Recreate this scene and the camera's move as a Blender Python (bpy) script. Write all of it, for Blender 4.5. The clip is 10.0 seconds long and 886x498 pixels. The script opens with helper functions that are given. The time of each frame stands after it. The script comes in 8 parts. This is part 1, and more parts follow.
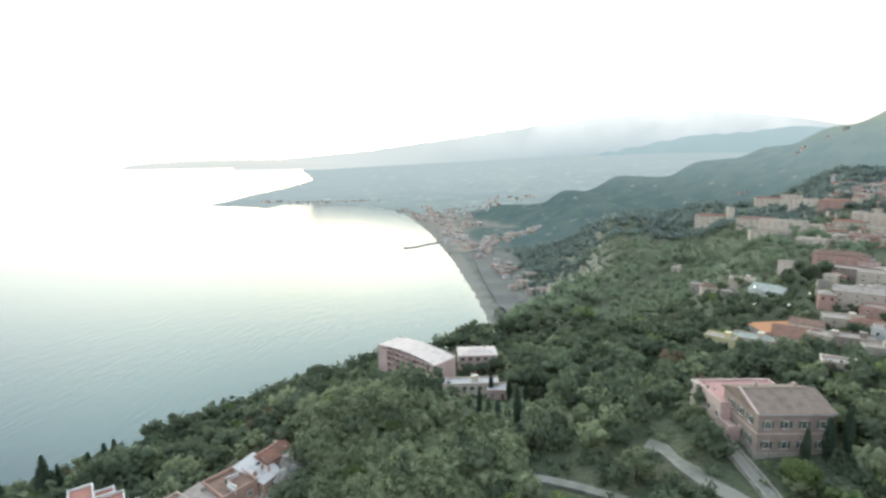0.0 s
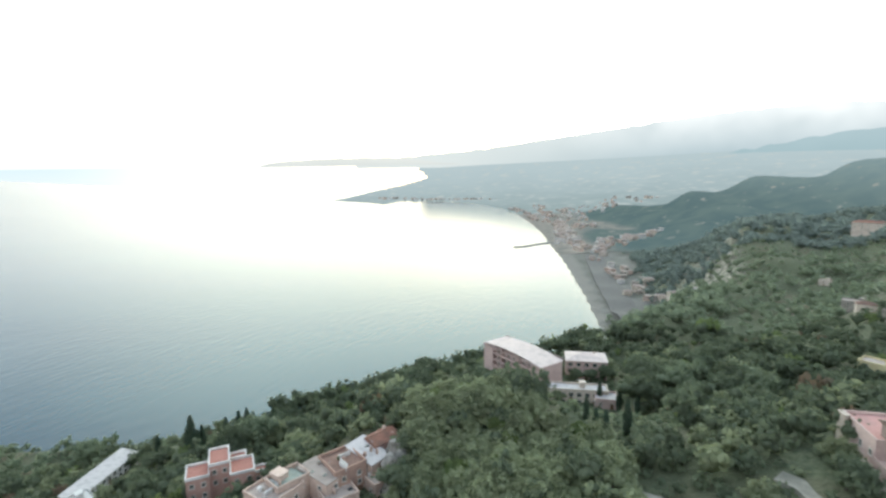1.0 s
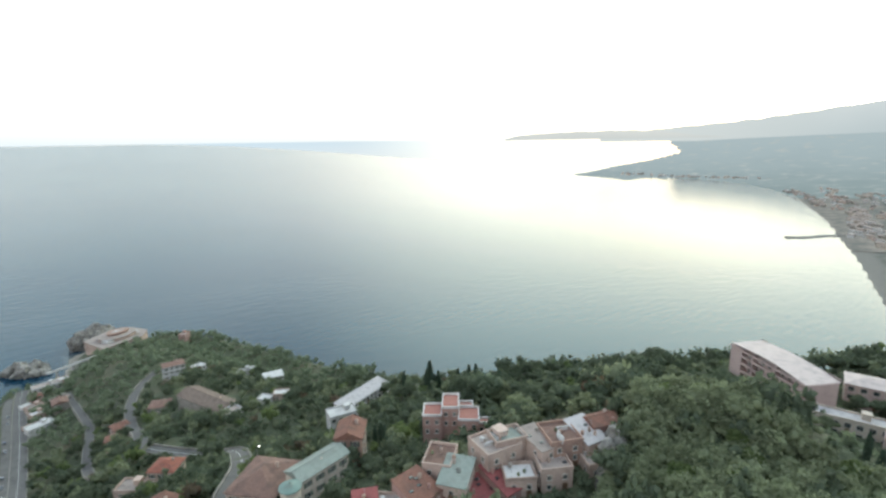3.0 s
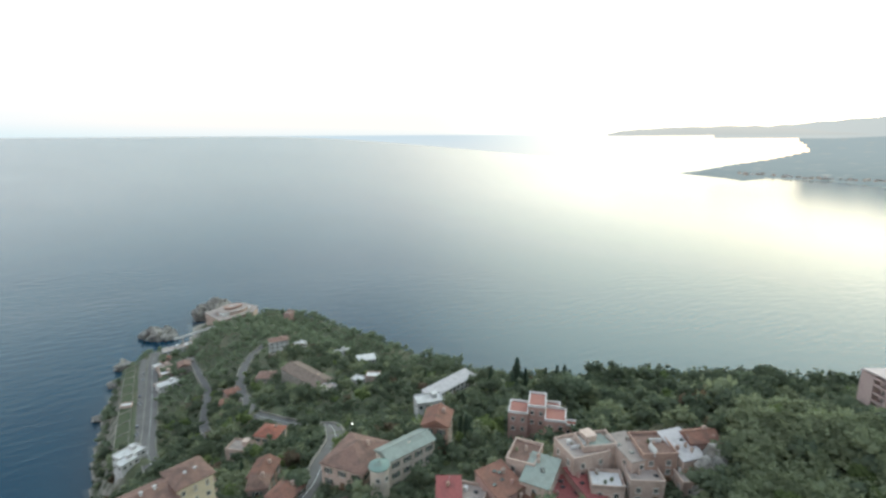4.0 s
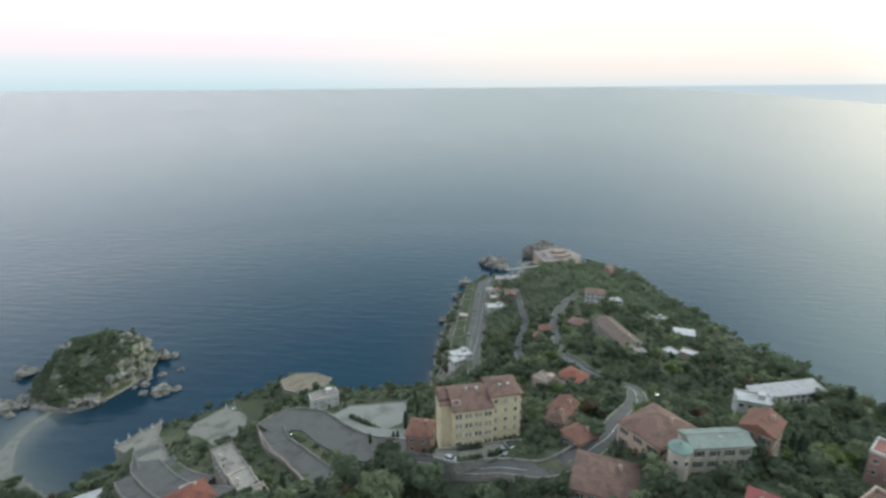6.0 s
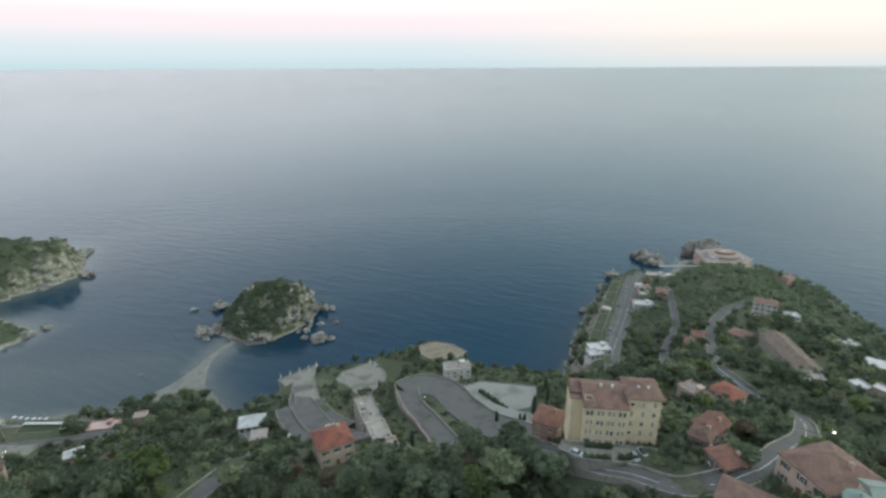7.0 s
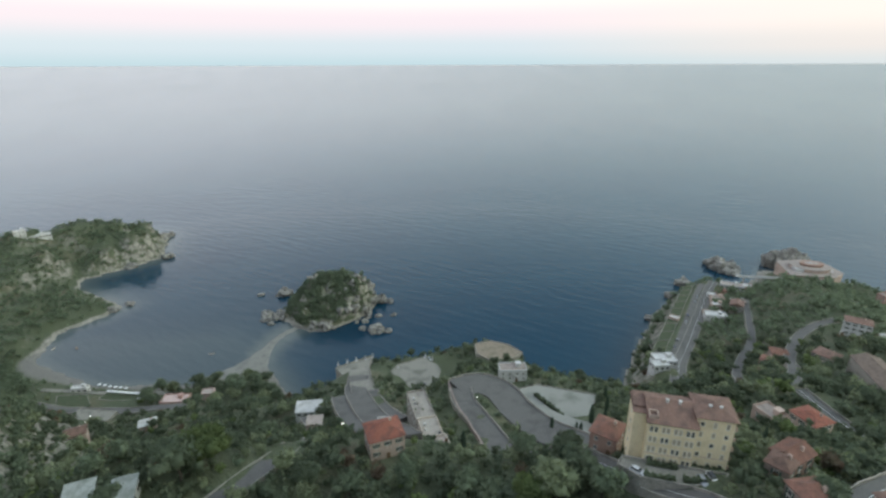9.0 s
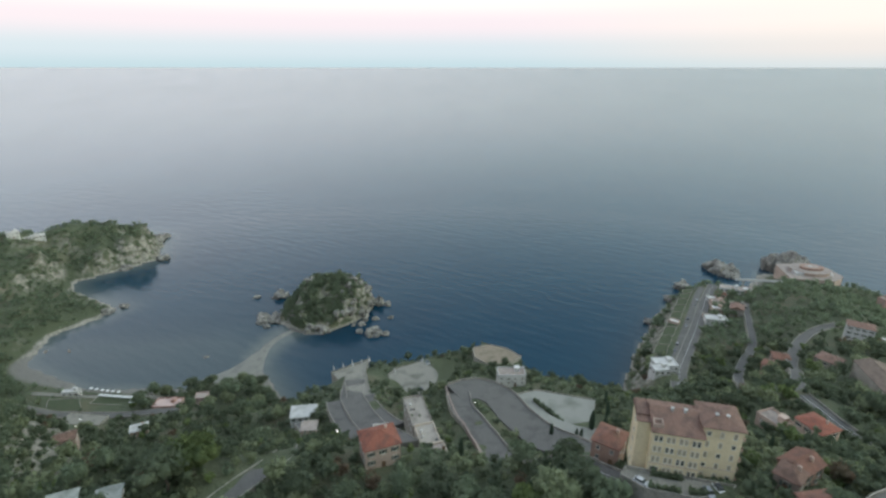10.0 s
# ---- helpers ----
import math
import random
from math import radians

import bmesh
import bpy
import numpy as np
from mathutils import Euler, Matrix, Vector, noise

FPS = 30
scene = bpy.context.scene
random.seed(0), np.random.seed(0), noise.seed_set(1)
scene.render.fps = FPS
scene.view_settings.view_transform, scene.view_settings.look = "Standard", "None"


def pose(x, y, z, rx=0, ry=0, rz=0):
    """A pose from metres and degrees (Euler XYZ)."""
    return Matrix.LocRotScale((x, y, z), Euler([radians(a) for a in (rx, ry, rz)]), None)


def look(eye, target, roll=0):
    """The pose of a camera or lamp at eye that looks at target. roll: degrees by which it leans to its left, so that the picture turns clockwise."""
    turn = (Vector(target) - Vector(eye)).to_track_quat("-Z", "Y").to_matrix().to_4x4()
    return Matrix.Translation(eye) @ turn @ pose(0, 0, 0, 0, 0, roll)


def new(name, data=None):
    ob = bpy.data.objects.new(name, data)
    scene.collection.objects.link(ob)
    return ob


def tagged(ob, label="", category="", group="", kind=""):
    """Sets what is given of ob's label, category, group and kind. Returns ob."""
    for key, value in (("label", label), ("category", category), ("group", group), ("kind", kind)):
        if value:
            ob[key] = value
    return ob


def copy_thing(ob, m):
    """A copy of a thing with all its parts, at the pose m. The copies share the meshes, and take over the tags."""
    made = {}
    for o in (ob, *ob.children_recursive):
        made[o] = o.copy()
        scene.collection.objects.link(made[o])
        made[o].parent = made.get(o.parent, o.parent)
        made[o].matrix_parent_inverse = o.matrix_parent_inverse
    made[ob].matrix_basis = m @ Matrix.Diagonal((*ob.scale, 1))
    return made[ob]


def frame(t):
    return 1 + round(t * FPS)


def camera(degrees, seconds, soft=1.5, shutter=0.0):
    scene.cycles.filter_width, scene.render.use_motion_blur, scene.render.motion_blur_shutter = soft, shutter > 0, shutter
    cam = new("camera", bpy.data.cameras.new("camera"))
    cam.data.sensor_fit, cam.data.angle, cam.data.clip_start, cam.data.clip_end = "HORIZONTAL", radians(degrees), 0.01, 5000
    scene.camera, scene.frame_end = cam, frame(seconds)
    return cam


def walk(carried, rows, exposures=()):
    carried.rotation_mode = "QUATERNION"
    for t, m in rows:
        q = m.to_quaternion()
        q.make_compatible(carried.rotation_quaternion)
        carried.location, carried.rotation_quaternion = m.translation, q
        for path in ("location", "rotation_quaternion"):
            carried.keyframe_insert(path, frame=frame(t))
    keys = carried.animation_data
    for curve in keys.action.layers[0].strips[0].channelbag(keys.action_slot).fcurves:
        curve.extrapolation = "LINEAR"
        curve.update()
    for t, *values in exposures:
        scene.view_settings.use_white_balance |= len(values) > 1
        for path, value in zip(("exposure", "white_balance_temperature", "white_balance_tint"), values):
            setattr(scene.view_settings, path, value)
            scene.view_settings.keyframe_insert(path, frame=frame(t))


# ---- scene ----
cam = camera(82.55, 10.0, soft=2.6, shutter=0.3)
# seconds, x, y, z, heading, tilt, lean
ROUTE = (
    (0.0, -3.00, 5.50, 241.60, -6.14, -9.69, 0.91),
    (0.5, -2.98, 5.40, 241.68, 0.14, -9.74, 0.86),
    (1.0, -2.96, 5.30, 241.76, 6.45, -9.68, 0.86),
    (1.5, -2.94, 5.20, 241.84, 13.30, -9.71, 0.74),
    (2.0, -2.92, 5.10, 241.92, 20.25, -10.70, 0.79),
    (2.5, -2.90, 5.00, 242.00, 27.61, -11.87, 0.98),
    (4.0, -2.70, 3.20, 242.80, 43.72, -12.73, 0.39),
    (4.5, -2.83, 2.95, 242.83, 52.33, -14.09, 0.42),
    (5.0, -2.95, 2.70, 242.85, 61.35, -15.37, 0.36),
    (5.5, -3.08, 2.45, 242.88, 71.16, -16.60, 0.41),
    (6.0, -3.20, 2.20, 242.90, 80.80, -17.69, 0.51),
    (7.5, -4.80, 2.35, 242.10, 103.11, -20.27, 0.27),
    (8.0, -5.30, 2.30, 241.90, 104.77, -20.30, 0.33),
    (8.5, -6.20, 2.05, 241.55, 105.42, -20.16, 0.29),
    (9.0, -7.75, 1.70, 241.00, 105.29, -20.01, 0.22),
    (9.5, -9.80, 1.20, 240.20, 105.02, -19.84, 0.12),
    (10.0, -12.05, 0.65, 239.40, 105.05, -19.74, -0.02),
)


def flight_pose(x, y, z, heading, tilt, lean):
    return pose(x, y, z) @ pose(0, 0, 0, 90 + tilt, 0, heading) @ pose(0, 0, 0, 0, 0, -lean)


# the camera opens up against the sunset and closes again over the sea
EXPOSURE = ((0.0, 0.78), (1.5, 0.68), (2.5, 0.54), (4.0, 0.43), (5.0, 0.33), (6.0, 0.25), (7.5, 0.18), (10.0, 0.17))
walk(cam, [(r[0], flight_pose(*r[1:])) for r in ROUTE], EXPOSURE)

# ---- sky and sun ----
SUN_HEADING = radians(4)      # just left of straight ahead (+y)
SUN_HEIGHT = radians(5)


def sky_world():
    world = bpy.data.worlds.new("evening_sky")
    scene.world = world
    world.use_nodes = True
    nt = world.node_tree
    nt.nodes.clear()
    N, L = nt.nodes.new, nt.links.new
    out, bg = N("ShaderNodeOutputWorld"), N("ShaderNodeBackground")
    sky = N("ShaderNodeTexSky")
    sky.sky_type = "NISHITA"
    sky.sun_disc = False
    sky.sun_elevation = SUN_HEIGHT
    sky.sun_rotation = -SUN_HEADING
    sky.altitude = 240
    sky.dust_density = 2.0
    co, sep = N("ShaderNodeTexCoord"), N("ShaderNodeSeparateXYZ")
    L(co.outputs["Generated"], sep.inputs[0])
    # the twilight belt: blue shadow, rose band, cream and white above
    belt = N("ShaderNodeValToRGB")
    belt.color_ramp.interpolation = "EASE"
    stops = ((0.0, (0.64, 0.77, 0.83)), (0.03, (0.76, 0.82, 0.89)), (0.075, (1.06, 0.86, 0.92)),
             (0.125, (1.26, 1.10, 1.02)), (0.2, (1.58, 1.54, 1.64)), (0.36, (1.26, 1.22, 1.30)), (0.65, (0.64, 0.72, 0.88)))
    # towards the west the blue shadow gives way to rose and cream
    west_stops = ((0.0, (0.80, 0.81, 0.83)), (0.03, (0.96, 0.84, 0.82)), (0.075, (1.16, 0.95, 0.89)),
                  (0.125, (1.08, 1.02, 0.92)), (0.2, (1.04, 1.12, 1.14)), (0.34, (0.82, 1.00, 1.10)), (0.5, (0.50, 0.68, 0.88)), (0.65, (0.38, 0.56, 0.82)))
    west_belt = N("ShaderNodeValToRGB")
    west_belt.color_ramp.interpolation = "EASE"
    for made, rows in ((belt, stops), (west_belt, west_stops)):
        for n, (at, c) in enumerate(rows):
            e = made.color_ramp.elements[n] if n < 2 else made.color_ramp.elements.new(at)
            e.position, e.color = at, (*c, 1)
        L(sep.outputs["Z"], made.inputs[0])
    facing = N("ShaderNodeVectorMath")
    facing.operation = "DOT_PRODUCT"
    L(co.outputs["Generated"], facing.inputs[0])
    facing.inputs[1].default_value = (-math.sin(SUN_HEADING), math.cos(SUN_HEADING), 0)
    turn_west = N("ShaderNodeMapRange")
    turn_west.interpolation_type = "SMOOTHSTEP"
    turn_west.inputs["From Min"].default_value, turn_west.inputs["From Max"].default_value = -0.15, 0.5
    L(facing.outputs["Value"], turn_west.inputs["Value"])
    # higher up the change lies further east
    turn_high = N("ShaderNodeMapRange")
    turn_high.interpolation_type = "SMOOTHSTEP"
    turn_high.inputs["From Min"].default_value, turn_high.inputs["From Max"].default_value = -0.75, 0.15
    L(facing.outputs["Value"], turn_high.inputs["Value"])
    lift = N("ShaderNodeMapRange")
    lift.inputs["From Min"].default_value, lift.inputs["From Max"].default_value = 0.12, 0.24
    L(sep.outputs["Z"], lift.inputs["Value"])
    turn = N("ShaderNodeMix")
    L(lift.outputs[0], turn.inputs[0])
    L(turn_west.outputs[0], turn.inputs[2])
    L(turn_high.outputs[0], turn.inputs[3])
    band = N("ShaderNodeMix")
    band.data_type = "RGBA"
    L(turn.outputs[0], band.inputs["Factor"])
    L(belt.outputs[0], band.inputs[6])
    L(west_belt.outputs[0], band.inputs[7])
    # the western glow, strongest round the sunken sun
    glow = N("ShaderNodeVectorMath")
    glow.operation = "DOT_PRODUCT"
    L(co.outputs["Generated"], glow.inputs[0])
    glow.inputs[1].default_value = (-math.sin(SUN_HEADING), math.cos(SUN_HEADING), 0.45)
    reach = N("ShaderNodeMapRange")
    reach.interpolation_type = "SMOOTHSTEP"
    reach.inputs["From Min"].default_value, reach.inputs["From Max"].default_value = 0.76, 1.06
    L(glow.outputs["Value"], reach.inputs["Value"])
    warm = N("ShaderNodeMix")
    warm.data_type = "RGBA"
    L(reach.outputs[0], warm.inputs["Factor"])
    L(band.outputs[2], warm.inputs[6])
    upper = N("ShaderNodeMapRange")
    upper.interpolation_type = "SMOOTHSTEP"
    upper.inputs["From Min"].default_value, upper.inputs["From Max"].default_value = 0.16, 0.45
    L(sep.outputs["Z"], upper.inputs["Value"])
    glow_colour = N("ShaderNodeMix")
    glow_colour.data_type = "RGBA"
    glow_colour.inputs[6].default_value, glow_colour.inputs[7].default_value = (2.00, 1.98, 1.70, 1), (2.6, 2.85, 2.6, 1)
    L(upper.outputs[0], glow_colour.inputs["Factor"])
    L(glow_colour.outputs[2], warm.inputs[7])
    # and a brighter core above the far shore of the bay
    core = N("ShaderNodeMapRange")
    core.interpolation_type = "SMOOTHSTEP"
    core.inputs["From Min"].default_value, core.inputs["From Max"].default_value = 0.955, 1.0
    core.inputs["To Max"].default_value = 0.5
    low = N("ShaderNodeVectorMath")
    low.operation = "DOT_PRODUCT"
    L(co.outputs["Generated"], low.inputs[0])
    low.inputs[1].default_value = (-math.sin(SUN_HEADING - 0.1), math.cos(SUN_HEADING - 0.1), 0)
    L(low.outputs["Value"], core.inputs["Value"])
    blaze = N("ShaderNodeMix")
    blaze.data_type, blaze.blend_type = "RGBA", "ADD"
    blaze.inputs["Factor"].default_value = 1.0
    L(warm.outputs[2], blaze.inputs[6])
    L(core.outputs[0], blaze.inputs[7])
    # below the horizon lies the last of the sea, beyond the built sheet
    under = N("ShaderNodeMapRange")
    under.inputs["From Min"].default_value, under.inputs["From Max"].default_value = -0.052, 0.0
    L(sep.outputs["Z"], under.inputs["Value"])
    far_sea = N("ShaderNodeMix")
    far_sea.data_type = "RGBA"
    far_sea.inputs[6].default_value, far_sea.inputs[7].default_value = (0.68, 0.70, 0.72, 1), (0.51, 0.62, 0.72, 1)
    L(under.outputs[0], far_sea.inputs["Factor"])
    lit_sea = N("ShaderNodeMix")
    lit_sea.data_type = "RGBA"
    L(reach.outputs[0], lit_sea.inputs["Factor"])
    L(far_sea.outputs[2], lit_sea.inputs[6])
    lit_sea.inputs[7].default_value = (1.25, 1.25, 1.13, 1)
    edge = N("ShaderNodeMapRange")
    edge.inputs["From Min"].default_value, edge.inputs["From Max"].default_value = -0.0015, 0.0015
    L(sep.outputs["Z"], edge.inputs["Value"])
    whole = N("ShaderNodeMix")
    whole.data_type = "RGBA"
    L(edge.outputs[0], whole.inputs["Factor"])
    L(lit_sea.outputs[2], whole.inputs[6])
    L(blaze.outputs[2], whole.inputs[7])
    both = N("ShaderNodeMix")
    both.data_type, both.blend_type = "RGBA", "ADD"
    both.inputs["Factor"].default_value = 0.03
    L(whole.outputs[2], both.inputs[6])
    L(sky.outputs[0], both.inputs[7])
    tint = N("ShaderNodeMix")
    tint.data_type, tint.blend_type = "RGBA", "MULTIPLY"
    tint.inputs["Factor"].default_value = 1.0
    tint.inputs[7].default_value = (0.92, 1.0, 1.01, 1)
    L(both.outputs[2], tint.inputs[6])
    L(tint.outputs[2], bg.inputs["Color"])
    bg.inputs["Strength"].default_value = 0.85
    L(bg.outputs[0], out.inputs[0])


sky_world()
sun = new("sun", bpy.data.lights.new("sun", "SUN"))
sun.data.energy, sun.data.angle, sun.data.color = 0.62, radians(120), (1.0, 0.89, 0.75)
sun.matrix_world = look((0, 0, 0), (math.sin(SUN_HEADING), -math.cos(SUN_HEADING), -math.tan(radians(58))))

# ---- materials ----
def ramp_mix(nt, factor, a, b):
    m = nt.nodes.new("ShaderNodeMix")
    m.data_type = "RGBA"
    for socket, v in ((m.inputs["Factor"], factor), (m.inputs[6], a), (m.inputs[7], b)):
        if isinstance(v, bpy.types.NodeSocket):
            nt.links.new(v, socket)
        elif isinstance(v, (int, float)):
            socket.default_value = v
        else:
            socket.default_value = (*v, 1)
    return m.outputs[2]


def speckle(nt, vector, size, detail=3.0, low=0.35, high=0.65):
    """A noise of about that many metres, spread to 0..1."""
    n = nt.nodes.new("ShaderNodeTexNoise")
    n.inputs["Scale"].default_value, n.inputs["Detail"].default_value = 1.0 / size, detail
    nt.links.new(vector, n.inputs["Vector"])
    r = nt.nodes.new("ShaderNodeMapRange")
    r.inputs["From Min"].default_value, r.inputs["From Max"].default_value = low, high
    nt.links.new(n.outputs["Fac"], r.inputs["Value"])
    return r.outputs[0]


def start_material(name, rough=0.8, metal=0.0):
    m = bpy.data.materials.new(name)
    m.use_nodes = True
    nt = m.node_tree
    p = nt.nodes["Principled BSDF"]
    p.inputs["Roughness"].default_value, p.inputs["Metallic"].default_value = rough, metal
    p.inputs["Specular IOR Level"].default_value = 0.3
    place = nt.nodes.new("ShaderNodeNewGeometry").outputs["Position"]
    return m, nt, p, place


def add_bump(nt, p, value, strength, distance):
    b = nt.nodes.new("ShaderNodeBump")
    b.inputs["Strength"].default_value, b.inputs["Distance"].default_value = strength, distance
    nt.links.new(value, b.inputs["Height"])
    nt.links.new(b.outputs[0], p.inputs["Normal"])


def shade_by(nt, colour, amount):
    """Vary a colour from object to object."""
    info = nt.nodes.new("ShaderNodeObjectInfo")
    h = nt.nodes.new("ShaderNodeHueSaturation")
    r = nt.nodes.new("ShaderNodeMapRange")
    r.inputs["To Min"].default_value, r.inputs["To Max"].default_value = 1 - amount, 1 + amount
    nt.links.new(info.outputs["Random"], r.inputs["Value"])
    nt.links.new(r.outputs[0], h.inputs["Value"])
    nt.links.new(colour, h.inputs["Color"])
    return h.outputs[0]


def surface(name, a, b, stain, grain=0.3, patch=3.0, rough=0.8, bump=0.3, vary=0.0, metal=0.0):
    """Two tones in fine grain, a stain in wide patches, a little relief."""
    m, nt, p, place = start_material(name, rough, metal)
    fine = speckle(nt, place, grain)
    c = ramp_mix(nt, fine, a, b)
    c = ramp_mix(nt, speckle(nt, place, patch, 5.0, 0.48, 0.72), c, stain)
    if vary:
        c = shade_by(nt, c, vary)
    nt.links.new(c, p.inputs["Base Color"])
    if bump:
        add_bump(nt, p, fine, bump, 0.05)
    return m


def tile_roof(name, a, b, stain, vary=0.12):
    """Courses of curved tiles across the slope, weathered in patches."""
    m, nt, p, place = start_material(name, 0.85)
    co = nt.nodes.new("ShaderNodeTexCoord").outputs["Object"]
    wave = nt.nodes.new("ShaderNodeTexWave")
    wave.inputs["Scale"].default_value, wave.inputs["Distortion"].default_value, wave.inputs["Detail"].default_value = 4.0, 1.0, 2.0
    nt.links.new(co, wave.inputs["Vector"])
    c = ramp_mix(nt, speckle(nt, place, 0.5), a, b)
    c = ramp_mix(nt, speckle(nt, place, 2.2, 5.0, 0.45, 0.7), c, stain)
    c = shade_by(nt, c, vary)
    nt.links.new(c, p.inputs["Base Color"])
    add_bump(nt, p, wave.outputs["Fac"], 0.5, 0.08)
    return m


def leaf_material(name, a, b, c, vary=0.25):
    m, nt, p, place = start_material(name, 0.7)
    p.inputs["Specular IOR Level"].default_value = 0.15
    island = nt.nodes.new("ShaderNodeNewGeometry").outputs["Random Per Island"]
    col = ramp_mix(nt, island, a, b)
    col = ramp_mix(nt, speckle(nt, place, 9.0, 3.0, 0.45, 0.62), col, c)
    col = shade_by(nt, col, vary)
    nt.links.new(col, p.inputs["Base Color"])
    # light comes through the leaves
    thin_, mix, out = nt.nodes.new("ShaderNodeBsdfTranslucent"), nt.nodes.new("ShaderNodeMixShader"), nt.nodes["Material Output"]
    nt.links.new(col, thin_.inputs["Color"])
    mix.inputs[0].default_value = 0.5
    nt.links.new(p.outputs[0], mix.inputs[1])
    nt.links.new(thin_.outputs[0], mix.inputs[2])
    nt.links.new(mix.outputs[0], out.inputs["Surface"])
    return m


def ground_material():
    m, nt, p, place = start_material("hillside", 0.95)
    L = nt.links.new
    geo = nt.nodes.new("ShaderNodeNewGeometry")
    scrub = ramp_mix(nt, speckle(nt, place, 1.4, 4.0), (0.066, 0.080, 0.046), (0.105, 0.118, 0.070))
    scrub = ramp_mix(nt, speckle(nt, place, 24.0, 5.0, 0.5, 0.68), scrub, (0.128, 0.118, 0.074))
    scrub = ramp_mix(nt, speckle(nt, place, 70.0, 4.0, 0.45, 0.6), scrub, (0.082, 0.094, 0.053))
    rock = ramp_mix(nt, speckle(nt, place, 2.5, 6.0), (0.17, 0.155, 0.125), (0.36, 0.33, 0.28))
    nsep, psep = nt.nodes.new("ShaderNodeSeparateXYZ"), nt.nodes.new("ShaderNodeSeparateXYZ")
    L(geo.outputs["Normal"], nsep.inputs[0])
    L(place, psep.inputs[0])
    steep = nt.nodes.new("ShaderNodeMapRange")
    steep.inputs["From Min"].default_value, steep.inputs["From Max"].default_value = 0.85, 0.67
    L(nsep.outputs["Z"], steep.inputs["Value"])
    broken = nt.nodes.new("ShaderNodeMath")
    broken.operation = "MULTIPLY"
    L(steep.outputs[0], broken.inputs[0])
    L(speckle(nt, place, 7.0, 4.0, 0.4, 0.55), broken.inputs[1])
    c = ramp_mix(nt, broken.outputs[0], scrub, rock)
    low = nt.nodes.new("ShaderNodeMapRange")
    low.inputs["From Min"].default_value, low.inputs["From Max"].default_value = 2.6, 1.6
    L(psep.outputs["Z"], low.inputs["Value"])
    sand = ramp_mix(nt, speckle(nt, place, 1.0, 5.0), (0.15, 0.14, 0.122), (0.22, 0.205, 0.18))
    # beaches lie in the two bays only; between them the shore is rock
    bays = nt.nodes.new("ShaderNodeMath")
    bays.operation = "COMPARE"
    bays.inputs[1].default_value, bays.inputs[2].default_value = -300.0, 150.0
    L(psep.outputs["Y"], bays.inputs[0])
    west_bay = nt.nodes.new("ShaderNodeMath")
    west_bay.operation = "GREATER_THAN"
    west_bay.inputs[1].default_value = 560.0
    L(psep.outputs["Y"], west_bay.inputs[0])
    # the built-up plain behind the long beach is bare and grey
    flat_land = nt.nodes.new("ShaderNodeMapRange")
    flat_land.inputs["From Min"].default_value, flat_land.inputs["From Max"].default_value = 22.0, 9.0
    L(psep.outputs["Z"], flat_land.inputs["Value"])
    built_up = nt.nodes.new("ShaderNodeMath")
    built_up.operation = "MULTIPLY"
    L(flat_land.outputs[0], built_up.inputs[0])
    L(west_bay.outputs[0], built_up.inputs[1])
    c = ramp_mix(nt, built_up.outputs[0], c, ramp_mix(nt, speckle(nt, place, 26.0, 4.0), (0.10, 0.105, 0.085), (0.17, 0.16, 0.145)))
    shores = nt.nodes.new("ShaderNodeMath")
    shores.operation = "MAXIMUM"
    seaward = nt.nodes.new("ShaderNodeMath")
    seaward.operation = "GREATER_THAN"
    seaward.inputs[1].default_value = -395.0
    L(psep.outputs["X"], seaward.inputs[0])
    cove_sand = nt.nodes.new("ShaderNodeMath")
    cove_sand.operation = "MULTIPLY"
    L(bays.outputs[0], cove_sand.inputs[0])
    L(seaward.outputs[0], cove_sand.inputs[1])
    L(cove_sand.outputs[0], shores.inputs[0])
    L(west_bay.outputs[0], shores.inputs[1])
    c = ramp_mix(nt, low.outputs[0], c, ramp_mix(nt, shores.outputs[0], rock, sand))
    L(c, p.inputs["Base Color"])
    add_bump(nt, p, speckle(nt, place, 1.2, 5.0), 0.7, 0.5)
    return m


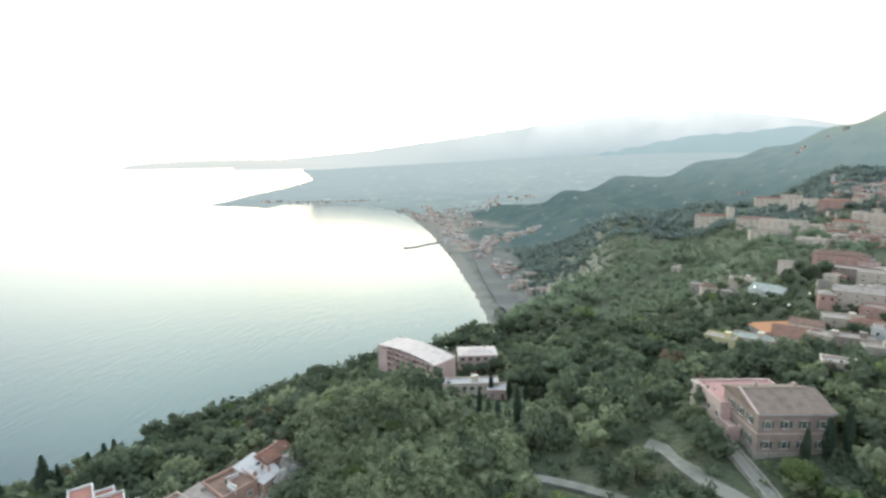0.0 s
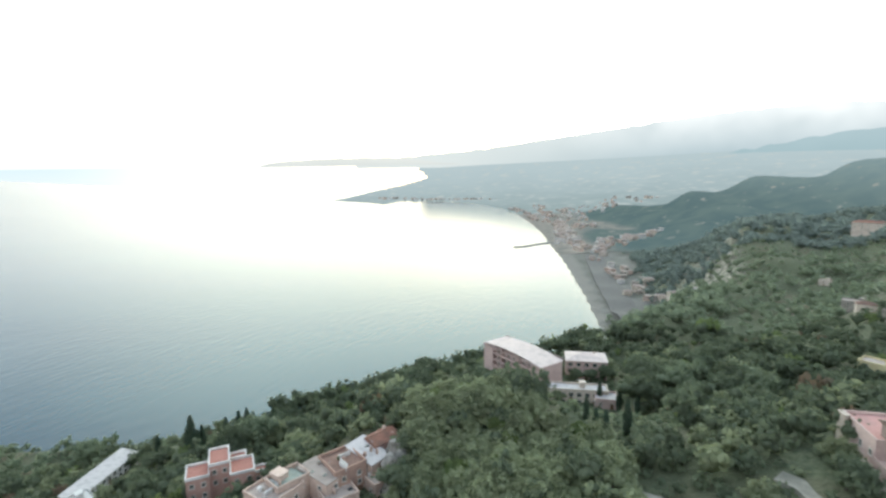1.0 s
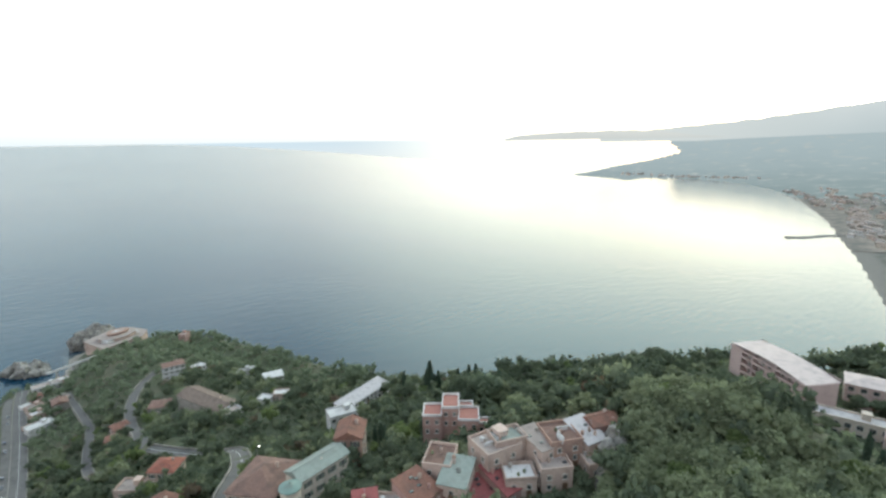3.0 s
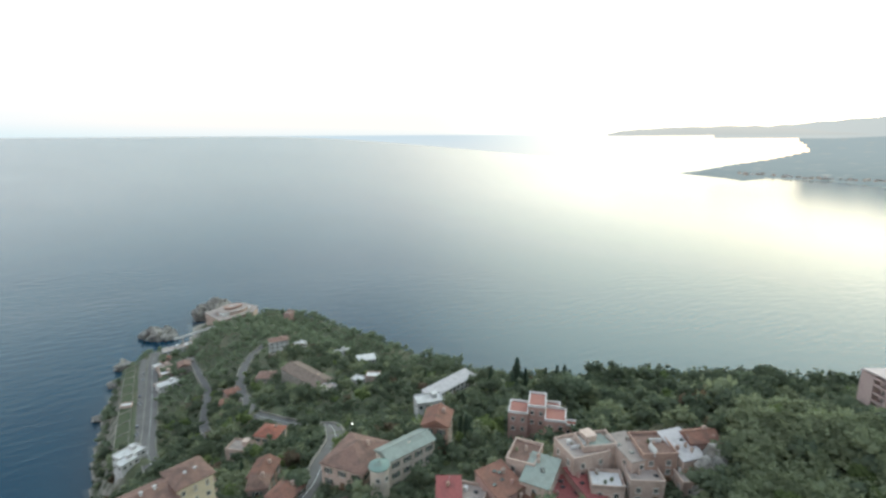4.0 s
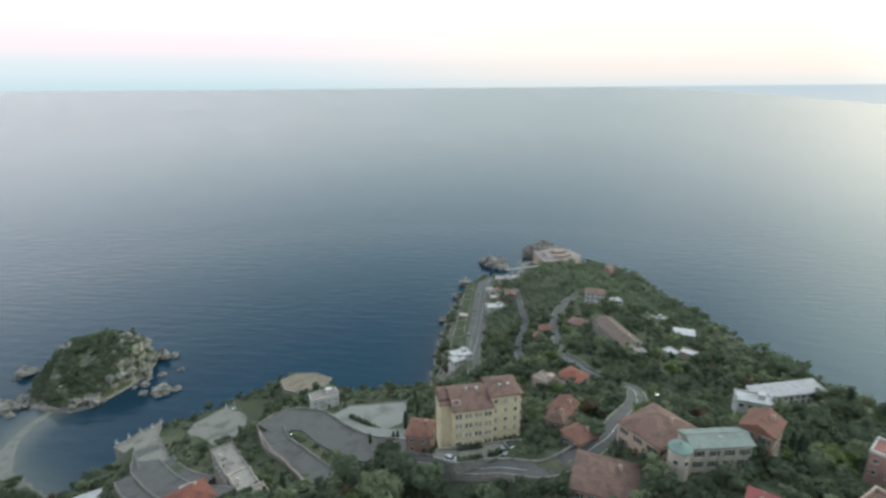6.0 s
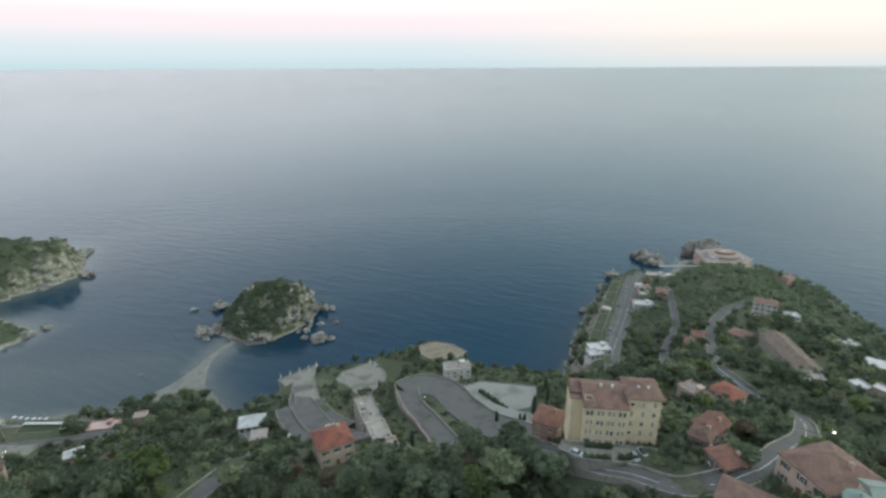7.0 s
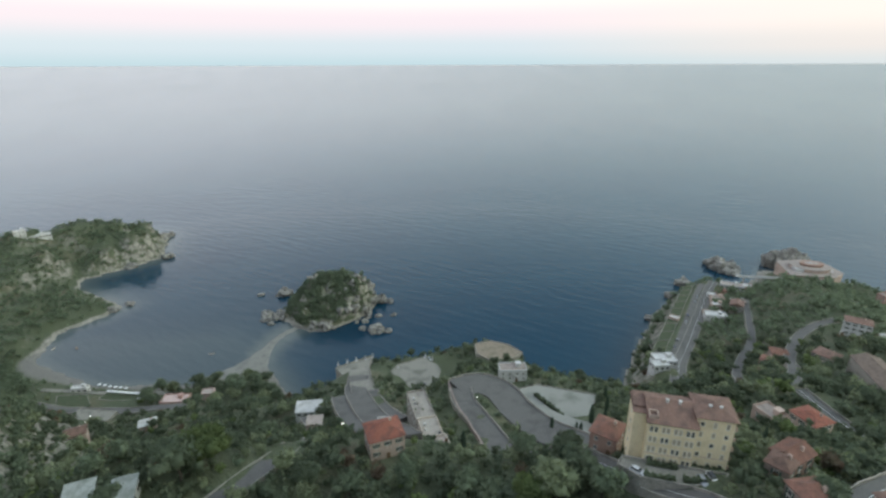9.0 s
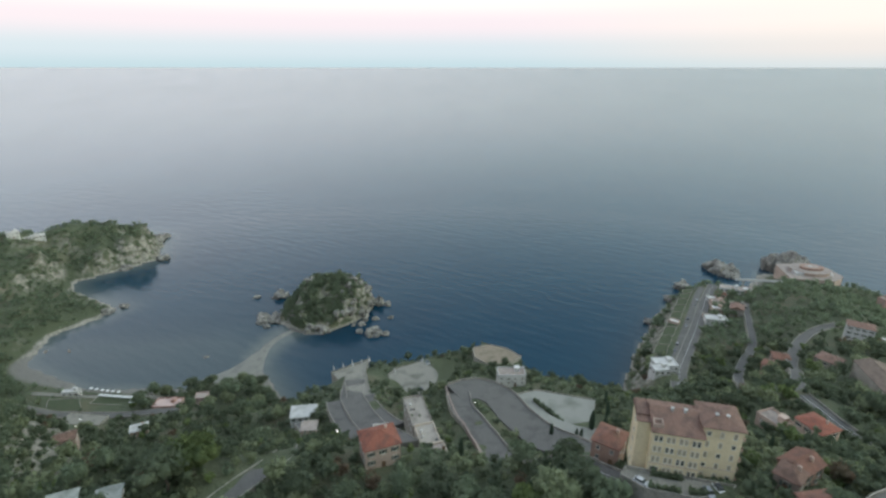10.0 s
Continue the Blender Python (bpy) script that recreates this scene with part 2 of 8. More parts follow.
def water_material():
    m, nt, p, place = start_material("sea_water", 0.11)
    L = nt.links.new
    p.inputs["IOR"].default_value = 1.33
    p.inputs["Specular IOR Level"].default_value = 0.353
    att = nt.nodes.new("ShaderNodeAttribute")
    att.attribute_name = "shoal"
    deep = ramp_mix(nt, speckle(nt, place, 160.0, 3.0), (0.004, 0.029, 0.054), (0.005, 0.037, 0.063))
    silt = nt.nodes.new("ShaderNodeAttribute")
    silt.attribute_name = "silt"
    deep = ramp_mix(nt, silt.outputs["Fac"], deep, (0.014, 0.064, 0.086))
    c = ramp_mix(nt, att.outputs["Fac"], deep, (0.110, 0.125, 0.118))
    L(c, p.inputs["Base Color"])
    swell = nt.nodes.new("ShaderNodeMapping")
    swell.vector_type = "TEXTURE"
    swell.inputs["Rotation"].default_value = (0, 0, radians(74))
    swell.inputs["Scale"].default_value = (3.2, 1.0, 1.0)
    L(place, swell.inputs["Vector"])
    n1, n2 = nt.nodes.new("ShaderNodeTexNoise"), nt.nodes.new("ShaderNodeTexNoise")
    n1.inputs["Scale"].default_value, n1.inputs["Detail"].default_value = 1 / 9, 5.0
    n2.inputs["Scale"].default_value, n2.inputs["Detail"].default_value = 1 / 5, 3.0
    L(swell.outputs[0], n1.inputs["Vector"])
    L(place, n2.inputs["Vector"])
    s = nt.nodes.new("ShaderNodeMath")
    s.operation = "MULTIPLY_ADD"
    s.inputs[1].default_value = 0.25
    L(n2.outputs["Fac"], s.inputs[0])
    L(n1.outputs["Fac"], s.inputs[2])
    add_bump(nt, p, s.outputs[0], 0.40, 1.2)
    # wind lanes: smoother and rougher water in long drifts
    lanes = nt.nodes.new("ShaderNodeMapping")
    lanes.vector_type = "TEXTURE"
    lanes.inputs["Rotation"].default_value = (0, 0, radians(28))
    lanes.inputs["Scale"].default_value = (3.0, 1.0, 1.0)
    L(place, lanes.inputs["Vector"])
    drift = speckle(nt, lanes.outputs[0], 130.0, 4.0, 0.36, 0.66)
    rough = nt.nodes.new("ShaderNodeMapRange")
    rough.inputs["To Min"].default_value, rough.inputs["To Max"].default_value = 0.107, 0.124
    L(drift, rough.inputs["Value"])
    # far out the ripples can no longer be told apart, and the surface only looks rougher
    away = nt.nodes.new("ShaderNodeVectorMath")
    away.operation = "LENGTH"
    L(place, away.inputs[0])
    wide = nt.nodes.new("ShaderNodeMapRange")
    wide.inputs["From Min"].default_value, wide.inputs["From Max"].default_value = 500.0, 3400.0
    wide.inputs["To Min"].default_value, wide.inputs["To Max"].default_value = 0.0, 0.05
    L(away.outputs["Value"], wide.inputs["Value"])
    total = nt.nodes.new("ShaderNodeMath")
    L(rough.outputs[0], total.inputs[0])
    L(wide.outputs[0], total.inputs[1])
    L(total.outputs[0], p.inputs["Roughness"])
    return m


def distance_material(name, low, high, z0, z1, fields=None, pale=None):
    """Far land as a plain glowing backdrop, with the haze of the evening air painted into its colours."""
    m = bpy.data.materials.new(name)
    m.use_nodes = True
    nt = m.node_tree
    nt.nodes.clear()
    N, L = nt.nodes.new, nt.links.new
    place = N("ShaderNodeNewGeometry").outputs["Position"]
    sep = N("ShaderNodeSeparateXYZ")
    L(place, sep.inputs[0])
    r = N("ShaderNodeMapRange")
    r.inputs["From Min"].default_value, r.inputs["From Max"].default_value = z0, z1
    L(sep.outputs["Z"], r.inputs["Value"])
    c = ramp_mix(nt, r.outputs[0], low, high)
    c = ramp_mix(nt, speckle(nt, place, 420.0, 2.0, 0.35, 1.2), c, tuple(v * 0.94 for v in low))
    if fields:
        # haze painted in: the plain pales with distance
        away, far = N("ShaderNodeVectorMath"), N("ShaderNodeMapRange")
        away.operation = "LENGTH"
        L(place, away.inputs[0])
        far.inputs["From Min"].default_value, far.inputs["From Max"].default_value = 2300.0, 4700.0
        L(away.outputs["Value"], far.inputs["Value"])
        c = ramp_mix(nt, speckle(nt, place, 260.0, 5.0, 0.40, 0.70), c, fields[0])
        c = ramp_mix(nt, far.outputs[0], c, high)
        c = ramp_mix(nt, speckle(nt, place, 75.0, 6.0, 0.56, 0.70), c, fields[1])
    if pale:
        # haze glare painted in: paler towards the sunset side
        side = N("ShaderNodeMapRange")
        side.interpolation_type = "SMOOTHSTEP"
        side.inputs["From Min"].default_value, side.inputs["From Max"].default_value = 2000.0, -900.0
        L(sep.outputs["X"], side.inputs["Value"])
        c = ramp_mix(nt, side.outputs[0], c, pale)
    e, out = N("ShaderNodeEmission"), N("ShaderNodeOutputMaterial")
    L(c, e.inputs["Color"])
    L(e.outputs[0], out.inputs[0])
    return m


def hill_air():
    """The hills beyond the valley, a mile off: a plain glowing backdrop of woods, fields and a built-up shore, the
    evening haze painted into its colours.
    """
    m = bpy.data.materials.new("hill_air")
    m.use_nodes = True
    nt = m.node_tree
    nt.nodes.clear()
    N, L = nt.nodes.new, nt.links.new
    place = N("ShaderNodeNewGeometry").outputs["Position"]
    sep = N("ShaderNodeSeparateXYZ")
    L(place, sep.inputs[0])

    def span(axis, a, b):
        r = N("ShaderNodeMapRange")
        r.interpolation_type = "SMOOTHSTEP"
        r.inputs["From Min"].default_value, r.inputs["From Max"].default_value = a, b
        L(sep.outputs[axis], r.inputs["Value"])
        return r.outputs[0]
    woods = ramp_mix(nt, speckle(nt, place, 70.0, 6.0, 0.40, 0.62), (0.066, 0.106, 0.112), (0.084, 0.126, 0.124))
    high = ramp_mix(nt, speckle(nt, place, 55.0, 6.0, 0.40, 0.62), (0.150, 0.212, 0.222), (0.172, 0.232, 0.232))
    # haze painted in: the woods pale with height
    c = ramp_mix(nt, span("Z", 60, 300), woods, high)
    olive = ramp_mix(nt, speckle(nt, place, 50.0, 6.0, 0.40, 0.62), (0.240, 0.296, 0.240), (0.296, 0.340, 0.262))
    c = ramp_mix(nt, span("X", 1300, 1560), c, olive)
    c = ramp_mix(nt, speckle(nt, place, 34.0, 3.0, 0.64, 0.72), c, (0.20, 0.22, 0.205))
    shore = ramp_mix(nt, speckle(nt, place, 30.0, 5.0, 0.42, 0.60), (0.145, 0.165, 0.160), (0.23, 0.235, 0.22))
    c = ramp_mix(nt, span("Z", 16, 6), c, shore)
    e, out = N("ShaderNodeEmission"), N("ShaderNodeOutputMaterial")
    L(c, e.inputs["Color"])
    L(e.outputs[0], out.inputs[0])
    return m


HILLSIDE, SEA, HILL_AIR = ground_material(), water_material(), hill_air()
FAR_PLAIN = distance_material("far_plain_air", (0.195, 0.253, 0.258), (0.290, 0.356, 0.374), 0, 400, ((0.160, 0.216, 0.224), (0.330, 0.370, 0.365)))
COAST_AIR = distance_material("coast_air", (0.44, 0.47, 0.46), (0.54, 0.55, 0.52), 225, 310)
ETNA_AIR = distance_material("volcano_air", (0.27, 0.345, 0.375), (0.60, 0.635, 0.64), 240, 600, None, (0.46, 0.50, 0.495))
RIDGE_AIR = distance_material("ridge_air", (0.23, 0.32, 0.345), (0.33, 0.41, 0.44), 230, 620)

# buildings and paving
OCHRE = surface("ochre_plaster", (0.660, 0.555, 0.365), (0.730, 0.620, 0.425), (0.550, 0.455, 0.300), 0.6, 4.0, 0.9, 0.2)
CREAM = surface("cream_plaster", (0.440, 0.330, 0.270), (0.510, 0.392, 0.325), (0.330, 0.245, 0.200), 0.6, 4.0, 0.9, 0.2, 0.12)
WHITE = surface("white_paint", (0.515, 0.498, 0.472), (0.580, 0.565, 0.540), (0.395, 0.378, 0.350), 0.6, 3.5, 0.8, 0.15, 0.06)
ROSE_PALE = surface("pale_rose_plaster", (0.50, 0.37, 0.33), (0.56, 0.42, 0.375), (0.42, 0.31, 0.28), 0.8, 5.0, 0.9, 0.2)
PALE_TOWN = surface("pale_town_plaster", (0.50, 0.425, 0.35), (0.56, 0.48, 0.40), (0.40, 0.335, 0.275), 0.8, 5.0, 0.9, 0.2, 0.12)
PINK = surface("pink_plaster", (0.400, 0.245, 0.205), (0.455, 0.288, 0.243), (0.315, 0.198, 0.165), 0.6, 3.5, 0.9, 0.2, 0.1)
OLD_ROSE = surface("old_rose_plaster", (0.275, 0.215, 0.185), (0.325, 0.255, 0.222), (0.215, 0.172, 0.150), 0.6, 3.5, 0.9, 0.25)
GREY = surface("grey_render", (0.275, 0.245, 0.21), (0.345, 0.31, 0.27), (0.205, 0.18, 0.158), 0.6, 3.5, 0.9, 0.25, 0.12)
BRICK = surface("brown_brick", (0.30, 0.19, 0.15), (0.38, 0.25, 0.19), (0.24, 0.16, 0.13), 0.35, 3.0, 0.9, 0.3, 0.1)
TERRACOTTA = tile_roof("terracotta_tiles", (0.205, 0.098, 0.070), (0.262, 0.132, 0.095), (0.155, 0.090, 0.070))
ORANGE_TILE = tile_roof("orange_tiles", (0.245, 0.088, 0.060), (0.300, 0.115, 0.078), (0.165, 0.078, 0.060))
# tiles of the far roofs, their red dulled by haze painted into the colour
FAR_TILE = surface("hazed_tiles", (0.275, 0.222, 0.192), (0.325, 0.265, 0.232), (0.24, 0.20, 0.175), 0.8, 4.0, 0.9, 0.1)
BROWN_TILE = tile_roof("brown_tiles", (0.190, 0.112, 0.086), (0.240, 0.148, 0.116), (0.138, 0.090, 0.072))
GREY_TILE = tile_roof("grey_brown_tiles", (0.205, 0.150, 0.118), (0.250, 0.188, 0.150), (0.155, 0.118, 0.094))
RED_ROOF = surface("red_roof_paint", (0.235, 0.068, 0.064), (0.285, 0.092, 0.082), (0.170, 0.062, 0.058), 0.5, 2.5, 0.8, 0.2, 0.12)
TEAL_ROOF = surface("green_copper_roof", (0.150, 0.225, 0.195), (0.190, 0.255, 0.222), (0.180, 0.185, 0.160), 0.5, 2.0, 0.7, 0.2)
TEAL_GREY = surface("grey_green_sheet", (0.216, 0.248, 0.216), (0.264, 0.296, 0.256), (0.192, 0.200, 0.176), 0.5, 2.0, 0.7, 0.2)
GREENHOUSE = surface("pale_sheeting", (0.250, 0.262, 0.236), (0.318, 0.330, 0.298), (0.160, 0.172, 0.146), 0.6, 3.0, 0.7, 0.1)
ROSE_ROOF = surface("rose_roof", (0.42, 0.22, 0.195), (0.48, 0.265, 0.235), (0.36, 0.215, 0.195), 0.5, 3.0, 0.85, 0.2)
YELLOW_WALL = surface("yellow_plaster", (0.58, 0.50, 0.28), (0.64, 0.56, 0.34), (0.48, 0.41, 0.25), 0.5, 3.0, 0.9, 0.2)
PALE_SHEET = surface("pale_rose_roofing", (0.52, 0.43, 0.39), (0.59, 0.49, 0.45), (0.42, 0.35, 0.32), 0.5, 3.0, 0.8, 0.1)
CANVAS_ROOF = surface("pale_roof_paint", (0.40, 0.37, 0.36), (0.47, 0.44, 0.43), (0.32, 0.30, 0.29), 0.5, 2.0, 0.8, 0.1)
DECK = surface("roof_terrace_tiles", (0.300, 0.248, 0.215), (0.362, 0.305, 0.268), (0.228, 0.188, 0.165), 0.4, 2.5, 0.85, 0.15, 0.12)
RED_DECK = surface("red_terrace_tiles", (0.31, 0.135, 0.105), (0.37, 0.17, 0.135), (0.26, 0.125, 0.10), 0.4, 2.5, 0.85, 0.15)
ASPHALT = surface("asphalt", (0.110, 0.104, 0.096), (0.145, 0.138, 0.128), (0.090, 0.086, 0.080), 0.5, 6.0, 0.9, 0.2)
GRAVEL = surface("pale_gravel", (0.215, 0.202, 0.172), (0.270, 0.252, 0.215), (0.120, 0.118, 0.096), 0.5, 7.0, 0.95, 0.3)
PALE_GRAVEL = surface("pale_car_park_gravel", (0.235, 0.232, 0.205), (0.285, 0.280, 0.248), (0.165, 0.165, 0.140), 0.5, 9.0, 0.95, 0.2)
CONCRETE = surface("weathered_concrete", (0.38, 0.36, 0.33), (0.46, 0.44, 0.40), (0.27, 0.25, 0.22), 0.4, 2.5, 0.9, 0.2)
STONE = surface("dry_stone_wall", (0.25, 0.23, 0.20), (0.38, 0.35, 0.30), (0.18, 0.17, 0.15), 0.35, 2.0, 0.95, 0.5)
ROCK = surface("coastal_rock", (0.15, 0.14, 0.12), (0.33, 0.31, 0.275), (0.10, 0.09, 0.078), 1.6, 6.0, 0.95, 0.8, 0.1)
EARTH = surface("bare_brown_earth", (0.215, 0.175, 0.130), (0.270, 0.222, 0.168), (0.150, 0.130, 0.090), 0.6, 5.0, 0.95, 0.3)
SAND = surface("shingle_sand", (0.178, 0.174, 0.153), (0.238, 0.230, 0.200), (0.145, 0.140, 0.128), 0.6, 7.0, 0.95, 0.2)
LINE_PAINT = surface("road_marking", (0.62, 0.62, 0.60), (0.70, 0.70, 0.68), (0.45, 0.45, 0.43), 0.5, 2.0, 0.7, 0)
METAL = surface("galvanised_steel", (0.30, 0.31, 0.31), (0.36, 0.37, 0.37), (0.26, 0.26, 0.26), 0.3, 1.0, 0.45, 0, 0, 0.7)
PALE_SHUTTER = surface("faded_brown_shutters", (0.34, 0.29, 0.22), (0.40, 0.34, 0.26), (0.28, 0.24, 0.19), 0.3, 1.5, 0.8, 0, 0.2)
FRAME = surface("window_surround", (0.58, 0.55, 0.48), (0.64, 0.61, 0.54), (0.48, 0.45, 0.40), 0.4, 2.0, 0.8, 0)
SHUTTER = surface("green_shutters", (0.07, 0.095, 0.075), (0.09, 0.12, 0.095), (0.06, 0.07, 0.06), 0.3, 1.5, 0.7, 0, 0.3)
WOOD_DOOR = surface("brown_door_wood", (0.14, 0.085, 0.05), (0.19, 0.12, 0.07), (0.10, 0.06, 0.04), 0.3, 1.5, 0.7, 0)
CANVAS = surface("white_canvas", (0.66, 0.65, 0.62), (0.72, 0.71, 0.68), (0.55, 0.54, 0.51), 0.4, 1.5, 0.9, 0)
COURT_CLAY = surface("orange_clay_court", (0.42, 0.19, 0.09), (0.48, 0.23, 0.12), (0.36, 0.18, 0.10), 0.6, 4.0, 0.95, 0)
LAWN = surface("lawn", (0.050, 0.064, 0.036), (0.070, 0.086, 0.044), (0.085, 0.084, 0.052), 0.7, 2.5, 0.95, 0.3)
BARK = surface("bark", (0.075, 0.06, 0.045), (0.12, 0.10, 0.08), (0.055, 0.045, 0.035), 0.2, 1.0, 0.95, 0.4)
TYRE = surface("tyre_rubber", (0.02, 0.02, 0.02), (0.03, 0.03, 0.03), (0.025, 0.025, 0.025), 0.2, 1.0, 0.8, 0)


def glass_material():
    m, nt, p, _ = start_material("window_glass", 0.12)
    p.inputs["Base Color"].default_value = (0.05, 0.055, 0.055, 1)
    p.inputs["Specular IOR Level"].default_value = 0.5
    return m


def car_paint():
    m, nt, p, _ = start_material("car_paint", 0.3)
    info = nt.nodes.new("ShaderNodeObjectInfo")
    r = nt.nodes.new("ShaderNodeValToRGB")
    r.color_ramp.interpolation = "CONSTANT"
    for n, (at, c) in enumerate(((0, (0.55, 0.55, 0.55)), (0.3, (0.05, 0.055, 0.07)), (0.55, (0.30, 0.31, 0.33)), (0.75, (0.62, 0.62, 0.60)), (0.9, (0.10, 0.12, 0.22)))):
        e = r.color_ramp.elements[n] if n < 2 else r.color_ramp.elements.new(at)
        e.position, e.color = at, (*c, 1)
    nt.links.new(info.outputs["Random"], r.inputs[0])
    nt.links.new(r.outputs[0], p.inputs["Base Color"])
    p.inputs["Coat Weight"].default_value = 0.5
    return m


def lamp_glow():
    m, nt, p, _ = start_material("lamp_glow", 0.4)
    p.inputs["Emission Color"].default_value = (1.0, 0.96, 0.85, 1)
    p.inputs["Emission Strength"].default_value = 7.0
    return m


GLASS, CAR_PAINT, LAMP_GLOW = glass_material(), car_paint(), lamp_glow()
LEAF_OLIVE = leaf_material("olive_leaves", (0.196, 0.222, 0.130), (0.250, 0.280, 0.170), (0.212, 0.242, 0.142))
LEAF_DARK = leaf_material("evergreen_leaves", (0.136, 0.166, 0.104), (0.176, 0.208, 0.132), (0.150, 0.186, 0.120))
LEAF_BRIGHT = leaf_material("fresh_leaves", (0.125, 0.162, 0.062), (0.165, 0.205, 0.084), (0.115, 0.150, 0.064))
LEAF_CYPRESS = leaf_material("cypress_leaves", (0.060, 0.088, 0.058), (0.084, 0.114, 0.074), (0.068, 0.098, 0.066), 0.15)
LEAF_PLUM = leaf_material("rusty_leaves", (0.145, 0.105, 0.075), (0.18, 0.135, 0.09), (0.13, 0.115, 0.075), 0.2)
# distance haze is mixed into these leaf colours: paler, the farther ones bluer
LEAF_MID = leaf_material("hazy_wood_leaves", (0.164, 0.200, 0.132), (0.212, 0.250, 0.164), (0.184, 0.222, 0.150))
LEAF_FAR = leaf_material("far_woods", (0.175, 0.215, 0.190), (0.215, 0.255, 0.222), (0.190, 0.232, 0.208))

# ---- the lie of the land ----
# the shore, from the far cape round the bay, the near cape and the coves
SHORE_BAY = ((-724, 4640), (-590, 4390), (-980, 3804), (-1040, 3560), (-1125, 3325), (-960, 3190), (-760, 3060), (-688, 2919), (-660, 3060), (-652, 3224),
             (-500, 3260), (-306, 3206), (-120, 2980), (6, 2687), (85, 2330), (123, 1965), (140, 1720), (143, 1506), (153, 1248),
             (152, 909), (143, 662), (110, 560), (40, 500), (-60, 465), (-150, 430))
SHORE_CAPE = ((-230, 385), (-300, 372), (-366, 358), (-430, 352), (-500, 350), (-560, 348), (-630, 325), (-688, 285), (-668, 225), (-610, 200),
              (-596, 136), (-528, 97), (-440, 66), (-389, 54), (-350, 45), (-335, 10), (-352, -30), (-360, -70))
SHORE_COVE = ((-325, -105), (-312, -142), (-285, -165), (-286, -192), (-308, -220), (-322, -238), (-304, -262), (-285, -285), (-265, -360), (-278, -440), (-325, -468), (-352, -458), (-385, -454),
              (-398, -500), (-410, -542), (-430, -565), (-475, -548), (-515, -530), (-600, -592), (-612, -660), (-540, -750), (-400, -830), (-150, -960), (300, -1300), (800, -4600))
SHORE = np.array(SHORE_BAY + SHORE_CAPE + SHORE_COVE, float)
SHORE_RING = np.vstack([SHORE, [(6000, -4600), (6000, 6000), (-724, 6000)]])

# lines of known height: crests, terraces, plains (x, y, z)
CREST_CAPE = ((-60, 85, 164), (-129, 93, 142), (-215, 112, 100), (-300, 180, 78), (-400, 210, 60), (-520, 232, 40), (-600, 255, 20), (-650, 275, 16))
ROAD_CAPE = ((-330, 70, 48), (-389, 82, 32), (-528, 122, 22), (-585, 152, 16))
TOWN = ((-92, -124, 128), (-130, -50, 119), (-132, 25, 134), (-104, 69, 150), (-60, 95, 158), (-37, 101, 161), (-12, 118, 166), (25, 130, 167), (62, 100, 178), (120, 120, 182))
BEHIND = ((100, -400, 220), (60, -150, 215), (40, -40, 205), (10, 20, 190), (90, 20, 200), (200, 60, 215), (400, 150, 260), (900, 200, 420))
BELOW = ((-232, 108, 92), (-180, 175, 100), (-127, 165, 122), (-105, 260, 92), (-30, 320, 96), (60, 345, 104), (112, 375, 104), (188, 441, 108), (283, 530, 112))
INN = ((-30, 235, 140), (-8, 250, 138), (45, 228, 138), (120, 220, 146), (205, 249, 150), (271, 273, 160), (380, 420, 165))
CLIFF_EAST = ((-215, 362, 18), (-300, 352, 20), (-366, 338, 20), (-430, 332, 20), (-500, 330, 18), (-560, 328, 15), (-615, 308, 14))
KNOLL = ((-27, 124, 169), (-20, 133, 173.5), (-4, 138, 176.5), (10, 137, 175), (20, 134, 170))
COVE_WOOD = ((-258, -205, 16), (-283, -232, 10), (-262, -268, 9))
HILLS = ((320, 620, 125), (400, 800, 140), (520, 1040, 122), (620, 900, 150), (462, 539, 155), (610, 600, 190), (820, 800, 215))
PLAIN = ((185, 620, 6), (200, 813, 4), (230, 1000, 5), (250, 1250, 6), (330, 1450, 20), (390, 1735, 12), (260, 2000, 8), (120, 2800, 8), (-250, 3350, 8), (-640, 3400, 8), (-900, 3450, 10))
INLAND = ((480, 1330, 30), (700, 1700, 90), (500, 2100, 40), (700, 2700, 60), (300, 3500, 25), (-300, 4200, 15), (900, 3900, 60), (2200, 3600, 160))
RIDGE = ((760, 2000, 120), (1000, 2010, 175), (1250, 1800, 235), (1400, 1730, 280), (1500, 1500, 335), (1540, 1380, 385), (1700, 900, 480), (1900, 300, 560))
HAIRPIN = ((-163, -14, 97), (-173, -20, 93), (-194, -32, 88), (-212, -44, 85), (-220, -49, 84), (-227, -40, 84), (-224, -28, 84), (-210, -17, 85), (-196, -4, 87), (-188, 7, 91), (-170, 13, 104))
BELVEDERE = ((-290, -90, 46), (-272, -86, 46), (-258, -80, 47))
COVE = ((-203, 8, 85), (-240, 0, 79), (-252, -48, 74), (-283, -33, 61), (-318, -56, 54), (-300, -103, 48), (-285, -135, 47), (-262, -125, 56), (-215, -92, 74))
GARDENS = ((-146, -125, 92), (-172, -151, 66), (-210, -152, 46), (-196, -222, 42), (-235, -290, 9), (-225, -380, 9), (-170, -330, 55), (-90, -260, 150))
HEADLAND = ((-250, -470, 16), (-330, -482, 13), (-368, -470, 10), (-376, -500, 12), (-385, -535, 12), (-340, -520, 20), (-310, -560, 42), (-410, -590, 42), (-450, -560, 34), (-470, -562, 40), (-500, -549, 47), (-522, -546, 46), (-550, -572, 44), (-478, -622, 48), (-430, -650, 50), (-330, -680, 58), (-200, -700, 66))


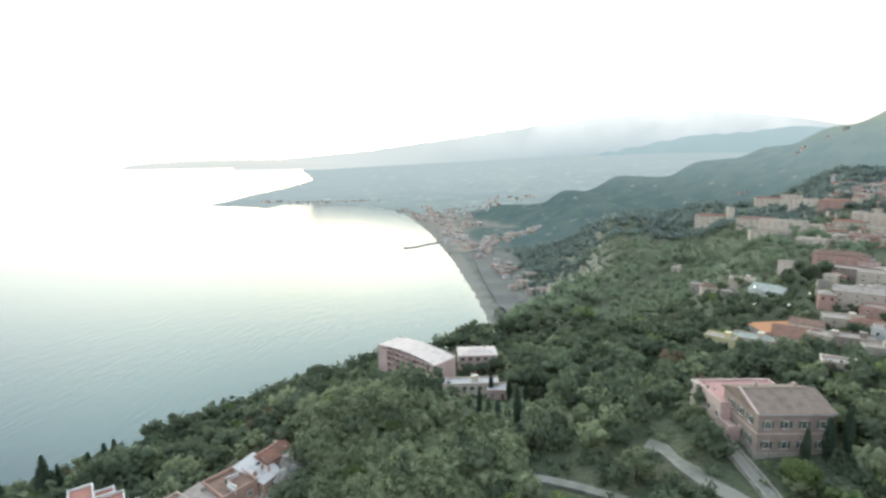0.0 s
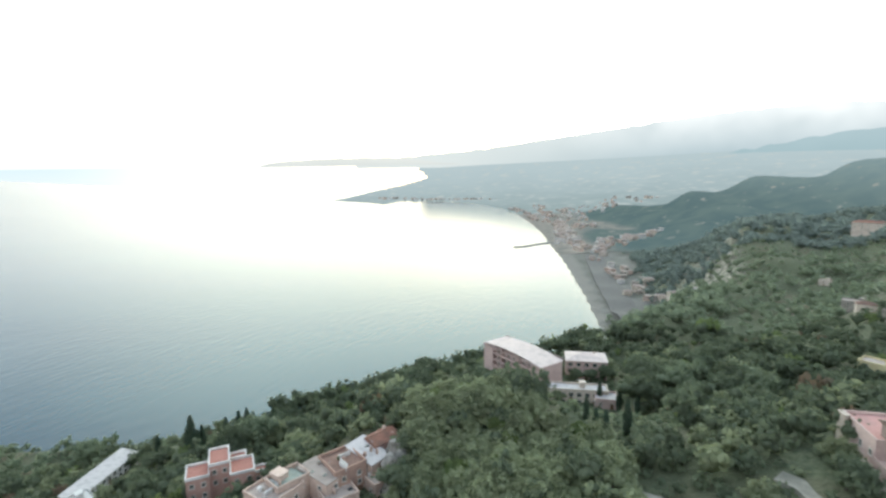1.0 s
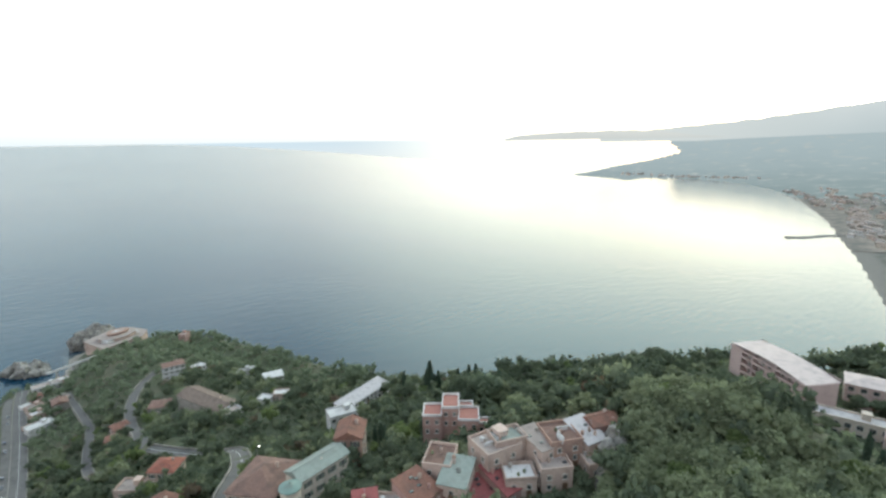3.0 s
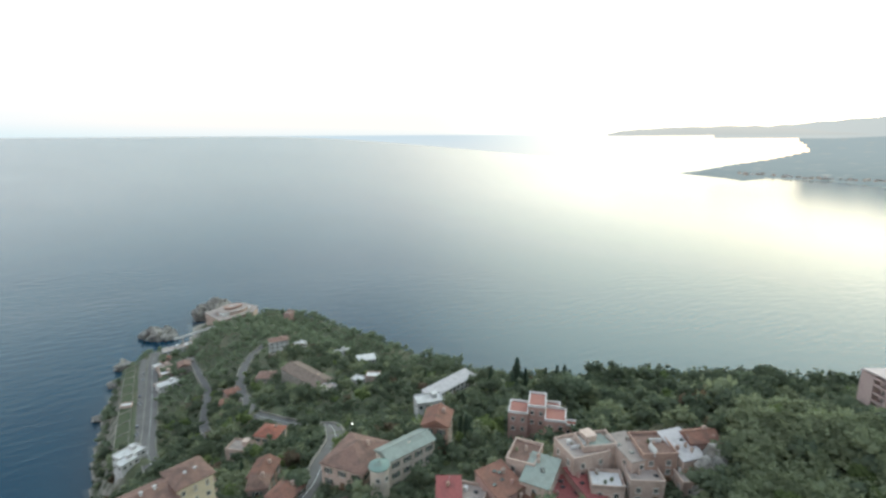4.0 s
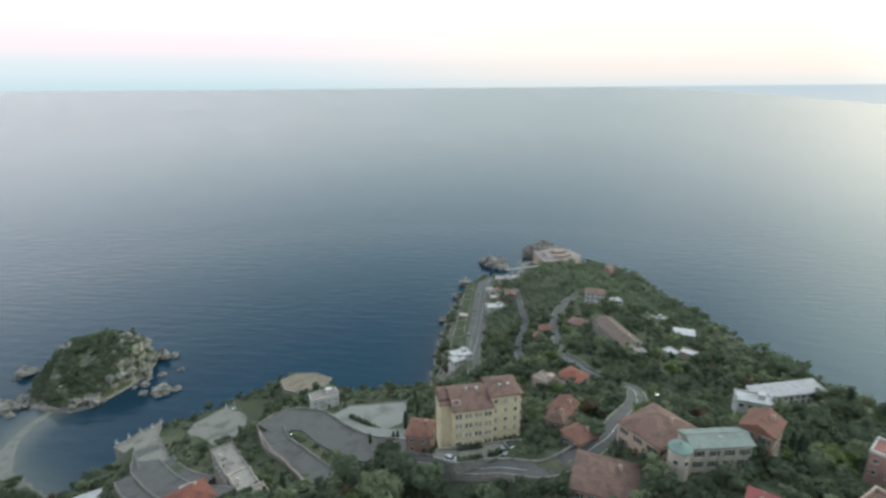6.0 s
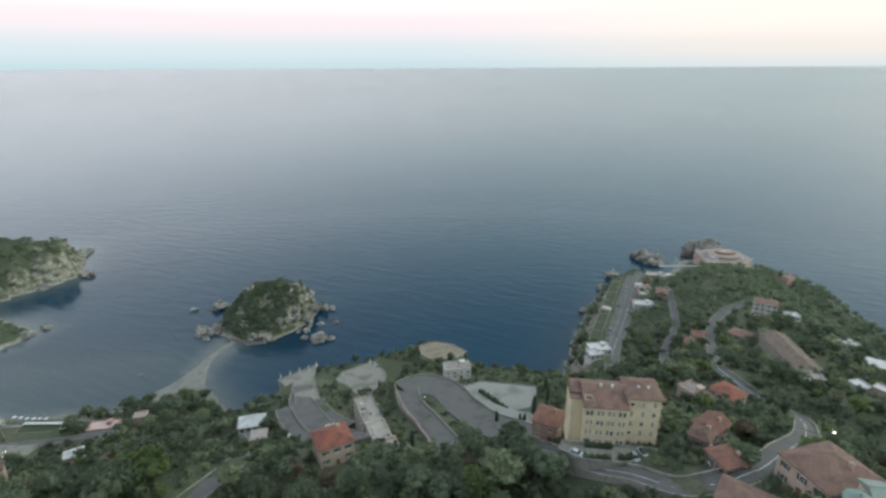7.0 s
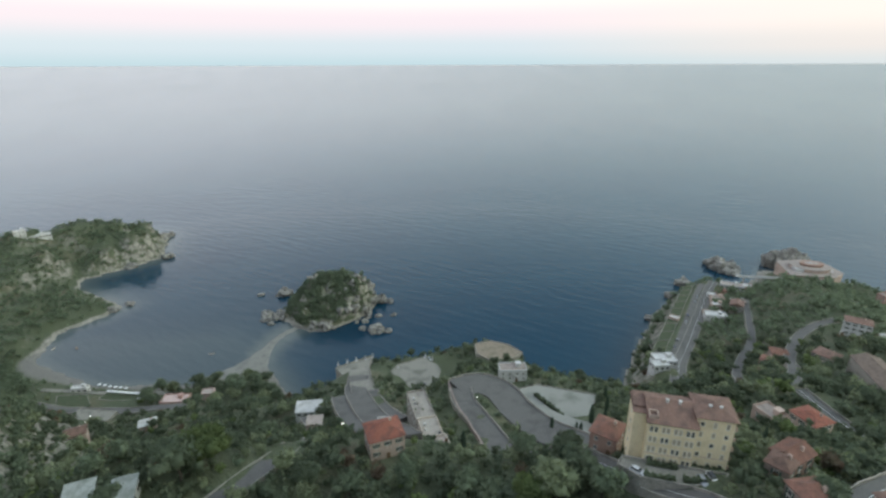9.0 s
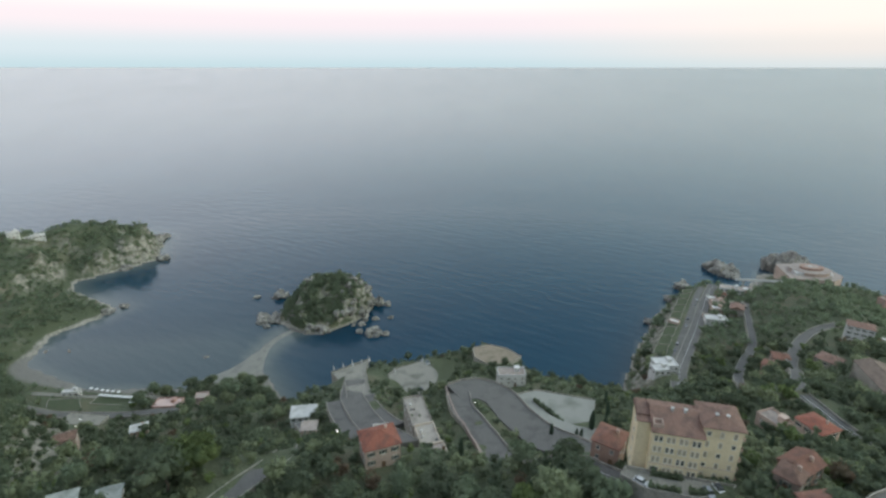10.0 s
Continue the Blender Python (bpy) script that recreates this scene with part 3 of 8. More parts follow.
def along(line, step):
    """Points along a broken line, at even steps."""
    line = np.array(line, float)
    out = [line[:1]]
    for a, b in zip(line[:-1], line[1:]):
        n = max(1, int(np.linalg.norm((b - a)[:2]) / step))
        out.append(a + (b - a) * (np.arange(1, n + 1) / n)[:, None])
    return np.vstack(out)


def known_heights():
    lines = [along(l, 14) for l in (CREST_CAPE, ROAD_CAPE, TOWN, BELOW, INN, CLIFF_EAST, KNOLL, COVE_WOOD, HAIRPIN, BELVEDERE, COVE, GARDENS)]
    lines += [along(l, 40) for l in (BEHIND, HEADLAND)] + [along(l, 90) for l in (HILLS, PLAIN)] + [along(l, 180) for l in (INLAND, RIDGE)]
    near = SHORE[22:-3]
    shore = np.vstack([along(near, 16), along(SHORE[:23], 60)])
    lines.append(np.c_[shore, np.full(len(shore), 0.6)])
    return np.vstack(lines)


KNOWN = known_heights()


def on_land(x, y):
    inside = np.zeros(x.shape, bool)
    ax, ay = SHORE_RING[-1]
    for bx, by in SHORE_RING:
        hit = ((ay > y) != (by > y)) & (x < (bx - ax) * (y - ay) / (by - ay + 1e-9) + ax)
        inside ^= hit
        ax, ay = bx, by
    return inside


def shore_distance(x, y):
    best = np.full(x.shape, 1e9)
    for (ax, ay), (bx, by) in zip(SHORE[:-1], SHORE[1:]):
        dx, dy = bx - ax, by - ay
        k = np.clip(((x - ax) * dx + (y - ay) * dy) / (dx * dx + dy * dy), 0, 1)
        best = np.minimum(best, (x - ax - k * dx) ** 2 + (y - ay - k * dy) ** 2)
    return np.sqrt(best)


def ripple(x, y, size, seed=0.0):
    """Cheap smooth unevenness between -1 and 1."""
    a, b = x / size + seed, y / size - seed
    return (np.sin(a * 1.7 + 1.3 * np.sin(b * 1.1)) + np.sin(b * 2.1 + 1.7 * np.sin(a * 0.9 + 2)) + np.sin((a + b) * 1.3 + np.sin(a - b))) / 3


def bowl(x, y, water=False):
    """The sea and the far plain lift towards the rim, so that they end at eye level as the true horizon does."""
    r = np.hypot(x, y)
    open_sea = np.clip((np.degrees(np.arctan2(-x, y)) - 20) / 45, 0, 1) * (x < 0)
    open_sea = open_sea * open_sea * (3 - 2 * open_sea)
    plain = 0.0 if water else np.clip((r - 3000) / 1850, 0, 1) ** 3
    return 241.0 * (plain + (np.clip((r - 900) / 3950, 0, 1) ** 1.5 - plain) * open_sea)


def height(x, y):
    x, y = np.asarray(x, float), np.asarray(y, float)
    shape = x.shape
    x, y = x.ravel(), y.ravel()
    z = np.empty(len(x))
    for i in range(0, len(x), 4000):
        px, py = x[i:i + 4000, None], y[i:i + 4000, None]
        d2 = (px - KNOWN[:, 0]) ** 2 + (py - KNOWN[:, 1]) ** 2
        w = 1 / (d2 + 60) ** 1.6
        z[i:i + 4000] = (w * KNOWN[:, 2]).sum(1) / w.sum(1)
    z -= 7.5 * np.exp(-((x - 27) / 18) ** 2 - ((y - 168) / 17) ** 2)      # the hollow before the hotel's service wing
    far = shore_distance(x, y)
    land = on_land(x, y)
    r = np.hypot(x, y)
    rough = np.clip(far / 60, 0, 1) * (1.6 * ripple(x, y, 17) + np.clip((r - 300) / 500, 0, 1) * 6 * ripple(x, y, 60, 3) + np.clip((r - 900) / 900, 0, 1) * np.where(r > 2300, 1.5, 6) * ripple(x, y, 190, 5))
    crags = (x < -300) & (y < -420)
    rough = rough + np.where(crags, np.clip(far / 25, 0, 1) * (5.5 * ripple(x, y, 15, 8) + 3 * ripple(x, y, 7, 9)), 0)
    # cliffs rise at once behind the shore
    z = np.where(land, np.maximum(z + rough * np.clip(z / 25, 0, 1), 0.35 + np.where(crags, np.minimum(far * 0.3, 7), np.minimum(far * 0.05, 2))), -0.6 - np.minimum(far * 0.22, 18)) + bowl(x, y)
    return z.reshape(shape)


def spot(x, y):
    return float(height(np.array([x]), np.array([y]))[0])

# ---- meshes ----
def mesh_of(name, verts, faces, material, smooth=False):
    me = bpy.data.meshes.new(name)
    me.from_pydata([tuple(v) for v in verts], [], [tuple(f) for f in faces])
    me.materials.append(material)
    if smooth:
        me.polygons.foreach_set("use_smooth", [True] * len(me.polygons))
    me.update()
    return me


def sheet(name, xs, ys, zs, material, smooth=True, keep=None):
    """A grid of points as one mesh; keep: which vertices count."""
    rows, cols = xs.shape
    i = np.arange(rows * cols).reshape(rows, cols)
    quads = np.stack([i[:-1, :-1], i[:-1, 1:], i[1:, 1:], i[1:, :-1]], -1).reshape(-1, 4)
    verts = np.stack([xs, ys, zs], -1).reshape(-1, 3)
    if keep is not None:
        quads = quads[keep.ravel()[quads].any(1)]
        used = np.unique(quads)
        back = np.full(len(verts), -1)
        back[used] = np.arange(len(used))
        verts, quads = verts[used], back[quads]
    me = bpy.data.meshes.new(name)
    me.vertices.add(len(verts))
    me.vertices.foreach_set("co", verts.astype(np.float32).ravel())
    me.loops.add(quads.size)
    me.loops.foreach_set("vertex_index", quads.astype(np.int32).ravel())
    me.polygons.add(len(quads))
    me.polygons.foreach_set("loop_start", np.arange(0, quads.size, 4, dtype=np.int32))
    me.polygons.foreach_set("loop_total", np.full(len(quads), 4, np.int32))
    me.update(calc_edges=True)
    me.materials.append(material)
    if smooth:
        me.polygons.foreach_set("use_smooth", [True] * len(me.polygons))
    return me, verts


# ---- ground, sea and distance ----
def rings():
    """Rings round the town, closer together near it, and headings, closer together over the visible side."""
    r = [0.1, 2.0, 4.0, 6.0, 8.0]
    while r[-1] < 2350:
        r.append(r[-1] + max(2.2, r[-1] * 0.012))
    a = np.concatenate([np.arange(-62, 150, 0.45), np.arange(150, 298.1, 2.0)])
    return np.array(r), np.radians(a)


def build_ground():
    r, a = rings()
    A, R = np.meshgrid(a, r)
    X, Y = -R * np.sin(A), R * np.cos(A)
    Z = height(X, Y)
    keep = (Z > bowl(X, Y) - 8) & (R < 1340)
    beyond = (Z > bowl(X, Y) - 8) & (R > 1345)
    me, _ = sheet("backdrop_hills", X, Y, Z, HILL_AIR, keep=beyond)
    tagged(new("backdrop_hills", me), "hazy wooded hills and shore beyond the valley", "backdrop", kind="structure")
    me, _ = sheet("ground", X, Y, Z, HILLSIDE, keep=keep)
    return tagged(new("ground", me), "steep green and brown hillside falling to the sea", "ground", kind="structure")


def build_sea():
    r = [30.0]
    while r[-1] < 4850:
        r.append(r[-1] + max(8.0, r[-1] * 0.02))
    r = np.array(r)
    a = np.radians(np.arange(-64, 300, 1.0))
    A, R = np.meshgrid(a, r)
    X, Y = -R * np.sin(A), R * np.cos(A)
    me, v = sheet("sea", X, Y, bowl(X, Y, True), SEA)
    bar = np.min([np.hypot(v[:, 0] - x, v[:, 1] - y) for x, y in along(((-300, -238), (-345, -258), (-372, -258), (-398, -252), (-430, -250)), 6)], axis=0)
    shoal = np.where(on_land(v[:, 0], v[:, 1]), 1, np.exp(-shore_distance(v[:, 0], v[:, 1]) / 16) * np.where((v[:, 1] > -95) & (v[:, 1] < 420), 0.2, 1.0))
    shoal = np.maximum(shoal, np.exp(-np.clip(bar - 9, 0, None) / 10))
    # the inner bay beside the spit is shallow over sand
    bay = np.min([np.hypot(v[:, 0] - x, v[:, 1] - y) for x, y in along(((-285, -420), (-300, -360), (-325, -300)), 10)], axis=0)
    shoal = np.maximum(shoal, 0.5 * np.exp(-np.clip(bay - 30, 0, None) / 45))
    # the wide bay west of the cape is milky with fine silt
    u, w = np.clip((v[:, 0] + 800) / 850, 0, 1), np.clip((v[:, 1] - 330) / 150, 0, 1)
    silt = u * u * (3 - 2 * u) * w * w * (3 - 2 * w)
    me.attributes.new("silt", "FLOAT", "POINT").data.foreach_set("value", silt.astype(np.float32))
    me.attributes.new("shoal", "FLOAT", "POINT").data.foreach_set("value", shoal.astype(np.float32))
    return tagged(new("water", me), "calm blue-grey evening sea reaching the horizon", "sea", kind="structure")


def far_wall(name, profile, radius, foot, material, label, wobble=12):
    """A far mountain side: a slope leaning back, with an uneven skyline. profile: heading and height of the skyline in degrees."""
    h = np.arange(profile[0][0], profile[-1][0], -0.12)
    top = np.interp(-h, [-p[0] for p in profile], [p[1] for p in profile])
    a = np.radians(h)
    rows = 9
    K = np.linspace(0, 1, rows)[:, None]
    zt = 241 + radius * np.tan(np.radians(top)) + wobble * ripple(h * 60, h * 20, 40)
    Z = foot + (zt - foot) * K
    R = radius - 160 * (1 - K) + 0 * a
    me, _ = sheet(name, -R * np.sin(a), R * np.cos(a), Z, material)
    return tagged(new(name, me), label, "backdrop", kind="structure")


build_ground()
build_sea()

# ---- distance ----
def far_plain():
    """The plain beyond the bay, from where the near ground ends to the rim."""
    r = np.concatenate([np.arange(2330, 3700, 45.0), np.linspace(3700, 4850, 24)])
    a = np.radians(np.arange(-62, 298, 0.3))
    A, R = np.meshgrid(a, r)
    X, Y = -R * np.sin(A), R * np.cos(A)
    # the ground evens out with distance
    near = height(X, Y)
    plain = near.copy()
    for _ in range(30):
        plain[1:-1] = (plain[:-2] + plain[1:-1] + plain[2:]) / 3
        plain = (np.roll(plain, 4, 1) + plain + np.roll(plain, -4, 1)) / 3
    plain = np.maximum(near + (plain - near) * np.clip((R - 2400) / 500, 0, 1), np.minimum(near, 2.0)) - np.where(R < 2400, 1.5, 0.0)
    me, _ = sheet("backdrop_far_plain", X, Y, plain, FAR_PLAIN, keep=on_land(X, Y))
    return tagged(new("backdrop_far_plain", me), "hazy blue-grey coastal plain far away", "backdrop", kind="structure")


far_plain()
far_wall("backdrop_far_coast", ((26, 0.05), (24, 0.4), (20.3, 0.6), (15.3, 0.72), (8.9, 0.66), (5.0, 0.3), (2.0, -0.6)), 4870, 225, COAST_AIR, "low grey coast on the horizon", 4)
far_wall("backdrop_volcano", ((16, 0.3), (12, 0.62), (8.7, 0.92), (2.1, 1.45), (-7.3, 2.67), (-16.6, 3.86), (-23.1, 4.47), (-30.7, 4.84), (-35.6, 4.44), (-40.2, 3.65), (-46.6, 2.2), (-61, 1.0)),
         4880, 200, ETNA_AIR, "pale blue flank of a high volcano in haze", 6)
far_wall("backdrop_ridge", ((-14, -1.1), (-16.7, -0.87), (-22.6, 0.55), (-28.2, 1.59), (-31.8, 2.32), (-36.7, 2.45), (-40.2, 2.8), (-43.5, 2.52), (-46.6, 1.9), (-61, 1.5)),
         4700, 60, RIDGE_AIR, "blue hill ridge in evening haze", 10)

# ---- building kit ----
def part(name, me, parent, label="", at=None):
    """Links a mesh as one object under a thing or a part."""
    ob = new(name, me)
    ob.parent = parent
    if at is not None:
        ob.matrix_basis = at
    if label:
        ob["label"] = label
    return ob


def thing(name, label, category, at, group="", kind=""):
    ob = new(name)
    ob.empty_display_size = 0.5
    ob.matrix_basis = at
    return tagged(ob, label, category, group, kind)


BOX_FACES = ((0, 3, 2, 1), (4, 5, 6, 7), (0, 1, 5, 4), (1, 2, 6, 5), (2, 3, 7, 6), (3, 0, 4, 7))


class Shape:
    """Collects boxes, prisms and rings of one material into one mesh."""

    def __init__(self):
        self.v, self.f = [], []

    def add(self, verts, faces):
        n = len(self.v)
        self.v += [tuple(v) for v in verts]
        self.f += [tuple(n + i for i in f) for f in faces]
        return self

    def box(self, x0, y0, z0, x1, y1, z1):
        return self.add([(x0, y0, z0), (x1, y0, z0), (x1, y1, z0), (x0, y1, z0), (x0, y0, z1), (x1, y0, z1), (x1, y1, z1), (x0, y1, z1)], BOX_FACES)

    def prism(self, ring, z0, z1):
        n = len(ring)
        faces = [tuple(range(n - 1, -1, -1)), tuple(range(n, 2 * n))] + [(i, (i + 1) % n, n + (i + 1) % n, n + i) for i in range(n)]
        return self.add([(*p, z0) for p in ring] + [(*p, z1) for p in ring], faces)

    def tube(self, x, y, z0, z1, r0, r1=None, sides=10):
        r1 = r0 if r1 is None else r1
        a = [2 * math.pi * i / sides for i in range(sides)]
        v = [(x + r0 * math.cos(t), y + r0 * math.sin(t), z0) for t in a] + [(x + r1 * math.cos(t), y + r1 * math.sin(t), z1) for t in a]
        return self.add(v, [tuple(range(sides - 1, -1, -1)), tuple(range(sides, 2 * sides))] + [(i, (i + 1) % sides, sides + (i + 1) % sides, sides + i) for i in range(sides)])

    def beam(self, a, b, r, sides=6):
        """A round bar between two points."""
        a, b = Vector(a), Vector(b)
        q = (b - a).to_track_quat("Z", "Y")
        ring = [Vector((r * math.cos(2 * math.pi * i / sides), r * math.sin(2 * math.pi * i / sides), 0)) for i in range(sides)]
        v = [a + q @ p for p in ring] + [b + q @ p for p in ring]
        return self.add(v, [tuple(range(sides - 1, -1, -1)), tuple(range(sides, 2 * sides))] + [(i, (i + 1) % sides, sides + (i + 1) % sides, sides + i) for i in range(sides)])

    def mesh(self, name, material, smooth=False):
        return mesh_of(name, self.v, self.f, material, smooth)


def window_kit(w, h, shutters):
    """Surround, sill, cross bars, glass and shutters of one window, facing -y, its outer wall face at y = 0."""
    s = Shape()
    s.box(-w / 2 - 0.12, -0.07, -h / 2 - 0.1, -w / 2, 0.05, h / 2 + 0.12).box(w / 2, -0.07, -h / 2 - 0.1, w / 2 + 0.12, 0.05, h / 2 + 0.12)
    s.box(-w / 2, -0.07, h / 2, w / 2, 0.05, h / 2 + 0.12).box(-0.035, -0.045, -h / 2, 0.035, 0.03, h / 2)
    s.box(-w / 2 - 0.2, -0.16, -h / 2 - 0.22, w / 2 + 0.2, 0.05, -h / 2 - 0.1)
    kit = {"frame": s.mesh("window", FRAME), "pane": Shape().box(-w / 2, -0.025, -h / 2 - 0.1, w / 2, 0.02, h / 2).mesh("pane", GLASS)}
    if shutters:
        kit["shutter"] = Shape().box(-0.28, -0.10, -h / 2, 0.28, -0.01, h / 2).mesh("shutter", SHUTTER)
    return kit


TALL, SMALL, WIDE = window_kit(1.0, 1.5, True), window_kit(0.9, 1.1, False), window_kit(1.8, 1.6, False)
CLOSED = window_kit(0.72, 1.6, False)          # tall windows behind faded shutters
CLOSED["pane"] = Shape().box(-0.36, -0.05, -0.9, 0.36, 0.02, 0.8).mesh("pane", PALE_SHUTTER)
NARROW = window_kit(0.72, 1.6, False)
DOOR_MESH = Shape().box(-0.5, -0.08, 0, 0.5, 0.05, 2.1).box(-0.62, -0.12, 0, -0.5, 0.05, 2.25).box(0.5, -0.12, 0, 0.62, 0.05, 2.25).box(-0.5, -0.12, 2.1, 0.5, 0.05, 2.25).mesh("door", WOOD_DOOR)
CHIMNEY = Shape().box(-0.4, -0.3, -1.2, 0.4, 0.3, 0.9).box(-0.5, -0.4, 0.9, 0.5, 0.4, 1.05).box(-0.3, -0.2, 1.05, 0.3, 0.2, 1.3).mesh("chimney", CREAM)
TANK = Shape().tube(0, 0, 0, 1.1, 0.55, 0.55, 12).tube(0, 0, 1.1, 1.2, 0.55, 0.3, 12).mesh("water_tank", WHITE)


def put_window(house, kit, x, y, z, turn, bare=False):
    win = part("window", kit["frame"], house, at=pose(x, y, z, 0, 0, turn))
    part("pane", kit["pane"], win)
    if "shutter" in kit and not bare:
        for side in (-1, 1):
            part("shutter", kit["shutter"], win, at=pose(side * 0.95, 0, 0))
    return win


def hip_roof(w, d, z, rise, over, ends=True):
    """A tiled roof with thick eaves; ends: hipped, otherwise gabled."""
    s = Shape()
    a, b = w / 2 + over, d / 2 + over
    t = 0.22
    if a >= b:
        k = max(a - b, 0.05) if ends else a
        ridge = [(-k, 0, z + rise), (k, 0, z + rise)]
        low = [(-a, -b, z), (a, -b, z), (a, b, z), (-a, b, z)]
        faces = [(4, 5, 6, 7)]
        v = [(x, y, q + t) for x, y, q in low] + [(x, y, q) for x, y, q in low] + [(x, y, q + t) for x, y, q in ridge]
        faces = [(0, 1, 9, 8), (2, 3, 8, 9), (3, 0, 8), (1, 2, 9), (7, 6, 5, 4), (4, 5, 1, 0), (5, 6, 2, 1), (6, 7, 3, 2), (7, 4, 0, 3)]
    else:
        k = max(b - a, 0.05) if ends else b
        ridge = [(0, -k, z + rise), (0, k, z + rise)]
        low = [(-a, -b, z), (a, -b, z), (a, b, z), (-a, b, z)]
        v = [(x, y, q + t) for x, y, q in low] + [(x, y, q) for x, y, q in low] + [(x, y, q + t) for x, y, q in ridge]
        faces = [(0, 1, 8), (1, 2, 9, 8), (2, 3, 9), (3, 0, 8, 9), (7, 6, 5, 4), (4, 5, 1, 0), (5, 6, 2, 1), (6, 7, 3, 2), (7, 4, 0, 3)]
    s.add(v, faces)
    # ridge cap
    s.beam(Vector(ridge[0]) + Vector((0, 0, t)), Vector(ridge[1]) + Vector((0, 0, t)), 0.13)
    return s


def shed_roof(w, d, z, rise, over):
    s = Shape()
    a, b = w / 2 + over, d / 2 + over
    v = [(-a, -b, z), (a, -b, z), (a, b, z + rise), (-a, b, z + rise)]
    return s.add([(x, y, q + 0.2) for x, y, q in v] + v, [(0, 1, 2, 3), (7, 6, 5, 4), (4, 5, 1, 0), (5, 6, 2, 1), (6, 7, 3, 2), (7, 4, 0, 3)])


BUILT = []      # footprints, kept clear of trees: x, y, reach


def roof_clutter(ob, x, y, w, d, H, roof, rise, walls):
    """Chimneys, low walls, tanks, aerials and pots that crowd the roofs of the old town."""
    rng = random.Random(int(x * 31 + y * 17))
    for k in range(5):
        px, py = rng.uniform(-0.36, 0.36) * w, rng.uniform(-0.36, 0.36) * d
        z = H + 0.1 + (rise * (py / d + 0.5) if roof == "shed" else 0.0)
        kind = rng.choice(("flue", "low_wall", "cistern", "aerial", "planter", "skylight"))
        if kind == "flue":
            s = Shape().box(-0.25, -0.25, -0.4, 0.25, 0.25, 1.1).box(-0.33, -0.33, 1.1, 0.33, 0.33, 1.22).box(-0.15, -0.15, 1.22, 0.15, 0.15, 1.4)
            part("flue", s.mesh("flue", walls), ob, at=pose(px, py, z))
        elif kind == "low_wall" and roof == "flat":
            part("low_wall", Shape().box(-w * 0.2, -0.12, -0.1, w * 0.2, 0.12, 0.95).box(-w * 0.2 - 0.03, -0.16, 0.95, w * 0.2 + 0.03, 0.16, 1.03).mesh("low_wall", WHITE), ob, at=pose(px * 0.6, py, z, 0, 0, 90 * rng.randint(0, 1)))
        elif kind == "cistern":
            part("cistern", Shape().tube(0, 0, -0.3, 0.9, 0.45, 0.45, 12).tube(0, 0, 0.9, 1.0, 0.45, 0.2, 12).mesh("cistern", rng.choice((WHITE, GREY, BRICK))), ob, at=pose(px, py, z))
        elif kind == "aerial":
            s = Shape().tube(0, 0, -0.3, 2.4, 0.025, 0.02, 6).beam((-0.5, 0, 2.2), (0.5, 0, 2.2), 0.015, 5)
            for i in range(4):
                s.beam((-0.4 + 0.27 * i, -0.22, 2.2), (-0.4 + 0.27 * i, 0.22, 2.2), 0.01, 4)
            part("aerial", s.mesh("aerial", METAL), ob, at=pose(px, py, z, 0, 0, rng.uniform(0, 180)))
        elif kind == "planter" and roof == "flat":
            part("planter", Shape().tube(0, 0, 0, 0.5, 0.22, 0.32, 10).tube(0, 0, 0.5, 1.1, 0.42, 0.12, 8).mesh("planter", LEAF_OLIVE), ob, "green potted shrub", at=pose(px, py, z))
        else:
            part("skylight", Shape().box(-0.5, -0.4, -0.1, 0.5, 0.4, 0.22).box(-0.42, -0.32, 0.22, 0.42, 0.32, 0.25).mesh("skylight", GLASS), ob, at=pose(px, py, z))


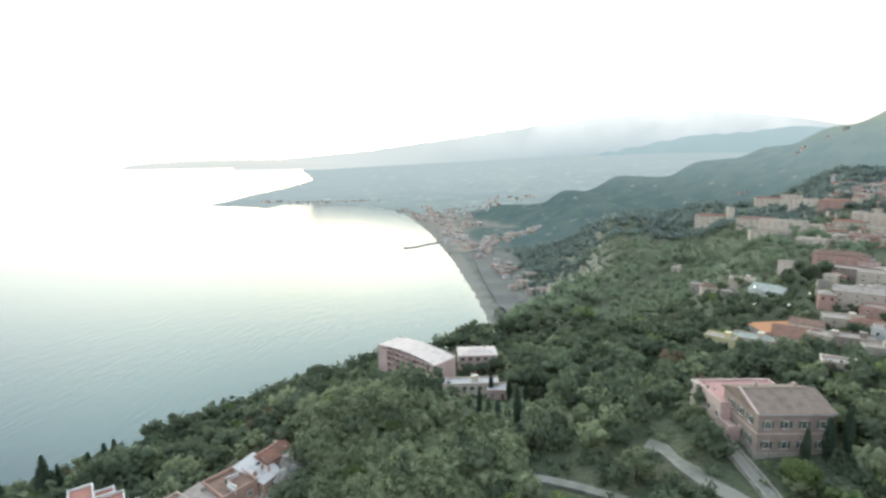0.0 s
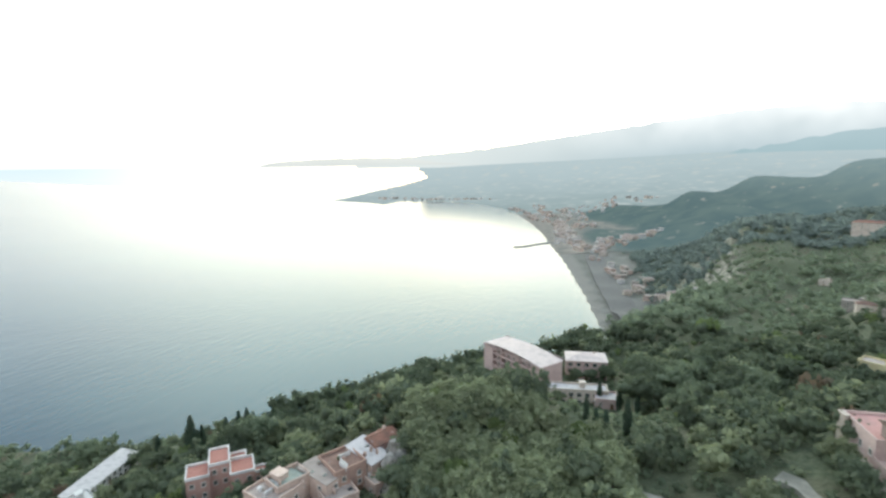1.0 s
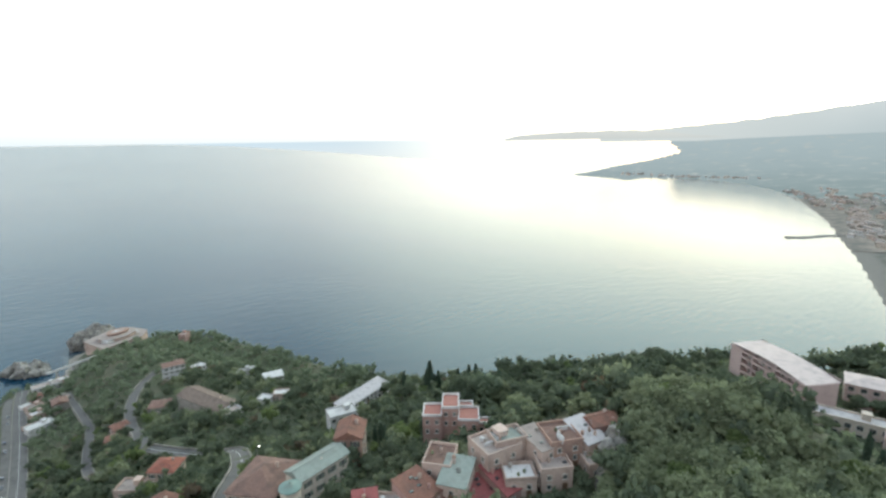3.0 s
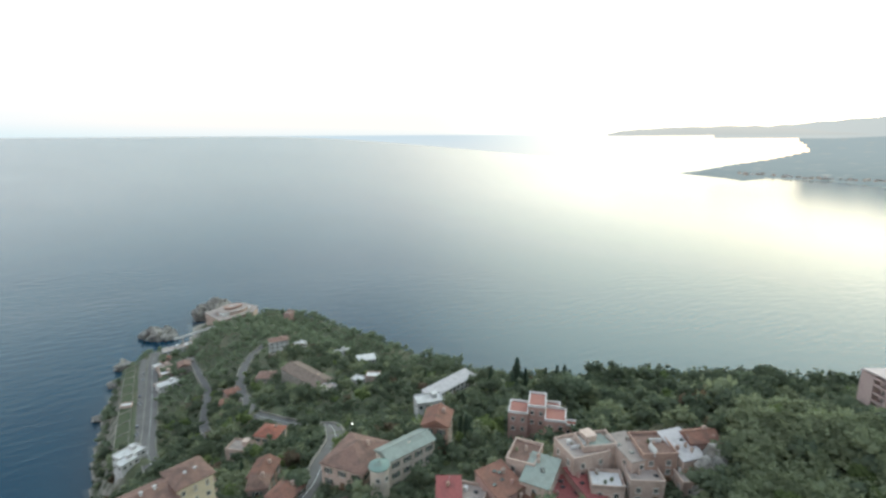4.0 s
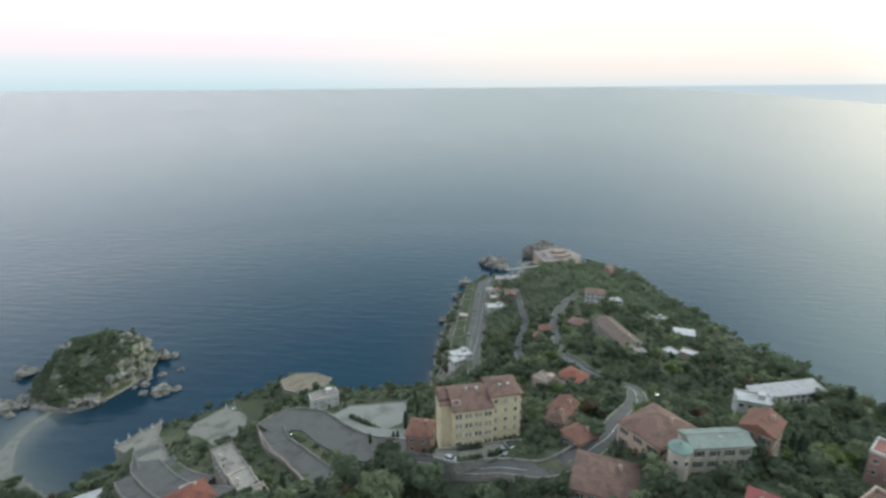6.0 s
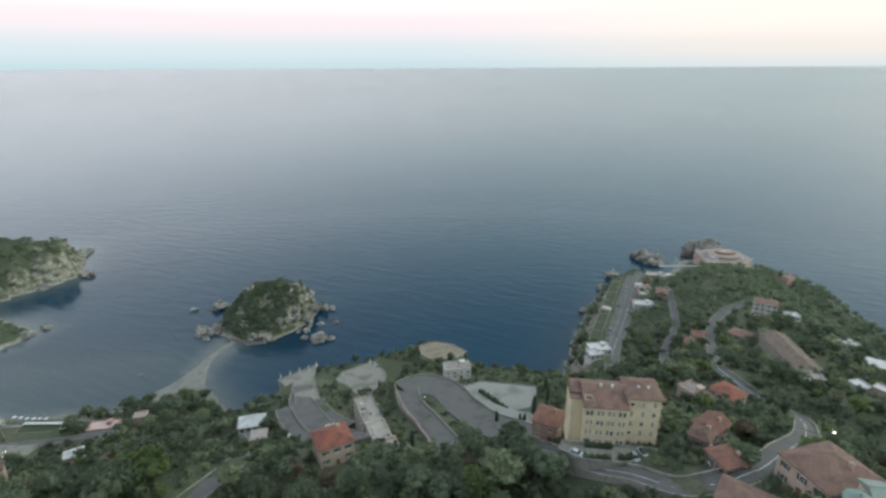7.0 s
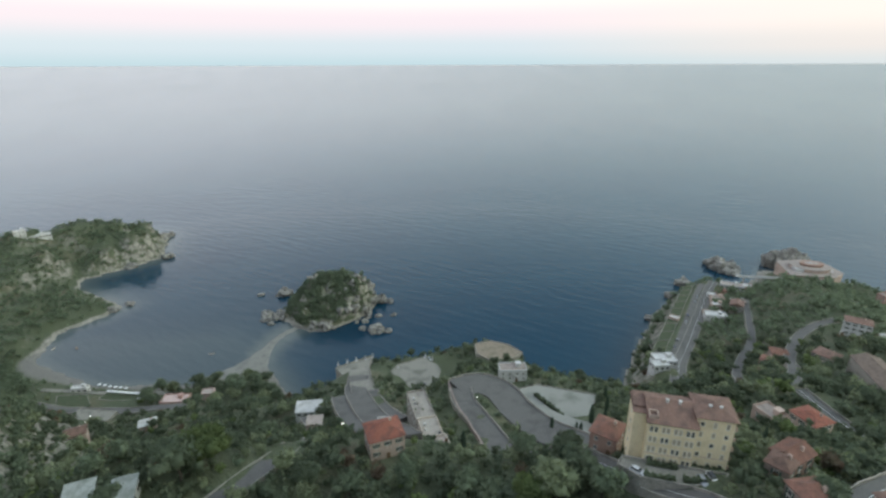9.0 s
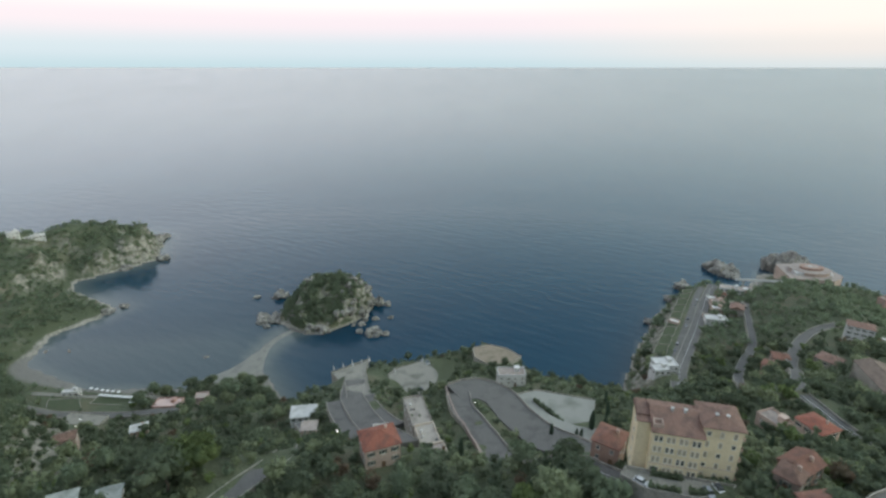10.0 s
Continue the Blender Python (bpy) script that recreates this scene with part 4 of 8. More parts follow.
def house(x, y, turn, w, d, h, roof, walls, roofing, label, floors=2, kit=None, rise=None, over=0.45, chimney=True, tank=False, name="house", group="", eave=None, gap=3.1, windows=True, bare=False):
    """A house, its front to local -y. h: eaves above the ground in front; or eave: its height above the sea."""
    c, s_ = math.cos(radians(turn)), math.sin(radians(turn))
    spots = [spot(x + c * a * w / 2 - s_ * b * d / 2, y + s_ * a * w / 2 + c * b * d / 2) for a in (-1, 1) for b in (-1, 1)]
    top = eave if eave is not None else spot(x + s_ * d / 2, y - c * d / 2) + h
    base = min(min(spots) - 0.8, top - 3)
    H = top - base
    BUILT.append((x, y, max(w, d) * 0.5 + 1.2, min(w, d) * 0.5 + 1.2))
    ob = thing(name, label, "house", pose(x, y, base, 0, 0, turn), group)
    kit = kit or TALL
    body = Shape().box(-w / 2, -d / 2, 0, w / 2, d / 2, H)
    body.box(-w / 2 - 0.08, -d / 2 - 0.08, 0, w / 2 + 0.08, d / 2 + 0.08, 0.9)
    rise = rise if rise is not None else min(w, d) * 0.22
    if roof == "gable":
        body.add([(-w / 2, -d / 2, H), (-w / 2, d / 2, H), (-w / 2, 0, H + rise * 0.94), (w / 2, -d / 2, H), (w / 2, d / 2, H), (w / 2, 0, H + rise * 0.94)], [(0, 2, 1), (3, 4, 5)]) if w >= d else \
            body.add([(-w / 2, -d / 2, H), (w / 2, -d / 2, H), (0, -d / 2, H + rise * 0.94), (-w / 2, d / 2, H), (w / 2, d / 2, H), (0, d / 2, H + rise * 0.94)], [(0, 1, 2), (3, 5, 4)])
    part("wall", body.mesh("wall", walls), ob)
    if roof == "flat":
        part("roof", Shape().box(-w / 2 + 0.25, -d / 2 + 0.25, H + 0.004, w / 2 - 0.25, d / 2 - 0.25, H + 0.12).mesh("roof", roofing), ob)
        p = Shape()
        p.box(-w / 2 - 0.08, -d / 2 - 0.08, H, w / 2 + 0.08, -d / 2 + 0.22, H + 0.85).box(-w / 2 - 0.08, d / 2 - 0.22, H, w / 2 + 0.08, d / 2 + 0.08, H + 0.85)
        p.box(-w / 2 - 0.08, -d / 2 + 0.22, H, -w / 2 + 0.22, d / 2 - 0.22, H + 0.85).box(w / 2 - 0.22, -d / 2 + 0.22, H, w / 2 + 0.08, d / 2 - 0.22, H + 0.85)
        part("parapet", p.mesh("parapet", walls), ob)
        if w > 9.5:
            hut = Shape().box(w * 0.12, -d * 0.05, H + 0.12, w * 0.12 + 2.6, d * 0.3, H + 2.5).box(w * 0.12 - 0.2, -d * 0.05 - 0.2, H + 2.5, w * 0.12 + 2.8, d * 0.3 + 0.2, H + 2.65)
            part("stair_hut", hut.mesh("stair_hut", walls), ob)
    elif roof == "shed":
        part("roof", shed_roof(w, d, H, rise, over).mesh("roof", roofing), ob)
        body2 = Shape().add([(-w / 2, -d / 2, H), (-w / 2, d / 2, H), (-w / 2, d / 2, H + rise), (w / 2, -d / 2, H), (w / 2, d / 2, H), (w / 2, d / 2, H + rise)], [(0, 2, 1), (3, 4, 5), (1, 2, 5, 4), (0, 3, 5, 2)])
        part("gable", body2.mesh("gable", walls), ob)
    else:
        part("roof", hip_roof(w, d, H, rise, over, roof == "hip").mesh("roof", roofing), ob)
    if chimney and roof in ("hip", "gable", "shed"):
        part("chimney", CHIMNEY, ob, at=pose(w * 0.22, d * 0.12, H + rise * 0.75))
    if tank and roof == "flat":
        part("water_tank", TANK, ob, at=pose(-w * 0.25, d * 0.2, H + 0.12))
    if eave is not None and (eave > 160 or name == "narrow_house"):
        roof_clutter(ob, x, y, w, d, H, roof, rise, walls)
    if windows:
        storey = min(3.3, h / floors)
        n = max(1, int((w - 0.8) / gap))
        m = max(1, int((d - 0.8) / gap))
        for k in range(floors):
            z = H - 0.75 - 0.9 - k * storey
            if z < 0.9:
                break
            for i in range(n):
                if k == floors - 1 and i == n // 2 and floors > 1:
                    continue
                put_window(ob, kit, (i + 0.5) * w / n - w / 2, -d / 2, z, 0, bare)
            for i in range(m):
                yy = (i + 0.5) * d / m - d / 2
                put_window(ob, kit, -w / 2, yy, z, -90, bare)
                put_window(ob, kit, w / 2, yy, z, 90, bare)
        if floors > 1:
            zf = max(0.1, spot(x + s_ * d / 2, y - c * d / 2) - base)
            part("door", DOOR_MESH, ob, at=pose(((n // 2) + 0.5) * w / n - w / 2, -d / 2 - 0.085, zf))
    return ob


# ---- roads and paved ground ----
TRACKS = []     # points along the roads, kept clear of trees


def smooth_line(points, step=3.0):
    """A rounded line through points."""
    p = np.array(points, float)
    out = []
    for i in range(len(p) - 1):
        a, b, c, d = p[max(i - 1, 0)], p[i], p[i + 1], p[min(i + 2, len(p) - 1)]
        n = max(2, int(np.linalg.norm((c - b)[:2]) / step))
        for k in range(n):
            t = k / n
            out.append(0.5 * ((2 * b) + (c - a) * t + (2 * a - 5 * b + 4 * c - d) * t * t + (-a + 3 * b - 3 * c + d) * t ** 3))
    out.append(p[-1])
    return np.array(out)


def road(name, points, width, material, label, wall=0.0, line=False, lift=0.25, sides=(-1, 1)):
    """A paved strip laid on the hillside, with low side walls where it has them."""
    p = smooth_line(points)
    d = np.gradient(p, axis=0)
    n = np.stack([-d[:, 1], d[:, 0]], 1) / np.linalg.norm(d, axis=1)[:, None]
    across = [p + n * width * k for k in (-0.6, -0.3, 0, 0.3, 0.6)]
    z = np.max([height(q[:, 0], q[:, 1]) for q in across], axis=0) + lift
    k = np.ones(9) / 9
    z = np.maximum(z - 1.0, np.convolve(np.pad(z, 4, mode="edge"), k, "valid")) if len(z) > 9 else z
    TRACKS.append(np.c_[p, np.full(len(p), width / 2 + 0.8)])
    m = len(p)

    def strip(o0, o1, z0, z1):
        v = [(*q, h) for off, dz in ((o0, z0), (o0, z1), (o1, z1), (o1, z0)) for q, h in zip(p + n * off, z + dz)]
        f = [(a * m + i, a * m + i + 1, ((a + 1) % 4) * m + i + 1, ((a + 1) % 4) * m + i) for a in range(4) for i in range(m - 1)]
        f += [(0, m, 2 * m, 3 * m), (m - 1, 4 * m - 1, 3 * m - 1, 2 * m - 1)]
        return v, f

    ob = thing(name, label, "road", Matrix.Identity(4), kind="structure")
    part("surface", Shape().add(*strip(-width / 2, width / 2, -3.0, 0)).mesh("surface", material), ob)
    if wall:
        for side in sides:
            o = side * (width / 2 + 0.18)
            part("side_wall", Shape().add(*strip(o - 0.17, o + 0.17, -3.0, wall)).mesh("side_wall", STONE), ob)
    if line:
        part("centre_line", Shape().add(*strip(-0.08, 0.08, -0.02, 0.012)).mesh("centre_line", LINE_PAINT), ob)
    return ob


def terrace(name, ring, z, material, label, rail=0.0, category="terrace", down=22):
    """A level paved platform on retaining walls."""
    ob = thing(name, label, category, pose(0, 0, z))
    ring = list(ring)
    area = sum(a[0] * b[1] - b[0] * a[1] for a, b in zip(ring, ring[1:] + ring[:1]))
    if area < 0:
        ring.reverse()
    part("retaining_wall", Shape().prism(ring, -down, -0.12).mesh("retaining_wall", STONE), ob)
    part("paving", Shape().prism(ring, -0.116, 0).mesh("paving", material), ob)
    if rail:
        for a, b in zip(ring, ring[1:] + ring[:1]):
            a, b = Vector((*a, 0)), Vector((*b, 0))
            side = (b - a).normalized().cross(Vector((0, 0, 1))) * 0.14
            q = [a - side, b - side, b + side, a + side]
            part("parapet", Shape().prism([(v.x, v.y) for v in q], -0.1, rail).mesh("parapet", STONE), ob)
    c = np.mean(ring, axis=0)
    BUILT.append((c[0], c[1], max(np.hypot(*(np.array(r) - c)) for r in ring) * 0.85, max(np.hypot(*(np.array(r) - c)) for r in ring) * 0.85))
    return ob

def quick_hedge(x0, x1, y0, y1, z0, z1):
    """A clipped but ragged hedge: a dark core under small leaf sprays."""
    rng = np.random.default_rng(int(x0 * 10 + z1 * 7) % 1000)
    n = int((x1 - x0) * (z1 - z0) * 9)
    s = Shape().box(x0 + 0.2, y0 + 0.2, z0, x1 - 0.2, y1 - 0.1, z1 - 0.3)
    at = np.stack([rng.uniform(x0, x1, n), rng.uniform(y0, y1, n), z0 + (z1 - z0) * rng.uniform(0, 1.08, n) ** 0.7], 1)
    u, w = rng.normal(size=(n, 3)) * 0.34, rng.normal(size=(n, 3)) * 0.34
    for p, a, b in zip(at, u, w):
        s.add([p - a, p - b, p + a, p + b], [(0, 1, 2, 3)])
    return s.mesh("hedge", LEAF_DARK)


# ---- the grand yellow hotel ----
def grand_hotel():
    base, turn = 134.0, 91.0
    ob = thing("grand_hotel", "long yellow plastered hotel with brown tiled roof above the cove", "hotel", pose(-134.5, 34, base, 0, 0, turn) @ Matrix.Scale(0.93, 4))
    BUILT.append((-134, 33.5, 16, 10))
    # local x runs along the front, -y faces the town; the eaves stand 20 m over the base
    H = 19.0
    blocks = (("front_block", -9.5, 3.6, -6.0, 6.5, H), ("wing", 3.6, 13.4, -4.2, 6.5, H + 2.6), ("stair_tower", -13.2, -9.5, -3.2, 6.5, H + 0.6))
    for name, x0, x1, y0, y1, h in blocks:
        s = Shape().box(x0, y0, 0, x1, y1, h).box(x0 - 0.1, y0 - 0.1, 0, x1 + 0.1, y1, 2.2)
        s.box(x0 - 0.12, y0 - 0.12, h - 0.5, x1 + 0.12, y0 + 0.05, h - 0.2)
        part(name, s.mesh(name, OCHRE), ob)
    # roofs: a lean-to over the front block, a low hip over the wing, a flat lip on the tower
    r = Shape()
    r.add([(-10.0, -6.6, H), (4.0, -6.6, H), (4.0, 1.5, H + 3.2), (-10.0, 1.5, H + 3.2), (-10.0, 7.0, H + 1.2), (4.0, 7.0, H + 1.2)], [(0, 1, 2, 3), (3, 2, 5, 4)])
    r.add([(-10.0, -6.6, H - 0.22), (4.0, -6.6, H - 0.22), (-10.0, 7, H - 0.2), (4.0, 7, H - 0.2)], [(0, 2, 3, 1)])
    r.box(-10.0, -6.6, H - 0.22, 4.0, -6.45, H + 0.02).box(-10.0, 6.85, H - 0.2, 4.0, 7.0, H + 1.2)
    part("roof", r.mesh("roof", BROWN_TILE), ob)
    w = hip_roof(10.2, 11.1, H + 2.62, 1.7, 0.5)
    part("wing_roof", w.mesh("wing_roof", BROWN_TILE), ob, at=pose(8.5, 1.15, 0))
    part("tower_roof", Shape().box(-13.6, -3.6, H + 0.6, -9.3, 6.9, H + 0.85).box(-13.2, -1.0, H + 0.85, -9.6, 6.5, H + 1.5).mesh("tower_roof", BROWN_TILE), ob)
    lip = Shape().box(-9.4, -5.2, H + 0.5, -6.8, -4.9, H + 1.7).box(-9.4, -3.0, H + 0.5, -6.8, -2.7, H + 2.0).box(-9.4, -4.9, H + 0.5, -9.1, -3.0, H + 1.9).box(-7.1, -4.9, H + 0.5, -6.8, -3.0, H + 1.9)
    part("dormer_frame", lip.mesh("dormer_frame", CREAM), ob)
    part("string_course", Shape().box(-9.6, -6.12, 8.1, 3.7, -6.0, 8.35).box(3.5, -4.32, 8.1, 13.5, -4.2, 8.35).mesh("string_course", CREAM), ob)
    part("plinth", Shape().box(-13.6, -7.4, -3, 13.8, -6.2, 1.4).mesh("plinth", STONE), ob)
    for k in range(5):
        for i in range(4):
            for side in (-0.62, 0.62):
                put_window(ob, CLOSED if (i * 2 + k) % 3 else NARROW, -7.8 + i * 3.25 + side, -6.0, H - 2.3 - k * 3.5, 0)
    for k in range(5):
        for i in range(3):
            put_window(ob, CLOSED if (i + k) % 3 else SMALL, 5.0 + i * 3.3, -4.2, H + 0.6 - k * 3.5, 0)
        for i in range(3):
            put_window(ob, SMALL, 13.4, -2.2 + i * 3.1, H + 0.4 - k * 3.5, 90)
            balcony = Shape().box(0, -0.9, -0.12, 1.1, 0.9, 0).box(1.04, -0.9, 0, 1.1, 0.9, 0.9).box(0, -0.9, 0, 1.1, -0.84, 0.9).box(0, 0.84, 0, 1.1, 0.9, 0.9)
            part("balcony", balcony.mesh("balcony", CREAM), ob, at=pose(13.42, -2.2 + i * 3.1, H - 1.2 - k * 3.5))
        put_window(ob, SMALL, -13.2, 1.0, H - 2.0 - k * 3.5, -90)
    for x in (-4, -0.5, 7.2, 10.0):
        part("roof_vent", Shape().box(-0.35, -0.3, -0.6, 0.35, 0.3, 0.7).box(-0.45, -0.4, 0.7, 0.45, 0.4, 0.85).mesh("roof_vent", WHITE), ob, at=pose(x, 0.6 if x < 4 else -0.5, H + (3.0 if x < 4 else 3.8)))
    part("hedge", quick_hedge(3.0, 12.6, -6.4, -4.9, 0.6, 5.6), ob, "dense dark green hedge against the wall")
    for k in range(5):
        part("shade", Shape().box(-0.6, -0.8, 0, 0.6, 0.02, 0.06).mesh("shade", CANVAS), ob, at=pose(-7.8 + 3.25 * (k % 4), -6.02, 4.9))


grand_hotel()

# ---- houses above the cove ----
house(-135.5, -54, 126, 11.5, 10, 7.6, "hip", CREAM, ORANGE_TILE, "square house with bright orange hipped tile roof", 2, rise=2.8)
house(-147, -58, 112, 6, 6, 4.5, "flat", WHITE, DECK, "white annex with roof terrace behind the orange-roofed house", 1, kit=SMALL, chimney=False)
house(-187, -58, 121, 8.5, 20, 6, "flat", GREY, GREY, "long narrow grey house with weathered roof terrace", 2, kit=SMALL, name="narrow_house", eave=98, chimney=False, tank=True)
house(-170, -48, 121, 8, 15, 7, "flat", PALE_TOWN, GREY, "narrow pale house with weathered flat roof", 2, kit=SMALL, name="narrow_house", eave=100.2, chimney=False, tank=True)
house(-159.8, -41.7, 121, 7.4, 7, 9, "flat", PALE_TOWN, DECK, "pale end block of the narrow house", 2, kit=SMALL, eave=103.5, chimney=False)
house(-221, -137, 112, 14, 8.5, 5.0, "shed", WHITE, WHITE, "white house with bright sloping roof beside the spit", 1, kit=WIDE, eave=56, rise=1.4, chimney=False)
house(-197, -119, 110, 7.5, 6, 3.2, "shed", CREAM, DECK, "small pale outbuilding with a sloping roof", 1, kit=SMALL, chimney=False, rise=0.8)
house(-252, -25, 106, 15, 8, 8, "flat", WHITE, DECK, "white house on the bluff below the earthen terrace", 3, kit=SMALL, eave=82, bare=True)
BUILT.extend(((-127, -49, 4, 4), (-244, -24, 8, 8), (-240, -30, 5, 5), (-125, 30, 5, 5)))
house(-250, -264, 108, 18, 10, 8, "flat", PINK, ROSE_PALE, "pinkish beach villa with flat roof among palms", 2, eave=17)
BUILT.append((-242, -261, 6, 6))
house(-176, -258, 135, 10, 8, 4, "gable", CREAM, BROWN_TILE, "low cream garden house", 1, kit=SMALL)
house(-249, -352, 112, 12, 4, 3.2, "flat", WHITE, WHITE, "low white beach cabin", 1, kit=WIDE)
house(-84, -122.5, 128, 7, 8, 5, "shed", WHITE, GREENHOUSE, "large building with pale sheet roof in the gardens", 1, kit=WIDE, rise=1.6, chimney=False)
house(-89.5, -113.5, 124, 6, 8.5, 5, "shed", WHITE, GREENHOUSE, "garden hall with pale sheet roof", 1, kit=WIDE, rise=1.4, chimney=False)
house(-144, 17, 70, 8, 9, 6.5, "hip", BRICK, TERRACOTTA, "dark brick house with red tiled roof beside the hotel", 2, kit=SMALL)

# ---- houses on the cape ----
house(-379, 195, 70, 15, 10, 11, "hip", WHITE, BROWN_TILE, "white villa with brown hipped roof on the cape", 3, rise=1.6)
house(-372, 211, 95, 9, 7, 3.5, "flat", WHITE, WHITE, "white annex with a terrace beside the villa", 1, kit=WIDE)
house(-276, 161, 2, 42, 14, 7, "gable", GREY, GREY_TILE, "long brown-roofed building on the cape", 2, rise=2.6, name="long_house", eave=91, kit=SMALL)
house(-250, 158, 2, 8, 11, 6, "flat", WHITE, DECK, "white end block of the long building", 2, kit=SMALL, eave=92.5, chimney=False)
house(-327, 157, 48, 12, 11, 4.5, "hip", GREY, BROWN_TILE, "low house with grey-brown pyramid roof", 1, rise=2.0)
house(-199.5, 96, 33, 10.5, 9.5, 6.5, "hip", CREAM, ORANGE_TILE, "cream house with orange tiled hip roof", 2, rise=2.2)
house(-209, 86, 33, 10, 8, 4.5, "flat", CREAM, DECK, "grey flat annex with roof terrace", 1, kit=SMALL)
house(-130.5, 58.5, 55, 5.6, 6, 4.0, "hip", OLD_ROSE, BROWN_TILE, "reddish house with tiled roof below the road", 2, rise=2.0)
house(-140.5, 65, 43, 7, 9, 5.0, "gable", BRICK, TERRACOTTA, "small red-roofed house among trees", 2, rise=1.8)
house(-345, 139, 84, 10, 9, 5, "hip", PINK, TERRACOTTA, "rose-coloured house with tiled roof", 2, rise=1.8)
house(-330, 128, 60, 8, 8, 5, "hip", PINK, TERRACOTTA, "low rose-coloured house with tiled roof", 1, rise=1.6)
house(-464, 131, 90, 18, 10, 6, "flat", WHITE, WHITE, "white flat-roofed house beside the cape road", 2, kit=SMALL)
house(-486, 153, 75, 11, 12, 7, "gable", GREY, BROWN_TILE, "tall grey house beside the cape road", 2, kit=SMALL)
house(-494, 139, 96, 10, 8, 5, "flat", CREAM, WHITE, "pale flat-roofed house beside the cape road", 1, kit=SMALL)
house(-512, 143, 96, 12, 8, 6, "flat", CREAM, DECK, "pale two-storey house beside the cape road", 2, kit=SMALL)
house(-560, 168, 80, 22, 10, 6, "flat", WHITE, DECK, "white reception building at the end of the road", 2, kit=WIDE)
house(-560, 182, 80, 9, 9, 5, "flat", CREAM, WHITE, "pale pavilion at the end of the road", 1, kit=SMALL)
house(-526, 141, 92, 8, 6, 4, "flat", WHITE, WHITE, "small white house beside the cape road", 1, kit=SMALL)
house(-540, 153, 85, 9, 7, 5, "hip", PINK, TERRACOTTA, "small rose house with tiled roof near the cape's end", 1, kit=SMALL)
house(-476, 127, 95, 7, 6, 3.5, "flat", CREAM, DECK, "low cream house beside the cape road", 1, kit=SMALL)
house(-506, 160, 80, 14, 7, 4.5, "flat", GREY, DECK, "long grey flat-roofed house on the cape", 1, kit=WIDE)
house(-201, -235, 130, 9, 7, 4, "gable", CREAM, WHITE, "cream garden house with white roof", 1, kit=SMALL)
house(-263, -247, 110, 8, 7, 7, "flat", ROSE_PALE, DECK, "rose-pink beach house among dark trees", 2, kit=SMALL, eave=17)
house(-342, 70, 105, 15, 11, 4.0, "flat", WHITE, WHITE, "white pool house with flat roof over the cliff", 1, kit=WIDE, chimney=False)
house(-331, 65.5, 110, 11, 8, 4.0, "flat", WHITE, WHITE, "low white bathing pavilion over the cliff", 1, kit=WIDE, chimney=False)
BUILT.append((-331, 66, 12, 12))
house(-361, 71, 60, 8, 6, 3.4, "flat", WHITE, WHITE, "small white flat-roofed hut", 1, kit=SMALL, eave=36)
house(-452, 95, 60, 8, 6, 3.2, "flat", CREAM, WHITE, "small white terrace hut", 1, kit=SMALL)
house(-563, 306, 120, 11, 8, 7, "flat", PINK, DECK, "pink square tower house at the cape's edge", 2, kit=SMALL, eave=25)
house(-443, -631, 146, 26, 8, 4.4, "flat", WHITE, WHITE, "long white villa on top of the rocky headland", 1, kit=WIDE, chimney=False)
house(-428, -638, 146, 12, 8, 7.0, "flat", WHITE, WHITE, "white upper house beside the headland villa", 2, kit=SMALL, chimney=False)
house(-178, 191, 90, 35, 7.5, 5, "shed", WHITE, CANVAS_ROOF, "long low white villa with pale roof among trees", 2, kit=WIDE, eave=108, rise=1.6, chimney=False)
house(-171, 168, 60, 14, 9, 4.5, "flat", WHITE, WHITE, "white modern villa with flat roof", 1, kit=WIDE)
house(-300, 226, 60, 14, 8, 3.6, "shed", WHITE, WHITE, "low white pavilion near the cliff edge", 1, kit=WIDE, rise=1.0, chimney=False)
house(-345, 232, 70, 18, 4, 2.6, "flat", WHITE, WHITE, "long white garden wall house", 1, kit=SMALL)
house(-245, 190, 40, 9, 7, 3.4, "flat", CREAM, WHITE, "small pale house under trees", 1, kit=SMALL)
house(-250, 182, 20, 8, 7, 3.4, "flat", WHITE, WHITE, "small white house under trees", 1, kit=SMALL)

# ---- the town below ----
house(-107.5, 77, 22, 13, 15, 6.5, "hip", CREAM, BROWN_TILE, "wide house with brown tiled hip roof", 2, rise=3.0)
house(-95.2, 84.6, 84, 15, 6.5, 9, "gable", PALE_TOWN, TEAL_GREY, "long cream house with green copper gable roof", 3, rise=1.4, eave=160.2, chimney=False)
def corner_turret():
    """A round stair turret with a green copper cap at the end of the long house."""
    x, y = -93.0, 73.6
    base = 151.5
    ob = thing("turret", "round cream corner turret with green copper cap", "tower", pose(x, y, base))
    BUILT.append((x, y, 4, 4))
    part("wall", Shape().tube(0, 0, 0, 9.2, 2.5, 2.4, 20).tube(0, 0, 8.6, 9.0, 2.65, 2.65, 20).mesh("wall", PALE_TOWN), ob)
    part("roof", Shape().tube(0, 0, 9.2, 9.5, 2.8, 2.8, 20).tube(0, 0, 9.5, 10.3, 2.6, 0.6, 20).tube(0, 0, 10.3, 10.9, 0.3, 0.1, 10).mesh("roof", TEAL_ROOF), ob)
    for k in range(3):
        put_window(ob, SMALL, 2.44 * math.sin(0.7 + k), -2.44 * math.cos(0.7 + k), 6.6, math.degrees(0.7 + k))


